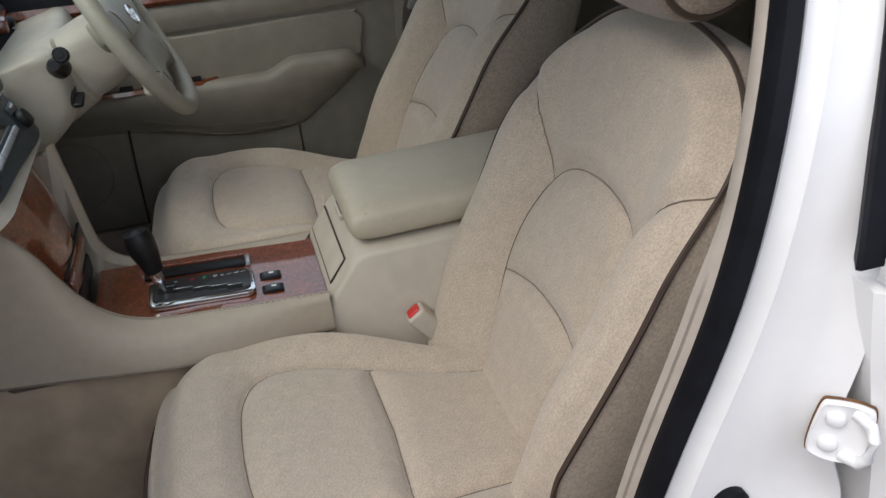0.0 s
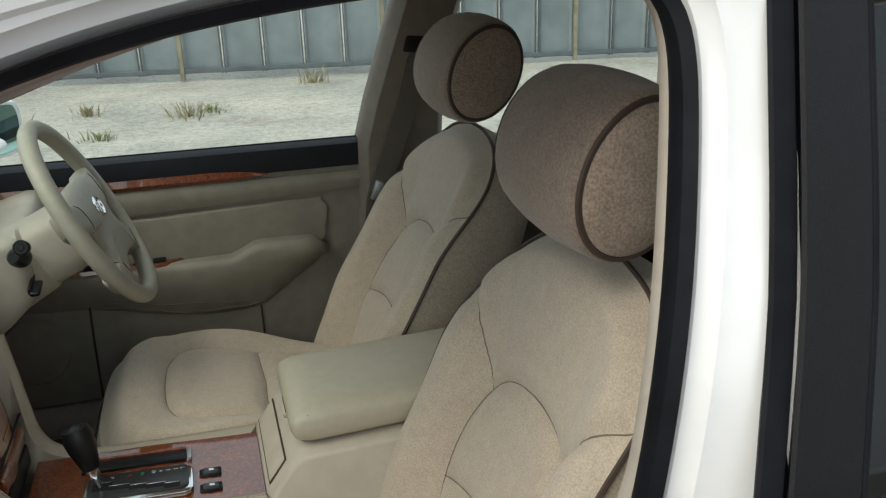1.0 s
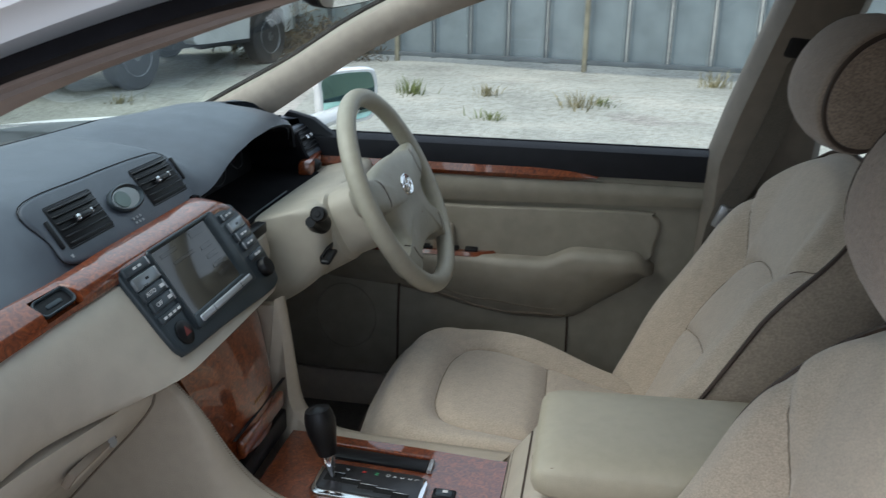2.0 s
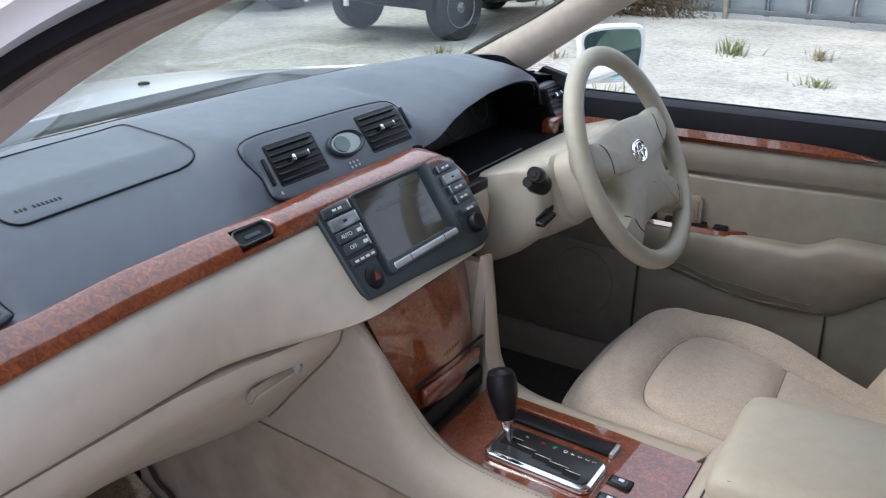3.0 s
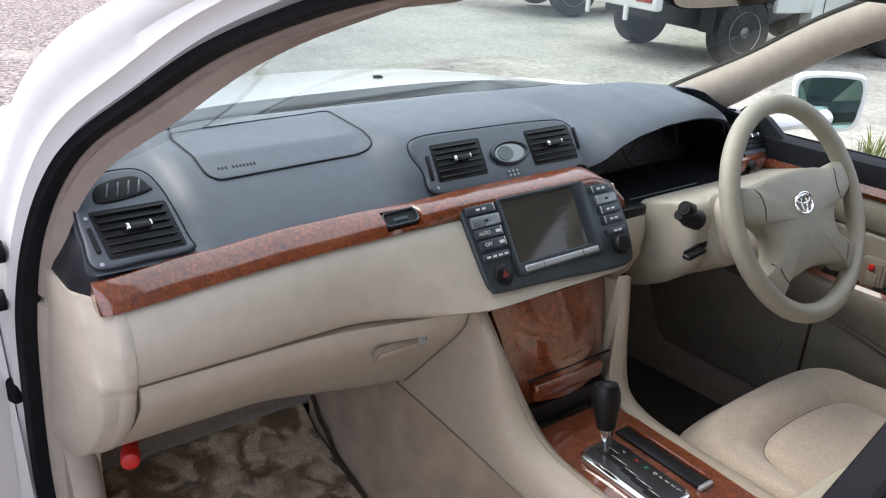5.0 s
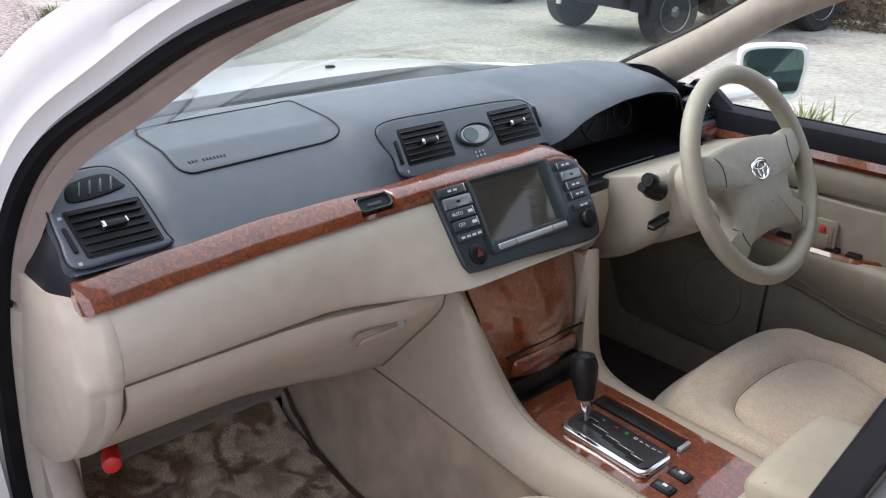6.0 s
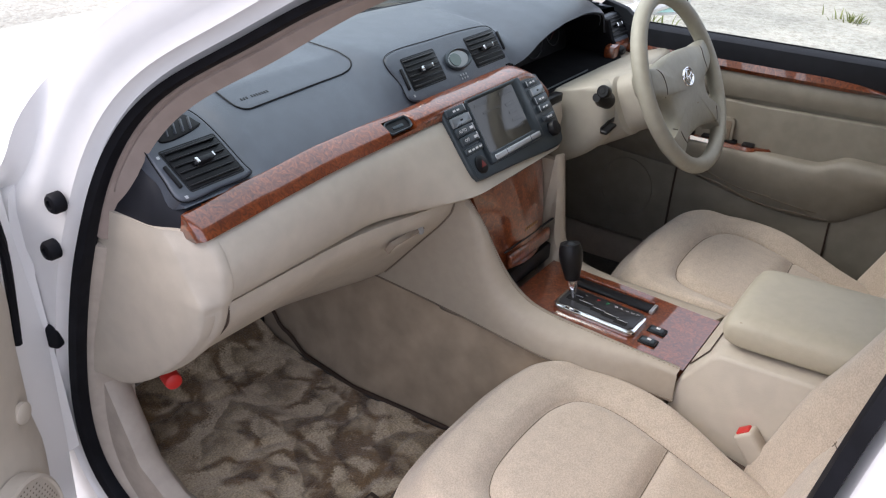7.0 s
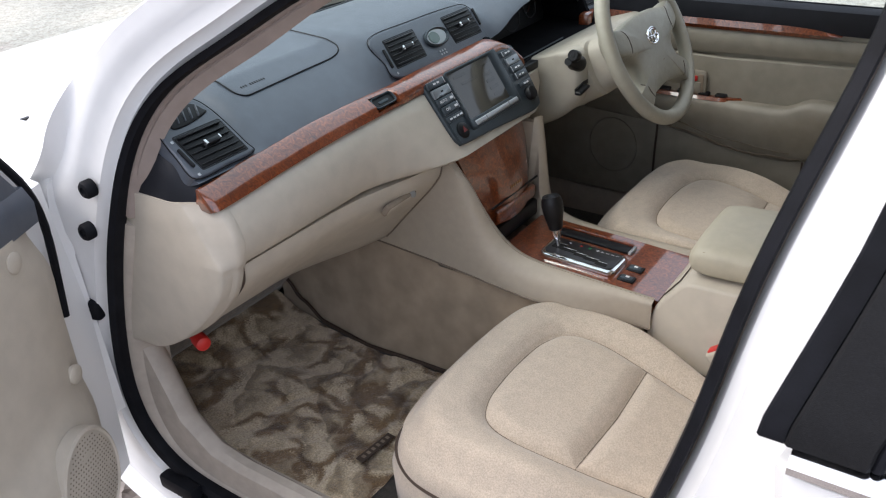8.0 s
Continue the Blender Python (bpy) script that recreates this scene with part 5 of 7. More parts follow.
# ---- dashboard fittings ----
SLAT = material("vent_slat", (0.011, 0.012, 0.014), 0.45, vary=0.1, bump=0.1, spec=0.4)


def add_vent(name, label, c, w, h, taper, lean=(-0.6, 0, 0.8)):
    """A vent with slats in a frame; c: its centre, w and h its size, taper: lower edge shifted across."""
    v = thing(name, label, "air vent", group="dashboard vents")
    m = frame_at(c, (0, 1, 0), lean)
    shear = Matrix(((1, taper / h, 0, 0), (0, 1, 0, 0), (0, 0, 1, 0), (0, 0, 0, 1)))
    mm = m @ shear
    part("recess", rbox((w, h, 0.006), 0.002, 2, mm @ pose(0, 0, -0.0052)), BLACK, v, "black recess")
    outer = rrect(w + 0.005, h + 0.005, 0.004, 3)
    inner = rrect(w + 0.001, h + 0.001, 0.003, 3)
    part("frame", loft([[mm @ Vector((x, y, z)) for x, y in ring] for ring, z in ((outer, -0.006), (outer, -0.0036), (inner, -0.0034), (inner, -0.006))], loop=True, caps=False), BLACK, v)
    n = 6
    for k in range(n):
        y = lerp(-h / 2, h / 2, (k + 0.6) / n)
        part("slat", rbox((w - 0.006, 0.0020, 0.010), 0.0007, 1, mm @ pose(0, y, -0.0025, 25)), SLAT, v)
    knob = part("knob", rbox((w * 0.32, 0.009, 0.012), 0.003, 2, mm @ pose(0.0, 0.0, 0.004)), SLAT, v)
    part("chrome_tip", rbox((0.006, 0.010, 0.010), 0.002, 2, mm @ pose(-w * 0.16, 0.0, 0.006)), CHROME, knob, "chrome tip")
    part("chrome_tip", rbox((0.003, 0.008, 0.008), 0.001, 2, mm @ pose(w * 0.155, 0.001, 0.006)), CHROME, knob, "chrome tip")
    return v


def add_housing(name, label, c, outline, depth, parent_label, lean=(-0.6, 0, 0.8)):
    h = thing(name, label, "dashboard trim")
    m = frame_at(c, (0, 1, 0), lean)
    part("panel", prism(flat_spline(outline, 60, True), depth, m @ pose(0, 0, -depth - 0.004), 0.005, 3), DARK, h, parent_label)
    edge = [m @ Vector((x * 1.01, y * 1.01, -0.0065)) for x, y in flat_spline(outline, 60, True)]
    part("shut_line", tube(edge, 0.0010, 5, True, up=tuple(m.to_3x3() @ Vector((0, 0, 1)))), BLACK, h)
    return h, m


CV = (-0.330, -0.030, 0.995)
hous, hm = add_housing("vent_housing", "dark grey centre vent housing with a clock", CV, [(-0.19, 0.056), (-0.05, 0.060), (0.10, 0.056), (0.155, 0.045), (0.178, 0.0), (0.180, -0.045), (0.0, -0.05), (-0.17, -0.042), (-0.188, 0.0)], 0.05, "dark grey vent panel")
add_vent("air_vent", "black slatted air vent with a chrome-tipped knob", hm @ Vector((-0.112, 0.010, 0.0)), 0.100, 0.060, 0.004)
add_vent("air_vent", "black slatted air vent with a chrome-tipped knob", hm @ Vector((0.100, 0.008, 0.0)), 0.104, 0.062, 0.0)
clock = thing("clock", "oval chrome-rimmed dashboard clock with a pale green display", "clock")
cm = hm @ pose(-0.004, 0.006, 0.0)
ell = lambda rx, ry, z, n=32: [cm @ Vector((rx * math.cos(2 * math.pi * k / n), ry * math.sin(2 * math.pi * k / n), z)) for k in range(n)]
part("bezel", loft([ell(0.042, 0.0215, -0.003), ell(0.042, 0.0215, 0.002), ell(0.039, 0.019, 0.004), ell(0.034, 0.0165, 0.001), ell(0.033, 0.016, -0.003)], caps=False, loop=True), NAVGREY, clock, "dark silver oval bezel")
DIALGREY = material("clock_dial", (0.30, 0.31, 0.31), 0.28, 0.85, vary=0.05)
part("dial", loft([ell(0.036, 0.018, -0.003), ell(0.036, 0.018, 0.0)]), DIALGREY, clock, "silver dial")
GREEN = material("clock_display", (0.10, 0.14, 0.125), 0.15, vary=0.05)
part("display", loft([[p + Vector((0, -0.010, 0)) for p in ell(0.017, 0.0135, -0.001)], [p + Vector((0, -0.010, 0)) for p in ell(0.0165, 0.013, 0.0014)]]), GREEN, clock, "pale green display")
for k in range(6):
    part("dot", lathe([(0.0022, 0), (0.0022, 0.001)], hm @ pose(-0.018 + 0.009 * (k % 3), -0.026 - 0.007 * (k // 3), -0.003), 8), SILVER, clock)
for sx, y0, parent in ((-0.176, 0.004, hous), (0.164, 0.012, hous)):
    part("thumbwheel", rbox((0.006, 0.042, 0.006), 0.002, 2, hm @ pose(sx, y0, -0.0025, 0, 0, -6)), BLACK, parent, "black vent thumbwheel")
    part("mark", rbox((0.004, 0.005, 0.001), 0.0004, 1, hm @ pose(sx + 0.004, y0 - 0.034, -0.0035)), SILVER, parent)

LV, LLEAN = (-0.3405, -0.674, 0.9850), (-0.76, 0, 0.65)
lh, lm = add_housing("vent_housing", "dark grey side vent housing at the dashboard end", LV, [(-0.052, 0.084), (-0.015, 0.094), (0.030, 0.090), (0.050, 0.055), (0.060, -0.020), (0.059, -0.043), (0.0, -0.045), (-0.066, -0.043), (-0.070, 0.0), (-0.066, 0.05)], 0.05, "dark grey vent panel", LLEAN)
add_vent("air_vent", "black slatted side air vent with a chrome-tipped knob", lm @ Vector((0.0, 0.0, 0.0)), 0.096, 0.068, -0.006, LLEAN)
dem = thing("demister_vent", "small dark demister vent with slanted fins", "air vent")
part("recess", prism(flat_spline([(-0.040, 0.049), (-0.030, 0.074), (0.018, 0.080), (0.034, 0.062), (0.034, 0.054), (-0.01, 0.046)], 30, True), 0.005, lm @ pose(0, 0, -0.006), 0.002), BLACK, dem)
for k in range(4):
    part("fin", rbox((0.003, 0.022, 0.006), 0.001, 1, lm @ pose(-0.022 + 0.014 * k, 0.0625, -0.001, 0, 20, -22)), DARK, dem)
part("thumbwheel", rbox((0.006, 0.038, 0.006), 0.002, 2, lm @ pose(-0.058, -0.006, -0.0025, 0, 0, 4)), BLACK, lh, "black vent thumbwheel")
for y0 in (0.028, -0.040):
    part("mark", rbox((0.005, 0.005, 0.001), 0.0004, 1, lm @ pose(-0.058, y0, -0.0035)), SILVER, lh)

RV = (-0.300, 0.655, 0.950)
rh, rm = add_housing("vent_housing", "dark grey vent housing beside the driver's door", RV, [(-0.048, 0.034), (0.030, 0.036), (0.052, 0.020), (0.060, -0.035), (-0.048, -0.038), (-0.054, 0.0)], 0.06, "dark grey vent panel")
add_vent("air_vent", "black slatted side air vent with a chrome-tipped knob", rm @ Vector((0.0, 0.0, 0.0)), 0.080, 0.054, 0.004)


def on_pad(y, x):
    """The height of the pad over a place, and a frame on it."""
    pr = pad_profile(y)
    for (xa, za), (xb, zb) in zip(pr[1:], pr[2:]):
        if xa <= x <= xb:
            return lerp(za, zb, (x - xa) / (xb - xa))
    return pr[1][1]


lid = thing("airbag_lid", "dark grey passenger airbag lid set into the dashboard", "airbag lid")
corners = [(-0.556, -0.548), (-0.260, -0.570), (-0.268, -0.398), (-0.552, -0.390)]
lid_line = []
for k, (cy, cx) in enumerate(corners):
    (py, px), (ny, nx) = corners[k - 1], corners[(k + 1) % 4]
    a = (cy + (py - cy) * 0.024 / math.hypot(py - cy, px - cx), cx + (px - cx) * 0.024 / math.hypot(py - cy, px - cx))
    b = (cy + (ny - cy) * 0.024 / math.hypot(ny - cy, nx - cx), cx + (nx - cx) * 0.024 / math.hypot(ny - cy, nx - cx))
    for s in np.linspace(0, 1, 9):
        lid_line.append(((1 - s) ** 2 * a[0] + 2 * s * (1 - s) * cy + s * s * b[0], (1 - s) ** 2 * a[1] + 2 * s * (1 - s) * cx + s * s * b[1]))
    (ny2, nx2) = (ny + (cy - ny) * 0.024 / math.hypot(ny - cy, nx - cx), nx + (cx - nx) * 0.024 / math.hypot(ny - cy, nx - cx))
    lid_line += [(lerp(b[0], ny2, s), lerp(b[1], nx2, s)) for s in np.linspace(0, 1, 16)[1:-1]]


def lid_ring(f, up):
    pts = [(-0.48 + (x + 0.48) * f, -0.41 + (y + 0.41) * f) for y, x in lid_line]
    return [(x, y, on_pad(y, x) + up) for x, y in pts]


part("lid", loft([lid_ring(1.0, -0.004), lid_ring(1.0, 0.0006)] + [lid_ring(f, 0.0012) for f in (0.985, 0.9, 0.8, 0.7, 0.6, 0.5, 0.4, 0.3, 0.2, 0.1, 0.02)]), DARK, lid)
part("shut_line", tube(lid_ring(1.0, 0.0012), 0.0015, 6, True), BLACK, lid)
for k in range(11):
    if k != 3:
        yy = -0.530 + 0.0056 * k
        part("mark", rbox((0.0055, 0.0034, 0.0008), 0.0003, 1, pose(-0.412, yy, on_pad(yy, -0.412) + 0.0014, 0, 20)), BLACK, lid)

slot = thing("coin_slot", "small dark recessed slot in the wood band", "dashboard slot")
sm = frame_at((-0.2752, -0.303, 0.9512), (0.09, 1, 0.06), (-0.80, 0, 0.60))
ring = lambda w, h, r, z: [sm @ Vector((x, y, z)) for x, y in rrect(w, h, r)]
part("frame", loft([ring(0.060, 0.026, 0.009, -0.006), ring(0.060, 0.026, 0.009, -0.0008), ring(0.058, 0.024, 0.008, -0.0002), ring(0.055, 0.021, 0.007, -0.0010), ring(0.053, 0.019, 0.006, -0.006)], caps=False), NAVGREY, slot, "dark satin rim")
part("floor", prism(rrect(0.056, 0.022, 0.006), 0.003, sm @ pose(0, 0, -0.0080)), BLACK, slot, "black recess")
part("lens", prism(rrect(0.026, 0.006, 0.0025), 0.0015, sm @ pose(0.0, -0.001, -0.0052), 0.0005), NAVGREY, slot)

gh = part("handle", rbox((0.013, 0.088, 0.022), 0.004, 3, pose(-0.2475, -0.318, 0.744, 0, 36)), BEIGE, dash, "beige glove box handle")
part("handle_gap", rbox((0.012, 0.093, 0.027), 0.003, 2, pose(-0.2484, -0.318, 0.744, 0, 36)), SEAM, dash)
part("lock", lathe([(0.008, 0), (0.008, 0.003), (0.003, 0.004)], frame_at((-0.2400, -0.283, 0.750), (0, 1, 0), (-0.4, 0, 1)), 16), SILVER, gh, "silver lock")

# instruments behind the wheel
cl = thing("instrument_cluster", "black instrument cluster with dim red-needled dials", "instrument cluster")
clm = frame_at((-0.405, 0.36, 0.945), (0, 1, 0), (-0.25, 0, 1))
part("fascia", prism(rrect(0.40, 0.11, 0.03), 0.01, clm @ pose(0, 0, -0.005), 0.003), BLACK, cl)
NEEDLE = material("dim_red", (0.09, 0.008, 0.006), 0.5)
DIM = material("dial_print", (0.03, 0.03, 0.033), 0.6)
for k, (dx, r) in enumerate(((-0.10, 0.045), (0.03, 0.045), (0.13, 0.032))):
    dial = part("dial", tube([clm @ Vector((dx + r * math.cos(2 * math.pi * q / 32), r * math.sin(2 * math.pi * q / 32), 0.006)) for q in range(32)], 0.0015, 6, True), DIM, cl)
    for q in range(9):
        t = radians(220 - q * 32)
        part("tick", rbox((0.008, 0.0022, 0.001), 0.0003, 1, clm @ pose(dx + r * 0.82 * math.cos(t), r * 0.82 * math.sin(t), 0.006, 0, 0, math.degrees(t))), DIM, dial)
    part("needle", rbox((r * 0.75, 0.002, 0.002), 0.0005, 1, clm @ pose(dx - r * 0.25, -r * 0.22, 0.008, 0, 0, 40)), NEEDLE, dial, "red needle")
part("switch_row", rbox((0.02, 0.066, 0.019), 0.003, 2, pose(-0.232, 0.186, 0.8835)), BLACK, cl, "black switch row")
part("far_wood", rbox((0.03, 0.16, 0.04), 0.008, 2, pose(-0.285, 0.64, 0.897, 0, 0, 8)), WOOD, dash, "burl wood end piece")
part("mirror_switch", lathe([(0.013, 0), (0.013, 0.006), (0.008, 0.014), (0.003, 0.015)], frame_at((-0.268, 0.612, 0.90), (0, 1, 0), (0, 0, 1)), 16), BLACK, dash, "black mirror switch")

# ---- buttons of the centre unit ----
part("bezel", loft([[NAV @ Vector((x - 0.018, y + 0.0155, z)) for x, y in ring] for ring, z in ((rrect(0.202, 0.132, 0.007), 0.0070), (rrect(0.200, 0.130, 0.007), 0.0125), (rrect(0.196, 0.126, 0.006), 0.0135), ([(x * (1.0 if x < 0 else 0.90) - 0.004, y * (1.0 if y > 0 else 0.86) + 0.003) for x, y in rrect(0.178, 0.114, 0.004)], 0.0120), ([(x * (1.0 if x < 0 else 0.90) - 0.005, y * (1.0 if y > 0 else 0.86) + 0.003) for x, y in rrect(0.164, 0.108, 0.003)], 0.0072))], caps=False), NAVGREY, nav, "raised grey screen surround")
STEEL = material("satin_button", (0.26, 0.285, 0.30), 0.28, 0.6, vary=0.05)
for cx, cy, w, h, mat, lines in ((-0.153, 0.0700, 0.058, 0.0145, BUTTON, 2), (-0.149, 0.0505, 0.058, 0.0185, STEEL, 1), (-0.150, 0.0310, 0.055, 0.0165, BUTTON, 0), (-0.148, 0.0125, 0.053, 0.0165, BUTTON, 0), (-0.148, -0.0075, 0.054, 0.0115, BUTTON, 4),
                                 (0.120, 0.0600, 0.046, 0.0130, BUTTON, 2), (0.127, 0.0400, 0.052, 0.0175, STEEL, 1), (0.128, 0.0210, 0.050, 0.0165, BUTTON, 2), (0.129, 0.0030, 0.048, 0.0155, BUTTON, 2), (0.129, -0.0190, 0.050, 0.0115, BUTTON, 2)):
    b = part("button", rbox((w, h, 0.008), 0.0025, 2, NAV @ pose(cx, cy, 0.0085)), mat, nav)
    if h > 0.0125:
        part("chrome_edge", rbox((0.0022, h * 0.9, 0.0016), 0.0006, 1, NAV @ pose(cx - math.copysign(w / 2 - 0.002, 0.0 - cx) * -1, cy, 0.0127)), SILVER, b, "bright rim")
    for q in range(lines):
        part("mark", rbox((0.008, 0.0035, 0.0006), 0.0002, 1, NAV @ pose(cx + (q - (lines - 1) / 2) * 0.012, cy, 0.0128)), WHITE if mat is BUTTON else BLACK, b)
for text, cx, cy, size in (("AUTO", -0.172, 0.0285, 0.0085), ("OFF", -0.166, 0.0100, 0.0085), ("TONE", 0.118, -0.0213, 0.0065)):
    cu = bpy.data.curves.new("lettering", "FONT")
    cu.body, cu.size, cu.extrude = text, size, 0.0002
    me = bpy.data.meshes.new_from_object(bpy.data.objects.new("lettering", cu))
    ob = new("lettering", me)
    me.materials.append(WHITE)
    ob.parent = nav
    ob.matrix_local = NAV @ pose(cx, cy, 0.0129)
for cx, cy in ((-0.132, 0.0310), (-0.131, 0.0125)):
    part("mark", rbox((0.010, 0.005, 0.0006), 0.0002, 1, NAV @ pose(cx, cy, 0.0128)), WHITE, nav)
hz = part("hazard_button", lathe([(0.0175, 0), (0.0175, 0.004), (0.014, 0.007), (0.004, 0.0075)], NAV @ pose(-0.145, -0.039, 0.0055), 28), BLACK, nav, "round black hazard button")
part("triangle", prism([(0, 0.0075), (-0.007, -0.005), (0.007, -0.005)], 0.001, NAV @ pose(-0.145, -0.039, 0.0127)), material("dim_red_mark", (0.16, 0.015, 0.01), 0.5), hz, "red warning triangle")
part("dial_knob", lathe([(0.0165, 0), (0.0165, 0.010), (0.014, 0.014), (0.003, 0.0145)], NAV @ pose(0.126, -0.045, 0.006), 28), BLACK, nav, "black rotary knob")
part("button_bar", rbox((0.172, 0.011, 0.009), 0.003, 3, NAV @ pose(-0.016, -0.0405, 0.0105)), SILVER, nav, "silver button bar")
for cx in (-0.062, 0.030):
    part("bar_gap", rbox((0.0012, 0.010, 0.0006), 0.0002, 1, NAV @ pose(cx, -0.0405, 0.0150)), BLACK, nav)
GHOST = material("screen_ghost", (0.045, 0.042, 0.036), 0.12, vary=0.05)
for cx, cy, w, h in ((-0.070, 0.062, 0.045, 0.006), (0.020, 0.064, 0.045, 0.008), (-0.045, 0.044, 0.06, 0.005), (0.020, 0.040, 0.032, 0.007), (0.021, 0.024, 0.032, 0.007), (0.021, 0.008, 0.032, 0.007), (0.022, -0.008, 0.032, 0.006)):
    part("key_image", rbox((w, h, 0.0006), 0.0002, 1, NAV @ pose(cx, cy, 0.0087)), GHOST, nav)


# ---- console fittings ----
def zplate(x):
    return table(x, [(-0.12, 0.575), (0.0, 0.570), (0.24, 0.560)])


def add_shifter():
    sh = thing("gear_selector", "black gear lever in a chrome-edged stepped gate", "gear lever")
    m = frame_at((0.040, -0.067, zplate(0.04) + 0.001), (1, 0, -0.04), (0, 1, 0))
    part("gate_rim", prism(rrect(0.172, 0.082, 0.016), 0.008, m, 0.003), CHROME, sh, "chrome gate rim")
    part("gate_plate", prism(rrect(0.158, 0.068, 0.012), 0.004, m @ pose(0, 0.003, 0.007), 0.0015), material("gate_plate", (0.022, 0.022, 0.024), 0.3, vary=0.05), sh, "black gate plate")
    SLOT = material("gate_slot", (0.003, 0.003, 0.003), 0.9)
    for x, y, w, h in ((-0.056, 0.005, 0.03, 0.022), (-0.03, -0.002, 0.035, 0.012), (0.0, -0.008, 0.03, 0.012), (0.028, -0.012, 0.035, 0.012), (0.052, -0.018, 0.026, 0.014)):
        part("slot", rbox((w, h, 0.002), 0.0008, 1, m @ pose(x, y - 0.004, 0.0108)), SLOT, sh)
        part("slot_edge", rbox((w * 0.9, 0.0014, 0.0016), 0.0004, 1, m @ pose(x, y - 0.004 + h / 2, 0.0114)), SILVER, sh)
    LET = material("letter_white", (0.6, 0.6, 0.6), 0.6)
    GRN = material("letter_green", (0.05, 0.35, 0.15), 0.6)
    for text, x, mat in (("P", -0.045, LET), ("R", -0.018, RED), ("N", 0.002, GRN), ("D", 0.020, LET), ("4", 0.031, LET), ("3", 0.043, LET), ("2", 0.055, LET), ("L", 0.066, LET)):
        cu = bpy.data.curves.new("lettering", "FONT")
        cu.body, cu.size, cu.extrude, cu.align_x = text, 0.009, 0.0002, "CENTER"
        me = bpy.data.meshes.new_from_object(bpy.data.objects.new("lettering", cu))
        ob = new("lettering", me)
        me.materials.append(mat)
        ob.parent = sh
        ob.matrix_local = m @ pose(x, 0.024, 0.0113, 0, 0, -90)
    base = m @ Vector((-0.058, 0.0, 0.008))
    top = Vector((-0.042, -0.060, 0.699))
    d = (top - base).normalized()
    lm = frame_at(base, d.orthogonal(), d.cross(d.orthogonal()))
    ln = (top - base).length
    part("lever_shaft", lathe([(0.0055, 0), (0.006, 0.015), (0.0105, 0.028), (0.012, 0.045)], lm, 20), CHROME, sh, "chrome lever shaft")
    part("knob", lathe([(0.010, 0.040), (0.0145, 0.043), (0.018, 0.06), (0.0225, 0.082), (0.0235, 0.098), (0.0220, 0.108), (0.0190, 0.117), (0.0135, ln - 0.0045), (0.007, ln - 0.001), (0.002, ln)], lm, 28), BLACK, sh, "black leather gear knob")


add_shifter()
tray = thing("coin_tray", "narrow dark lidded tray beside the gear gate", "tray")
part("well", rbox((0.17, 0.030, 0.008), 0.003, 2, pose(0.03, 0.012, zplate(0.03) + 0.001, 0, 2.3)), BLACK, tray)
part("lid_edge", rbox((0.17, 0.006, 0.010), 0.002, 2, pose(0.03, 0.031, zplate(0.03) + 0.003, 0, 2.3)), WOOD, tray, "wood lid edge")
part("latch", rbox((0.008, 0.032, 0.008), 0.002, 2, pose(0.120, 0.012, zplate(0.12) + 0.004)), SILVER, tray, "silver latch")
for y in (-0.095, -0.050):
    sw = thing("seat_heater_switch", "black rocker switch set in the wood plate", "switch", group="console switches")
    part("frame", rbox((0.036, 0.024, 0.006), 0.003, 2, pose(0.153, y, zplate(0.153) + 0.001)), BLACK, sw)
    part("rocker", rbox((0.026, 0.016, 0.008), 0.003, 2, pose(0.153, y, zplate(0.153) + 0.003, 0, 4)), BUTTON, sw)
    part("mark", rbox((0.008, 0.006, 0.0006), 0.0002, 1, pose(0.155, y, zplate(0.153) + 0.0073, 0, 4)), WHITE, sw)
ash = part("ashtray_line", rbox((0.006, 0.20, 0.0025), 0.001, 1, pose(-0.1435, -0.034, 0.671)), BLACK, console)
part("drawer", rbox((0.014, 0.165, 0.032), 0.006, 3, pose(-0.144, -0.034, 0.643, 0, 4)), WOOD, console, "wood ashtray drawer")
part("tray_recess", rbox((0.02, 0.20, 0.040), 0.006, 2, pose(-0.150, -0.036, 0.596)), BLACK, console, "black open tray recess")
for k in range(6):
    part("mark", rbox((0.0008, 0.0045, 0.0075), 0.0002, 1, pose(-0.1438, -0.050 + 0.0085 * k, 0.690, 0, 4)), material("gold_mark", (0.35, 0.17, 0.05), 0.4, 0.3) if k == 0 else bpy.data.materials["gold_mark"], console)
stitches = bmesh.new()
for p in spline([(-0.200, -0.198, 0.8035), (-0.178, -0.192, 0.7745), (-0.158, -0.184, 0.7395), (-0.140, -0.176, 0.6945), (-0.120, -0.169, 0.6525), (-0.094, -0.164, 0.6205), (-0.058, -0.161, 0.5985), (-0.01, -0.159, 0.5875), (0.06, -0.158, 0.5825), (0.14, -0.158, 0.5785), (0.238, -0.158, 0.5745)], 110):
    rbox((0.0035, 0.0012, 0.0012), 0.0003, 1, pose(p.x, p.y, p.z), stitches)
tagged(part("stitching", stitches, SEAM, console, "beige stitching"), kind="stuff")

# buckles between the seats and the console
for y in (-0.182, 0.110):
    bk = thing("seat_belt_buckle", "red-buttoned seat belt buckle on a beige stalk", "seat belt buckle", group="seat belt buckles")
    tilt = pose(0.392, y, 0.490, 0, -38)
    part("housing", rbox((0.036, 0.032, 0.110), 0.006, 3, tilt @ pose(0, 0, -0.018)), BEIGE, bk, "beige plastic housing")
    part("button", rbox((0.024, 0.020, 0.008), 0.003, 3, tilt @ pose(0, 0, 0.0365)), RED, bk, "red release button")


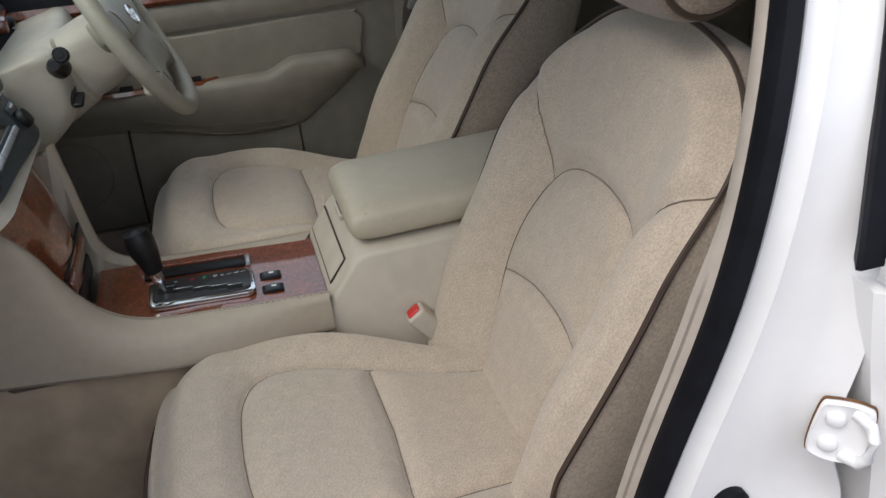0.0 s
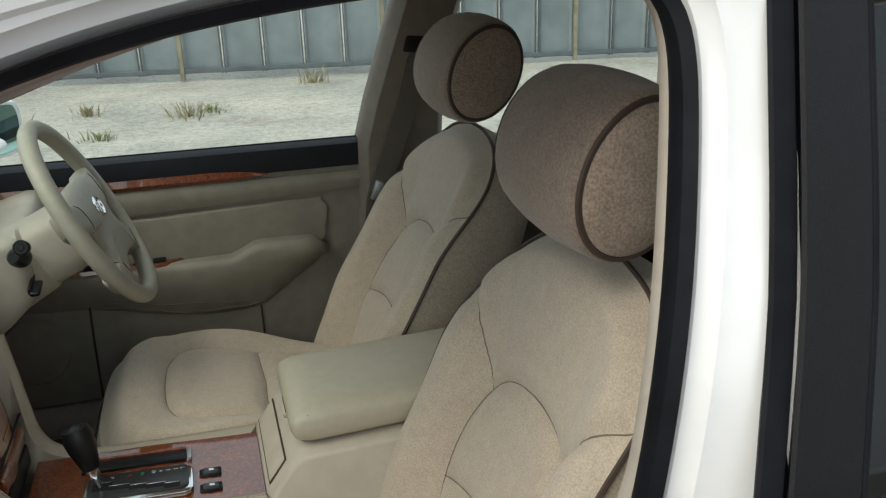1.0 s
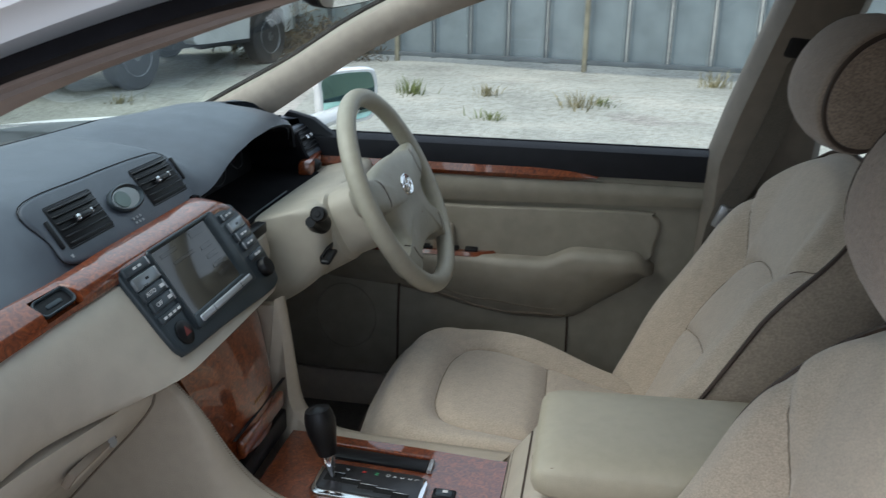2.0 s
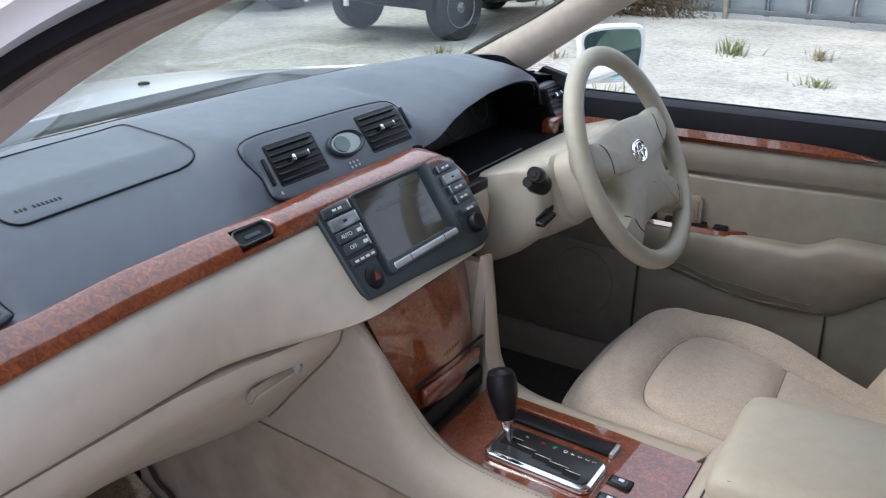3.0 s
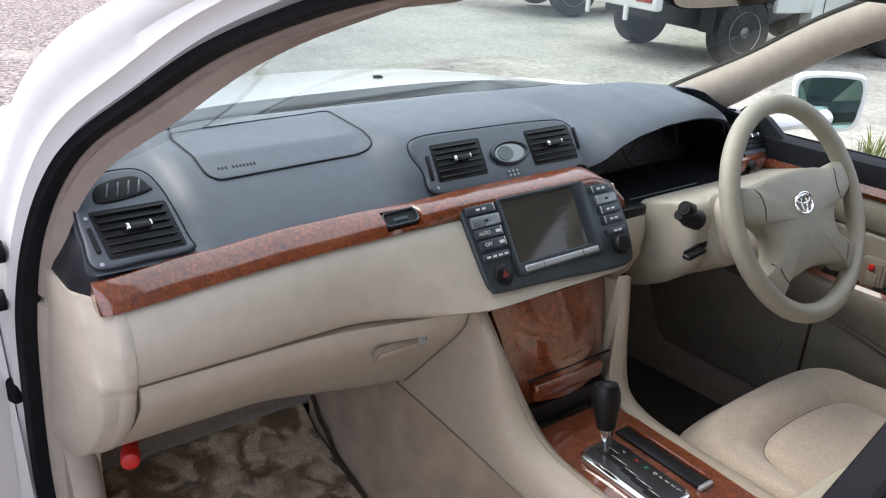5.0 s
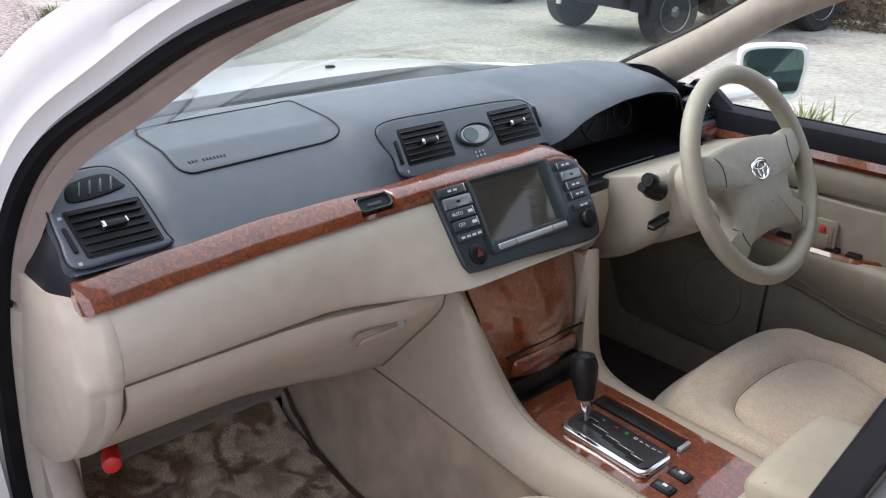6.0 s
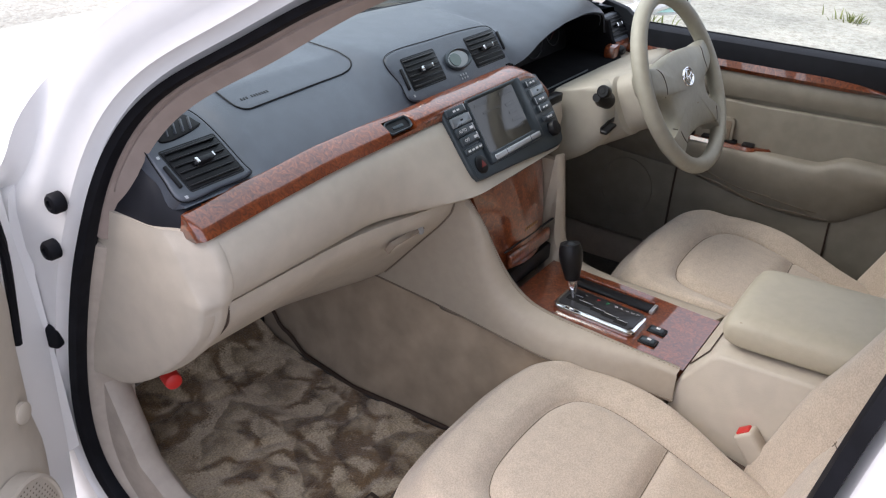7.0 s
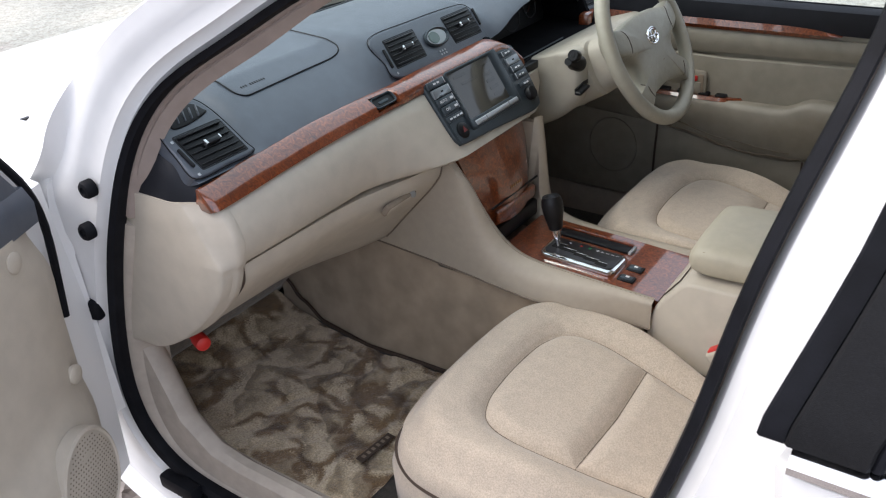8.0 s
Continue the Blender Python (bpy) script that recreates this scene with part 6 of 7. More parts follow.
# ---- the doors of the near side ----
OPEN = frame_at((-0.63, -0.80, 0.0), (math.cos(radians(64)), -math.sin(radians(64)), 0), (math.sin(radians(64)), math.cos(radians(64)), 0))
if (OPEN.to_3x3() @ Vector((0, 0, 1))).z < 0:
    OPEN = OPEN @ Matrix.Diagonal((1, 1, -1, 1))


def add_open_door():
    """The front passenger door: local x from the hinge to the latch, y to its inner face, z up."""
    door = thing("front_door", "open front passenger door with a beige inner panel", "car door")

    def put(rings, name, mat, label="", **kw):
        return part(name, loft([[OPEN @ Vector(p) for p in r] for r in rings], **kw), mat, door, label)

    rings = []
    for z, bulge in ((0.30, -0.03), (0.45, 0.0), (0.65, 0.01), (0.85, 0.0), (0.93, -0.01)):
        x0 = table(z, [(0.30, 0.02), (0.6, 0.0), (0.93, 0.03)])
        rings.append([(x0, -0.045 - bulge, z), (0.55, -0.055 - bulge, z), (1.10, -0.045 - bulge, z), (1.12, 0.02, z), (x0 + 0.03, 0.02, z)])
    put(rings, "outer_skin", PAINT, "white outer skin")
    rings = []
    for z in np.linspace(0.335, 0.91, 24):
        x0 = table(z, [(0.335, 0.16), (0.40, 0.135), (0.52, 0.128), (0.60, 0.140), (0.70, 0.138), (0.80, 0.130), (0.91, 0.165)])
        swell = 0.030 * (1 - smooth01((z - 0.50) / 0.10))
        ring = []
        for u in np.linspace(0, 1, 16):
            x = lerp(x0, 1.06, u)
            edge = smooth01(u / 0.05)
            ring.append((x, 0.045 + 0.022 * edge + swell * smooth01((u - 0.0) / 0.12) , z))
        rings.append(ring + [(1.06, 0.02, z), (x0, 0.02, z)])
    put(rings, "inner_panel", BEIGE, "beige inner panel")
    put([[(x, 0.02, 0.905), (x, 0.065, 0.905), (x, 0.068, 0.94), (x, 0.055, 0.965), (x, 0.02, 0.965)] for x in np.linspace(0.15, 1.06, 8)], "upper_trim", DARK, "black upper trim")
    sail = [(0.135, 0.925), (0.20, 1.02), (0.30, 1.13), (0.34, 1.13), (0.34, 0.95), (0.17, 0.905)]
    part("mirror_sail", prism(sail, 0.03, OPEN @ frame_at((0, 0.055, 0), (1, 0, 0), (0, 0, 1)), 0.006), DARK, door, "black mirror triangle")
    outline = spline([(0.10, 0.0, 0.94), (0.30, 0.005, 1.16), (0.50, 0.03, 1.29), (0.75, 0.05, 1.35), (1.0, 0.055, 1.36), (1.13, 0.04, 1.30), (1.14, 0.0, 0.95)], 40)
    part("window_frame", tube([OPEN @ p for p in outline], 0.022, 8), PAINT, door, "white window frame")
    part("edge_seal", tube([OPEN @ Vector(p) for p in spline([(0.20, 0.04, 1.06), (0.14, 0.045, 0.97), (0.115, 0.045, 0.90), (0.11, 0.04, 0.82), (0.112, 0.03, 0.70)], 30)], 0.007, 8), RUBBER, door, "black door edge seal")
    sp = OPEN @ frame_at((0.265, 0.098, 0.465), (1, 0, 0), (0, 0, 1))
    sp = sp @ pose(0, 0, 0, 0, 180, 0) if (sp.to_3x3() @ Vector((0, 0, 1))).dot(OPEN.to_3x3() @ Vector((0, 1, 0))) < 0 else sp
    oval = lambda k, z: [sp @ Vector((0.078 * k * math.cos(t), 0.098 * k * math.sin(t), z)) for t in np.linspace(0, 2 * math.pi, 41)[:-1]]
    grille = part("speaker_grille", loft([oval(1.05, -0.02), oval(1.05, 0.003), oval(1.0, 0.006), oval(0.96, 0.003), oval(0.6, 0.006), oval(0.05, 0.007)]), BEIGE, door, "beige speaker grille")
    bm = bmesh.new()
    for i in range(-9, 10):
        for j in range(-11, 12):
            x, y = i * 0.0078 + (j % 2) * 0.0039, j * 0.0080
            if (x / 0.07) ** 2 + (y / 0.09) ** 2 < 1:
                r = 0.0016
                z = 0.0073 - 0.004 * max(abs(x) / 0.078, abs(y) / 0.098) ** 2
                vs = [bm.verts.new(sp @ Vector((x + r * math.cos(t), y + r * math.sin(t), z))) for t in np.linspace(0, 2 * math.pi, 7)[:-1]]
                bm.faces.new(vs)
    tagged(part("grille_hole", bm, PIPING, grille, smooth=False), kind="stuff")
    for u, z in ((0.235, 0.878), (0.182, 0.628)):
        pl = OPEN @ frame_at((u, 0.066, z), (1, 0, 0), (0, 0, 1))
        pl = pl @ pose(0, 0, 0, 0, 180, 0) if (pl.to_3x3() @ Vector((0, 0, 1))).dot(OPEN.to_3x3() @ Vector((0, 1, 0))) < 0 else pl
        part("screw_cap", lathe([(0.017, -0.004), (0.017, 0.003), (0.014, 0.005), (0.003, 0.0055)], pl, 24), BEIGE, door, "round beige screw cap")
    put([[(x, 0.03, 0.60), (x, 0.10, 0.605), (x, 0.115, 0.585), (x, 0.10, 0.54), (x, 0.05, 0.50)] for x in np.linspace(0.50, 1.04, 10)], "armrest", LEATHER, "beige armrest")
    return door


add_open_door()


def add_rear_door():
    door = thing("rear_door", "closed white rear door with black pillar cover and chrome strip", "car door")

    def yo(z):
        return -float(np.interp(z, (0.30, 0.5, 0.7, 0.9, 0.95, 1.36), (0.825, 0.872, 0.884, 0.878, 0.868, 0.692)))

    def xf(z):
        return float(np.interp(z, (0.30, 0.5, 0.65, 0.85, 0.93, 1.20, 1.37), (0.655, 0.688, 0.668, 0.628, 0.618, 0.700, 0.730)))

    def xs(z):
        """The front edge of the window frame."""
        return float(np.interp(z, (0.90, 0.95, 1.0, 1.05, 1.1, 1.15, 1.2, 1.25, 1.3, 1.38), (0.592, 0.599, 0.614, 0.629, 0.643, 0.654, 0.664, 0.673, 0.682, 0.696)))

    rings = []
    for z in np.linspace(0.30, 0.905, 16):
        y = yo(z)
        rings.append([(xf(z), y + 0.04, z), (xf(z) - 0.004, y + 0.012, z), (xf(z) + 0.006, y + 0.002, z), (xf(z) + 0.03, y, z), (1.1, y - 0.012, z), (1.60, y, z), (1.60, y + 0.09, z), (xf(z), y + 0.09, z)])
    part("outer_skin", loft(rings), PAINT, door, "white outer skin")
    part("chrome_strip", loft([[(x, yo(0.92) - 0.001, 0.9075), (x, yo(0.92) - 0.009, 0.911), (x, yo(0.92) - 0.009, 0.919), (x, yo(0.92) - 0.002, 0.925), (x, yo(0.92) + 0.02, 0.932), (x, yo(0.92) + 0.02, 0.9075)] for x in np.linspace(0.630, 1.6, 6)]), CHROME, door, "chrome belt strip")

    def strip(x0, x1, out, name, mat, label, zs=(0.934, 1.37)):
        rings = []
        for z in np.linspace(*zs, 24):
            y = yo(z) - out
            rings.append([(xs(z) + x0 + 0.012, y + 0.02, z), (xs(z) + x0, y + 0.003, z), (xs(z) + x0 + 0.003, y, z), (xs(z) + x1 - 0.003, y, z), (xs(z) + x1, y + 0.003, z), (xs(z) + x1, y + 0.02, z)])
        return part(name, loft(rings), mat, door, label)

    strip(0.0, 0.028, -0.006, "front_seal", RUBBER, "black front edge seal", (0.930, 1.37))
    strip(0.026, 0.098, 0.002, "pillar_cover", MESHBLACK, "black textured pillar cover")
    strip(0.098, 0.108, -0.001, "window_seal", RUBBER, "black window seal")
    rings = []
    for z in np.linspace(0.934, 1.33, 8):
        y = yo(z) + 0.006
        rings.append([(xs(z) + 0.104, y, z), (1.50 - 0.4 * (z - 0.93), y, z)])
    pane_ob = part("window_pane", loft(rings, closed=False, caps=False), DARKGLASS, door, "dark tinted window")
    rings = []
    for z in np.linspace(0.934, 1.36, 8):
        y = yo(z) + 0.02
        rings.append([(xs(z) + 0.030, y, z), (xs(z) + 0.108, y, z), (xs(z) + 0.108, y + 0.05, z), (xs(z) + 0.050, y + 0.05, z)])
    part("frame_post", loft(rings), RUBBER, door, "black door frame post")
    return door


MESHBLACK = material("black_mesh_film", (0.006, 0.006, 0.007), 0.45, vary=0.3, scale=500, bump=0.5, bump_scale=1500, spec=0.22)
DARKGLASS = glass("dark_glass", (0.05, 0.07, 0.065))
add_rear_door()


def add_latch():
    st = thing("door_striker", "white painted striker plate with two bolts on the pillar", "door striker")
    m = frame_at((0.617, -0.858, 0.754), (0.80, -0.60, -0.12), (0.12, 0, 1)) @ Matrix.Scale(0.78, 4)
    plate = flat_spline([(-0.026, 0.030), (-0.014, 0.040), (0.02, 0.042), (0.034, 0.030), (0.034, -0.030), (0.01, -0.042), (-0.018, -0.040), (-0.028, -0.026)], 40, True)
    out = Vector((-0.60, -0.80, 0))
    part("rust_edge", loft([[m @ Vector((x * 1.05, y * 1.04, 0)) + out * w for x, y in plate] for w in (0.0, 0.003)]), RUST, st, "rust-stained edge")
    part("plate", loft([[m @ Vector((x * k, y * k, 0)) + out * w for x, y in plate] for w, k in ((0.0, 1.0), (0.006, 1.0), (0.008, 0.94), (0.006, 0.80), (0.0058, 0.05))]), PAINT_IN, st)
    for dy in (0.018, -0.018):
        c = m @ Vector((-0.006, dy, 0))
        part("bolt", lathe([(0.0090, 0.0), (0.0090, 0.003), (0.0065, 0.006), (0.002, 0.007)], frame_at(c + out * 0.0055, (0.80, -0.60, 0), (0, 0, 1)), 20), PAINT_IN, st, "painted bolt head")
    part("loop", tube([m @ Vector((0.012, 0.030, 0)) + out * 0.004, m @ Vector((0.030, 0.026, 0)) + out * 0.014, m @ Vector((0.036, 0.012, 0)) + out * 0.018, m @ Vector((0.036, -0.014, 0)) + out * 0.018, m @ Vector((0.030, -0.028, 0)) + out * 0.014, m @ Vector((0.012, -0.032, 0)) + out * 0.004], 0.0055, 10), PAINT_IN, st, "striker loop")
    for x, y, z, r in ((-0.492, -0.822, 0.928, 0.0125), (-0.527, -0.824, 0.842, 0.0125), (0.548, -0.818, 0.640, 0.015)):
        pg = thing("rubber_plug", "round black rubber plug in the white door frame", "rubber plug", group="door frame plugs")
        part("plug", lathe([(r * 1.25, -0.012), (r * 1.25, 0.002), (r, 0.006), (r * 0.55, 0.007), (r * 0.5, 0.004), (0.002, 0.004)], frame_at((x, y, z), (1, 0, 0), (0, 0, 1)), 24), RUBBER, pg)
    ck = thing("door_check", "black door check strap between door and frame", "door check")
    part("cover", rbox((0.05, 0.035, 0.045), 0.008, 3, pose(-0.612, -0.805, 0.655, 0, 0, 20)), RUBBER, ck, "black rubber cover")
    part("strap", rbox((0.012, 0.16, 0.022), 0.003, 2, pose(-0.607, -0.86, 0.632, 15, 0, 12)), RUBBER, ck)
    hb = thing("door_bracket", "black hinge bracket at the sill of the doorway", "bracket")
    part("bracket", rbox((0.10, 0.03, 0.035), 0.008, 2, pose(-0.49, -0.80, 0.258, 0, 0, 0)), RUBBER, hb)


RUST = material("rust", (0.16, 0.075, 0.03), 0.9, vary=0.4, scale=200, bump=0.4)
add_latch()
part("sill_scuff", rbox((0.75, 0.05, 0.02), 0.006, 2, pose(-0.08, -0.79, 0.232)), RUBBER, body, "black sill step")


# ---- details of the driver's door ----
def add_door_details():
    part("panel_seam", tube([(x, 0.7035, z) for x, z in ((-0.10, 0.60), (-0.104, 0.50), (-0.107, 0.35))], 0.003, 6), PIPING, far_door)
    # thin dark tubes draw the shade inside the pocket's folds
    for dz, r, x0, x1 in ((0.010, 0.0026, -0.09, 0.296), (0.034, 0.0014, -0.06, 0.27)):
        line = []
        for x in np.linspace(x0, x1, 26):
            zb = lin(x, [(-0.42, 0.61), (-0.1, 0.592), (-0.02, 0.575), (0.08, 0.552), (0.18, 0.540), (0.27, 0.541), (0.32, 0.553)])
            out = table(x, [(-0.42, 0.03), (0.05, 0.052), (0.2, 0.066), (0.42, 0.070)])
            zt = table(x, [(-0.42, 0.685), (0.05, 0.692), (0.235, 0.694), (0.315, 0.724)]) - 0.022
            f = 1 - (dz + 0.004 * math.sin(x * 31 + dz * 90)) / (zt - zb)
            line.append((x, 0.7115 - out * lerp(0.98, 0.12, f ** 1.4), lerp(zt, zb, f)))
        part("pocket_fold_shade", tube(line, r, 6), STITCH, far_door, "fold of the gathered pocket, its shade drawn as a dark line")
    part("pocket_end", tube([(0.302, 0.7065, 0.545), (0.304, 0.7065, 0.36)], 0.0025, 6), PIPING, far_door)
    part("switch_panel", loft([[(x, 0.712, z), (x, 0.712 - w, z + 0.004), (x, 0.712 - w - 0.006, z - 0.004), (x, 0.712, z - 0.012)] for x, z, w in [(x, 0.696 + 0.004 * (x + 0.1), 0.040 * (1 - smooth01((x - 0.08) / 0.08))) for x in np.linspace(-0.16, 0.155, 20)]]), WOOD, far_door, "burl wood switch panel")
    for x in (-0.08, -0.03, 0.03, 0.075):
        part("window_switch", rbox((0.030, 0.020, 0.010), 0.003, 2, pose(x, 0.690, 0.701, 8)), BLACK, far_door, "black window switch")
    part("handle_bezel", prism(rrect(0.055, 0.075, 0.012), 0.012, frame_at((0.006, 0.698, 0.725), (1, 0, 0), (0, 0, 1)), 0.003), BEIGE_SHADED, far_door, "beige handle bezel")
    part("handle_recess", rbox((0.040, 0.004, 0.058), 0.002, 2, pose(0.006, 0.6855, 0.725)), SEAM, far_door)
    part("door_handle", rbox((0.024, 0.006, 0.030), 0.003, 2, pose(0.008, 0.684, 0.718)), BEIGE_SHADED, far_door, "beige inner handle")
    part("lock_tab", rbox((0.012, 0.008, 0.014), 0.003, 2, pose(0.004, 0.683, 0.743)), RED, far_door, "red lock tab")
    part("speaker_ring", tube([(-0.235 + 0.075 * math.cos(t), 0.703, 0.50 + 0.085 * math.sin(t)) for t in np.linspace(0, 2 * math.pi, 49)[:-1]], 0.002, 6, True, up=(0, 1, 0)), BEIGE_SHADED, far_door, "beige speaker ring")
    part("belt_seal", tube([(x, 0.728, 0.951) for x in np.linspace(-0.40, 0.60, 12)], 0.006, 6), RUBBER, far_door, "black window seal")
    part("rear_seal", tube([(0.592, 0.70, 0.36), (0.594, 0.70, 0.6), (0.590, 0.70, 0.90), (0.60, 0.695, 0.98), (0.632, 0.655, 1.12), (0.672, 0.615, 1.25), (0.695, 0.60, 1.32)], 0.010, 8), RUBBER, far_door, "black door seal")
    part("corner_trim", prism([(-0.42, 0.94), (-0.24, 0.94), (-0.30, 0.985), (-0.36, 1.0)], 0.02, frame_at((0, 0.722, 0), (1, 0, 0), (0, 0, 1)), 0.004), DARKER, far_door, "black mirror triangle")


add_door_details()

# wing mirror outside the driver's window
mir = thing("wing_mirror", "white wing mirror with greenish glass", "wing mirror")
mm = frame_at((-0.285, 0.92, 1.005), (0.80, 0.60, 0), (0, 0, 1)) @ Matrix.Diagonal((0.79, 0.98, 0.86, 1))
sgn = 1 if (mm.to_3x3() @ Vector((0, 0, 1))).x > 0 else -1
out2 = flat_spline([(-0.085, 0.055), (0.06, 0.066), (0.095, 0.05), (0.098, -0.01), (0.075, -0.062), (-0.05, -0.070), (-0.09, -0.05), (-0.095, 0.0)], 48, True)
part("housing", loft([[mm @ Vector((x * k, y * k, sgn * z)) for x, y in out2] for z, k in ((0.012, 0.97), (0.006, 1.02), (-0.03, 1.03), (-0.07, 0.9), (-0.10, 0.55), (-0.11, 0.1))], caps=True), PAINT, mir, "white mirror housing")
part("glass", loft([[mm @ Vector((x * k, y * k, sgn * z)) for x, y in out2] for z, k in ((0.006, 0.90), (0.0135, 0.88), (0.014, 0.05))]), TINTMIRROR, mir, "greenish mirror glass")
part("arm", tube([(-0.34, 0.76, 0.955), (-0.30, 0.84, 0.965), (-0.27, 0.90, 0.975)], [0.035, 0.03, 0.028], 12, flat=0.6), PAINT, mir, "white mirror arm")

# mirror inside, on the windscreen
im = thing("interior_mirror", "black-backed interior mirror on the windscreen", "interior mirror")
rm2 = frame_at((0.0, 0.03, 1.312), (0.22, 1, 0.05), (0.2, 0, 1))
sg = 1 if (rm2.to_3x3() @ Vector((0, 0, 1))).x > 0 else -1
out3 = flat_spline([(-0.095, 0.028), (0.0, 0.033), (0.095, 0.028), (0.108, 0.0), (0.092, -0.028), (0.0, -0.033), (-0.092, -0.028), (-0.108, 0.0)], 40, True)
part("housing", loft([[rm2 @ Vector((x * k, y * k, sg * z)) for x, y in out3] for z, k in ((0.010, 0.97), (0.0, 1.0), (-0.015, 0.95), (-0.03, 0.6))]), BLACK, im, "black mirror housing")
part("glass", loft([[rm2 @ Vector((x * k, y * k, sg * z)) for x, y in out3] for z, k in ((0.008, 0.93), (0.0112, 0.92), (0.0115, 0.05))]), MIRROR, im, "mirror glass")
part("stem", tube([(-0.015, 0.025, 1.325), (-0.04, 0.0, 1.395)], 0.010, 10), BLACK, im, "black stem")

# seat belt on the far pillar
belt = thing("seat_belt", "brown-grey seat belt hanging on the centre pillar", "seat belt")
WEB = material("belt_webbing", (0.10, 0.085, 0.068), 0.8, vary=0.15, scale=400, bump=0.5, bump_scale=1200)
pts = spline([(0.715, 0.600, 1.17), (0.69, 0.622, 1.05), (0.65, 0.645, 0.92), (0.605, 0.655, 0.80), (0.60, 0.66, 0.60)], 20)
part("webbing", loft([[p + Vector((-0.024, 0.004, 0)), p + Vector((0.024, -0.010, 0)), p + Vector((0.024, -0.012, 0)), p + Vector((-0.024, 0.001, 0))] for p in pts]), WEB, belt)
part("anchor", rbox((0.075, 0.022, 0.045), 0.008, 3, pose(0.715, 0.602, 1.185, 12, 8)), BLACK, belt, "dark belt anchor")
part("tongue", rbox((0.03, 0.012, 0.05), 0.004, 2, pose(0.612, 0.645, 0.83, 0, 20)), SILVER, belt, "steel buckle tongue")


# ---- footwell ----
def add_mat():
    mat = thing("floor_mat", "brown-beige deep-pile floor mat with brushed tracks", "floor mat")
    bm = bmesh.new()
    nx, ny = 130, 84
    x0, x1 = -0.80, -0.13
    def h(x, y):
        v = Vector((x * 7, y * 7, 0.3))
        a = noise.noise(v + Vector((noise.noise(v * 0.7), noise.noise(v * 0.7 + Vector((5, 1, 2))), 0)) * 1.2)
        ridge = abs(a)
        return 0.006 * min(1.0, ridge * 3.0) + 0.0025 * noise.noise(Vector((x * 60, y * 60, 1)))
    pts = []
    for i in range(nx + 1):
        x = lerp(x0, x1, i / nx)
        row = []
        for j in range(ny + 1):
            y = lerp(-0.675, -lin(x, TUNNEL_FOOT) - 0.008, j / ny)
            z = 0.262 + h(x, y) + table(x, [(-0.80, 0.045), (-0.70, 0.010), (-0.62, 0.0)])
            row.append((x, y, z))
        pts.append(row)
    rows = add_grid(bm, pts)
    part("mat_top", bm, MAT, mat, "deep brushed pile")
    m = frame_at((-0.200, -0.525, 0.2795), (-0.10, -0.99, 0.0), (0.99, -0.10, 0)) @ Matrix.Scale(0.85, 4)
    badge = part("badge", rbox((0.115, 0.024, 0.003), 0.001, 2, m), PIPING, mat, "dark sewn badge with pale marks")
    for k in range(6):
        part("mark", rbox((0.0085, 0.011, 0.0008), 0.0003, 1, m @ pose(-0.042 + 0.0165 * k, 0, 0.002)), SEAM, badge)


MAT = bpy.data.materials.new("pile_mat")
MAT.use_nodes = True


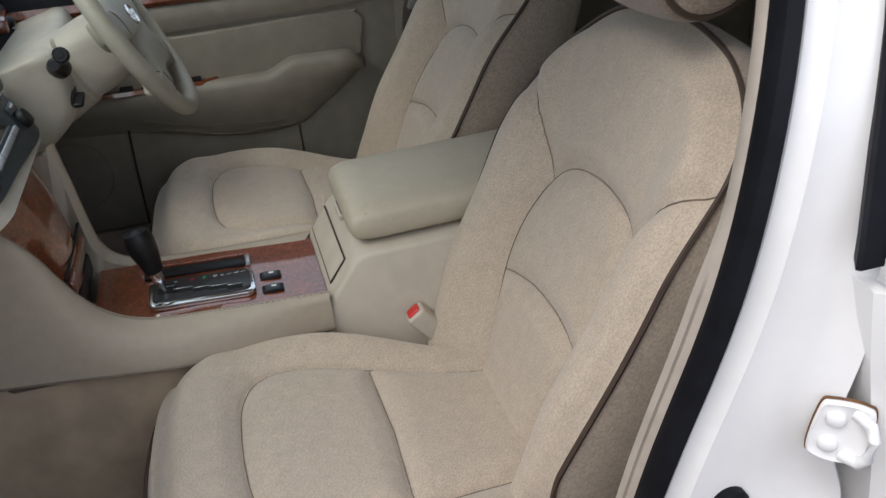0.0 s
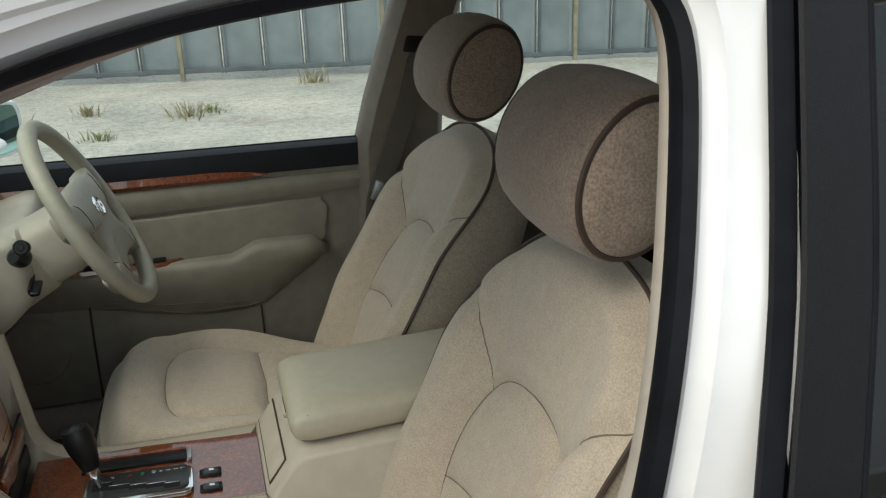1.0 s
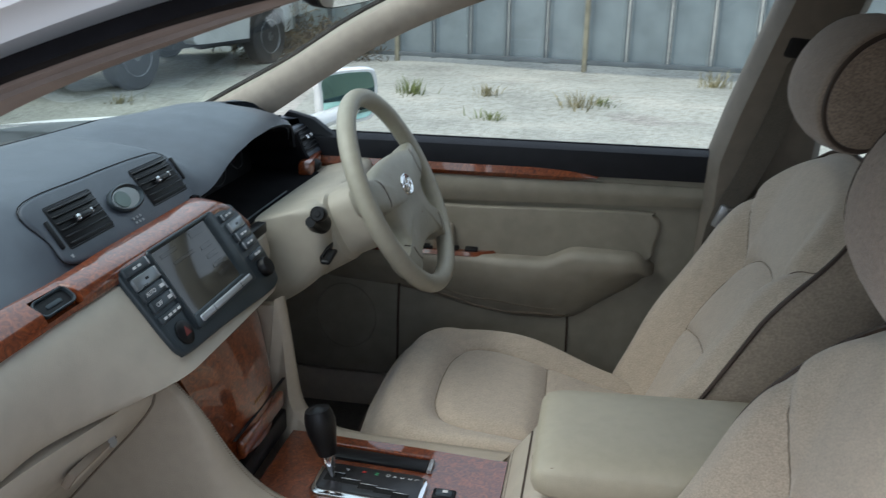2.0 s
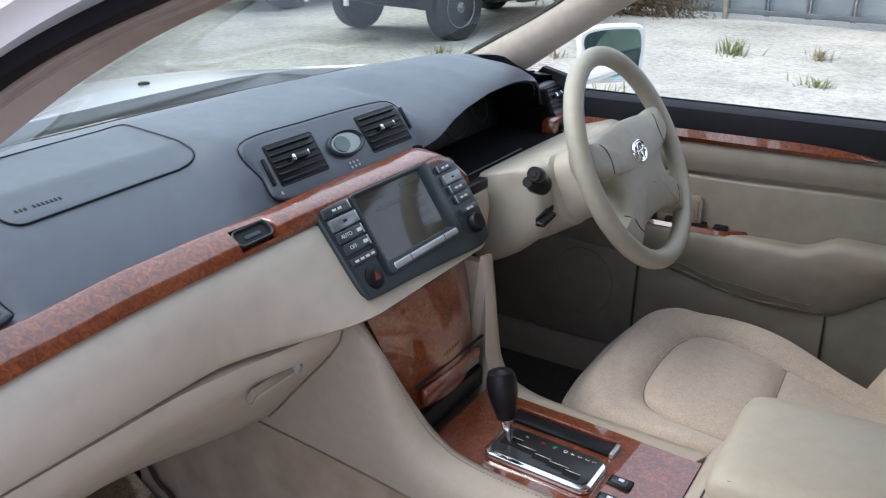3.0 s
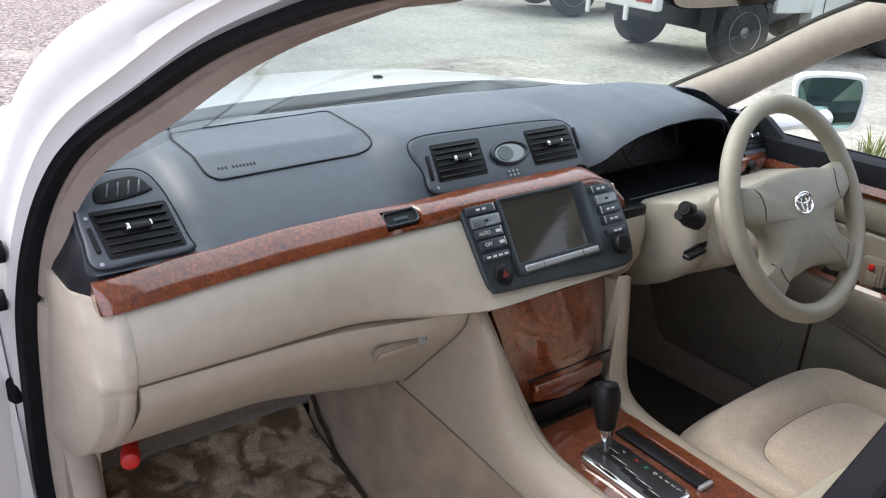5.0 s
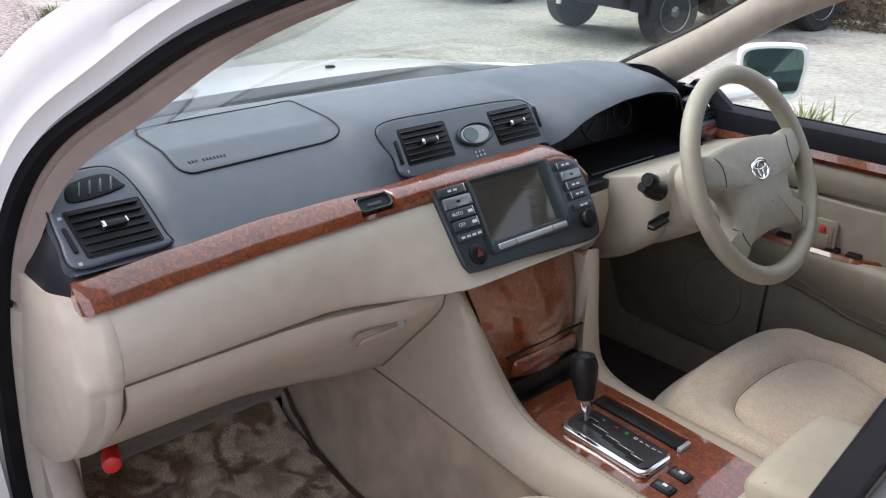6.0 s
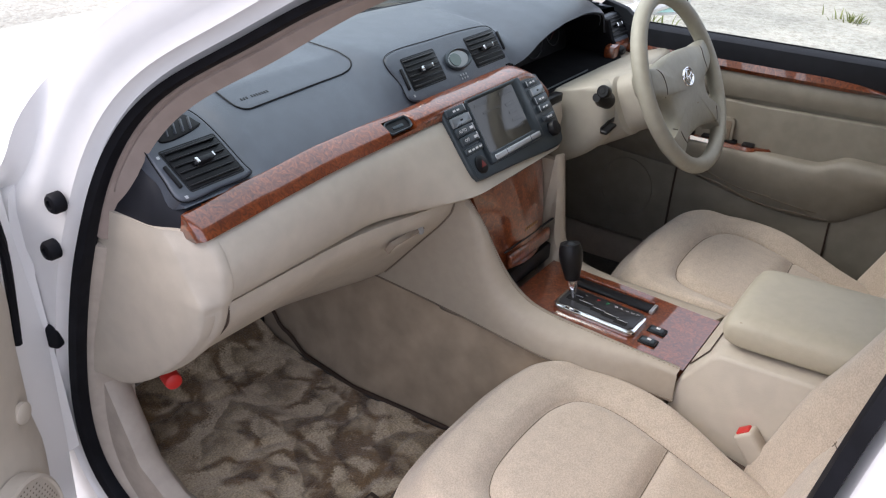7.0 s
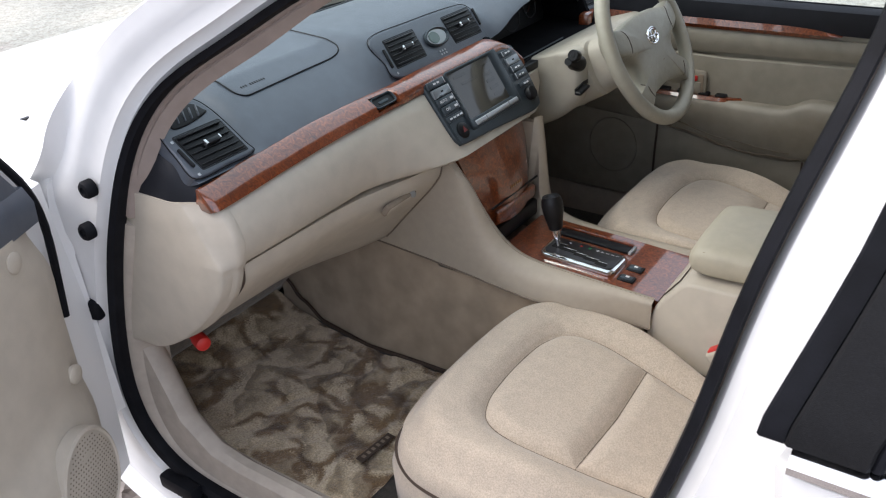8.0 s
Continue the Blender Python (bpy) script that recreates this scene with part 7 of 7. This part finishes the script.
def pile_nodes():
    nt = MAT.node_tree
    b = nt.nodes["Principled BSDF"]
    b.inputs["Roughness"].default_value = 0.95
    b.inputs["Sheen Weight"].default_value = 0.4
    co = nt.nodes.new("ShaderNodeTexCoord")
    n1, n2, n3, n4 = (nt.nodes.new("ShaderNodeTexNoise") for _ in range(4))
    for n, sc, dt in ((n1, 5.0, 3.0), (n2, 260.0, 2.0), (n3, 420.0, 1.0), (n4, 30.0, 4.0)):
        n.inputs["Scale"].default_value, n.inputs["Detail"].default_value = sc, dt
        nt.links.new(co.outputs["Object"], n.inputs["Vector"])
    bend = nt.nodes.new("ShaderNodeMix")
    bend.data_type, bend.blend_type = "RGBA", "LINEAR_LIGHT"
    bend.inputs[0].default_value = 0.17
    nt.links.new(co.outputs["Object"], bend.inputs[6])
    nt.links.new(n1.outputs["Color"], bend.inputs[7])
    cells = nt.nodes.new("ShaderNodeTexVoronoi")
    cells.feature = "SMOOTH_F1"
    cells.inputs["Smoothness"].default_value = 0.35
    cells.inputs["Scale"].default_value = 11.0
    nt.links.new(bend.outputs[2], cells.inputs["Vector"])
    # shading of each pile lobe, bright side to dark side, painted as colour
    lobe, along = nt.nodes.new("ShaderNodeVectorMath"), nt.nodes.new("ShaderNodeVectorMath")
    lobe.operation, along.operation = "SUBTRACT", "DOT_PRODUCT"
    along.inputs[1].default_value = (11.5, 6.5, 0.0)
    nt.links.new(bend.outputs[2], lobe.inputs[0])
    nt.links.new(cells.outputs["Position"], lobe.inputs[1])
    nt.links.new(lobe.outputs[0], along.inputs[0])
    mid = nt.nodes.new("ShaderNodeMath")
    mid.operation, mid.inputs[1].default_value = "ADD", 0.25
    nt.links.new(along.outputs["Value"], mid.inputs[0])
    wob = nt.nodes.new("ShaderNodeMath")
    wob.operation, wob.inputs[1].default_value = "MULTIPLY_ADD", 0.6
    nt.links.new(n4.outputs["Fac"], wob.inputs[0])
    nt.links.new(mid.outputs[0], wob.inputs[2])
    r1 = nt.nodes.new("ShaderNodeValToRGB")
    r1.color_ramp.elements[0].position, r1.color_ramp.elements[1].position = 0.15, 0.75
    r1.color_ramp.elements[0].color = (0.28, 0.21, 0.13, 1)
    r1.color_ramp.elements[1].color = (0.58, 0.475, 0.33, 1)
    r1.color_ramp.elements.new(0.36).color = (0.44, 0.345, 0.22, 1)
    mx = nt.nodes.new("ShaderNodeMix")
    mx.data_type, mx.blend_type = "RGBA", "OVERLAY"
    mx.inputs[0].default_value = 0.85
    nt.links.new(wob.outputs[0], r1.inputs[0])
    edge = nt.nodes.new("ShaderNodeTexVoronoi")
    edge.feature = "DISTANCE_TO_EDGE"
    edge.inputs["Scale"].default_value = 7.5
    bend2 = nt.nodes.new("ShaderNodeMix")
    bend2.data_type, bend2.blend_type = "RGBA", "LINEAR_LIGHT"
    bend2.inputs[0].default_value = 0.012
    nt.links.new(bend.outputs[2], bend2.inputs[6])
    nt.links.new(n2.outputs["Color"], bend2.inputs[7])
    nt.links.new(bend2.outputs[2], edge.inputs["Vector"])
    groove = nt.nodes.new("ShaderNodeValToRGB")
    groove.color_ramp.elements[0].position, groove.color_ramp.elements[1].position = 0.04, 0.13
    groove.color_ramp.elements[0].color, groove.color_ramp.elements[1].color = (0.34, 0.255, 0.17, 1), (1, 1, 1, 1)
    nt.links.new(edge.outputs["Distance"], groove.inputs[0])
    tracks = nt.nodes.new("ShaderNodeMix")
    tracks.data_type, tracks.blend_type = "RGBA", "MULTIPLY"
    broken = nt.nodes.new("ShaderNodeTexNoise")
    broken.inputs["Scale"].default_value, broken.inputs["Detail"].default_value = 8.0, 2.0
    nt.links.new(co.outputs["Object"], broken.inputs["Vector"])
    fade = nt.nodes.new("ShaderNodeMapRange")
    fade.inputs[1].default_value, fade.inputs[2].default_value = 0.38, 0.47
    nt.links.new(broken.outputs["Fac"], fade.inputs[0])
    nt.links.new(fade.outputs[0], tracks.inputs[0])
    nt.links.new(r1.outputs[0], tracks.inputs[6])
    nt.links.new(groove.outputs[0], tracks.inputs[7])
    nt.links.new(tracks.outputs[2], mx.inputs[6])
    nt.links.new(n2.outputs["Fac"], mx.inputs[7])
    nt.links.new(mx.outputs[2], b.inputs["Base Color"])
    bp = nt.nodes.new("ShaderNodeBump")
    bp.inputs["Strength"].default_value, bp.inputs["Distance"].default_value = 0.9, 0.003
    nt.links.new(n3.outputs["Fac"], bp.inputs["Height"])
    nt.links.new(bp.outputs[0], b.inputs["Normal"])


pile_nodes()
add_mat()
fl = thing("road_flare", "red road flare clipped under the dashboard", "flare")
fm = frame_at((-0.500, -0.672, 0.537), (0, 0, 1), (0.3, 0.9, 0.2))
part("tube", lathe([(0.011, -0.002), (0.0125, 0.0), (0.0125, 0.16), (0.011, 0.165)], fm @ pose(0, 0, -0.02), 24), RED, fl, "red plastic tube")
part("cap", lathe([(0.010, -0.026), (0.0145, -0.023), (0.0155, -0.019), (0.0155, 0.004)], fm, 24), RED, fl, "red plastic cap")


# ---- the far vehicles ----
TYRE = material("tyre_rubber", (0.03, 0.03, 0.032), 0.85, vary=0.3, scale=30, bump=0.4, bump_scale=90)
DUST = material("dusty_white", (0.62, 0.62, 0.61), 0.45, vary=0.08, scale=4, coat=0.1)
UNDER = material("chassis_black", (0.02, 0.02, 0.022), 0.8, vary=0.2)
LAMPRED = material("tail_lamp", (0.30, 0.03, 0.025), 0.25, vary=0.1)


def add_ute(where, heading, label):
    """A pick-up with a drop-side tray: local x to its front, y to its left."""
    ute = thing("pickup_truck", label, "pickup truck", group="parked pickups", at=where)
    m = pose(*where, 0, 0, heading)

    def box(name, size, c, mat, r=0.02, lab="", parent=None, turn=0):
        return part(name, rbox(size, r, 2, m @ pose(*c, 0, turn)), mat, parent or ute, lab)

    for x in (0.0, 2.32):
        for side in (-1, 1):
            wm = m @ frame_at((x, side * 0.76, 0.34), (1, 0, 0), (0, 0, side))
            tyre = part("wheel", lathe([(0.20, -0.10), (0.31, -0.105), (0.335, -0.08), (0.34, 0.0), (0.335, 0.08), (0.31, 0.105), (0.20, 0.10)], wm if side > 0 else wm, 36), TYRE, ute, "black tyre")
            s2 = 1 if (wm.to_3x3() @ Vector((0, 0, 1))).dot(m.to_3x3() @ Vector((0, side, 0))) > 0 else -1
            rim_ob = part("rim", lathe([(0.205, s2 * 0.09), (0.20, s2 * 0.105), (0.185, s2 * 0.085), (0.17, s2 * 0.06), (0.10, s2 * 0.075), (0.07, s2 * 0.09), (0.055, s2 * 0.10), (0.02, s2 * 0.10)], wm, 32), SILVER, tyre, "steel rim")
            for k in range(12):
                t = 2 * math.pi * k / 12
                part("hole", lathe([(0.015, 0), (0.015, 0.004)], wm @ pose(0.145 * math.cos(t), 0.145 * math.sin(t), s2 * 0.066), 8), UNDER, rim_ob)
    box("chassis", (3.6, 0.8, 0.16), (1.0, 0, 0.50), UNDER)
    box("rear_axle", (0.14, 1.4, 0.16), (0.0, 0, 0.36), UNDER, 0.05)
    box("fuel_tank", (0.7, 0.35, 0.22), (1.1, -0.5, 0.42), UNDER)
    tray = box("tray_floor", (2.3, 1.72, 0.10), (0.15, 0, 0.74), DUST, lab="white tray")
    for side in (-1, 1):
        box("side_board", (2.3, 0.05, 0.38), (0.15, side * 0.86, 0.96), DUST, 0.012, "white side board")
        box("mudguard", (0.75, 0.20, 0.05), (0.0, side * 0.76, 0.735), DUST, 0.02, "white mudguard")
        box("side_sill", (0.50, 0.06, 0.16), (0.66, side * 0.80, 0.60), DUST, 0.012, "white sill box")
        box("mud_flap", (0.012, 0.2, 0.24), (-0.42, side * 0.76, 0.46), UNDER, 0.004, "black mud flap")
    box("tailgate", (0.05, 1.72, 0.38), (-1.02, 0, 0.96), DUST, 0.012, "white tailgate")
    bumper = box("bumper", (0.10, 1.55, 0.16), (-1.04, 0, 0.62), DUST, 0.03, "white rear bumper")
    for side in (-1, 1):
        box("tail_lamp", (0.05, 0.24, 0.10), (-1.085, side * 0.60, 0.66), LAMPRED, 0.015, "red tail lamp", bumper)
        box("bracket", (0.03, 0.06, 0.26), (-1.07, side * 0.32, 0.54), DUST, 0.01, "white bracket")
    rings = []
    for x, zt, zb, w in ((0.92, 1.45, 0.40, 0.82), (0.96, 1.62, 0.36, 0.84), (1.4, 1.68, 0.35, 0.845), (1.90, 1.66, 0.35, 0.845), (1.94, 1.66, 0.62, 0.845), (2.10, 1.60, 0.74, 0.845), (2.50, 1.30, 0.74, 0.84), (2.68, 1.08, 0.62, 0.83), (2.72, 1.04, 0.36, 0.82), (2.95, 0.90, 0.38, 0.78), (3.0, 0.75, 0.42, 0.74)):
        rings.append([m @ Vector(p) for p in ((x, -w, zb), (x, -w, 0.95), (x, -w * (0.97 if zt < 1.2 else 0.82), zt - 0.03), (x, -w * 0.7, zt), (x, w * 0.7, zt), (x, w * (0.97 if zt < 1.2 else 0.82), zt - 0.03), (x, w, 0.95), (x, w, zb))])
    part("cab", loft(rings), DUST, ute, "white cab")
    for side in (-1, 1):
        part("side_window", loft([[m @ Vector((x, side * (0.845 - 0.22 * (z - 0.95) + o), z)) for x, z in ((1.10, 1.0), (2.15, 1.0), (1.90, 1.52), (1.12, 1.54))] for o in (-0.03, 0.012)]), DARKGLASS, ute, "dark side window")
        part("door_line", tube([m @ Vector((1.05, side * 0.846, z)) for z in (0.52, 0.75, 0.95)], 0.006, 5), UNDER, ute)
        part("step", rbox((0.9, 0.12, 0.05), 0.02, 2, m @ pose(1.45, side * 0.80, 0.33)), UNDER, ute, "black side step")
    return ute


add_ute((-5.03, 6.82, 0.0), 78, "white pickup truck with a drop-side tray parked on the lot")
add_ute((-8.60, 8.35, 0.0), 66, "white pickup truck parked further along the lot")


def add_tuft(where, n, height, seed):
    rnd = random.Random(seed)
    tuft = thing("grass_tuft", "tuft of green and straw-coloured grass on the lot", "grass", group="weeds on the lot", at=where)
    bm = bmesh.new()
    for _ in range(n):
        a, r = rnd.uniform(0, 6.28), abs(rnd.gauss(0, 0.10))
        bx, by = where[0] + r * math.cos(a), where[1] + r * math.sin(a)
        hgt, lean, w = height * rnd.uniform(0.3, 0.75), rnd.uniform(0.1, 0.5) * height, rnd.uniform(0.004, 0.009)
        d = Vector((math.cos(a + rnd.uniform(-1, 1)), math.sin(a + rnd.uniform(-1, 1)), 0))
        s = Vector((-d.y, d.x, 0)) * w
        p0 = Vector((bx, by, where[2] - 0.02))
        p1 = p0 + d * lean * 0.4 + Vector((0, 0, hgt * 0.6))
        p2 = p0 + d * lean + Vector((0, 0, hgt))
        vs = [bm.verts.new(q) for q in (p0 - s, p0 + s, p1 + s * 0.7, p2, p1 - s * 0.7)]
        bm.faces.new(vs)
    part("blade", bm, GRASS if seed % 2 else STRAW, tuft, smooth=False)


GRASS = material("grass", (0.17, 0.20, 0.06), 0.7, vary=0.4, scale=20)
DRYLEAF = material("dry_leaf", (0.13, 0.092, 0.045), 0.85, vary=0.5, scale=14)
STRAW = material("dry_grass", (0.33, 0.29, 0.16), 0.8, vary=0.4, scale=20)
for k, (x, y, n, hh) in enumerate(((0.13, 6.85, 60, 0.24), (-1.57, 7.2, 60, 0.26), (-0.8, 7.3, 45, 0.20), (0.35, 7.0, 40, 0.17), (1.5, 8.4, 60, 0.3), (-1.75, 4.5, 70, 0.28), (-2.9, 6.2, 40, 0.18), (-0.6, 6.0, 50, 0.14), (-3.3, 4.6, 50, 0.16), (2.8, 8.0, 50, 0.2), (-9.0, 3.0, 160, 0.35), (-9.6, 2.4, 120, 0.3), (-4.0, 5.9, 40, 0.2))):
    add_tuft((x, y, 0.0), n, hh, k)


def add_bush(where, size, seed):
    rnd = random.Random(seed)
    bush = thing("dry_bush", "dry brownish bush by the fence", "bush", group="bushes by the fence", at=where)
    bm = bmesh.new()
    for _ in range(900):
        p = Vector((rnd.gauss(0, 0.36), rnd.gauss(0, 0.30), abs(rnd.gauss(0.25, 0.22)))) * size + Vector(where)
        d = Vector((rnd.gauss(0, 1), rnd.gauss(0, 1), rnd.gauss(0.4, 1))).normalized() * 0.07 * size
        s = d.orthogonal().normalized() * 0.011 * size
        bm.faces.new([bm.verts.new(q) for q in (p - d, p + s, p + d, p - s)])
    part("foliage", bm, DRYLEAF, bush, smooth=False)
    stems = bmesh.new()
    for _ in range(14):
        a = rnd.uniform(0, 6.28)
        tube([Vector(where), Vector(where) + Vector((0.3 * math.cos(a), 0.3 * math.sin(a), 0.7)) * size], [0.015 * size, 0.004], 5, bm=stems)
    part("stem", stems, PIPING, bush)


for k, (x, y, sz) in enumerate(((-3.35, 9.55, 0.8), (-2.95, 9.6, 0.65), (-4.0, 9.7, 0.8))):
    add_bush((x, y, 0.0), sz, 40 + k)
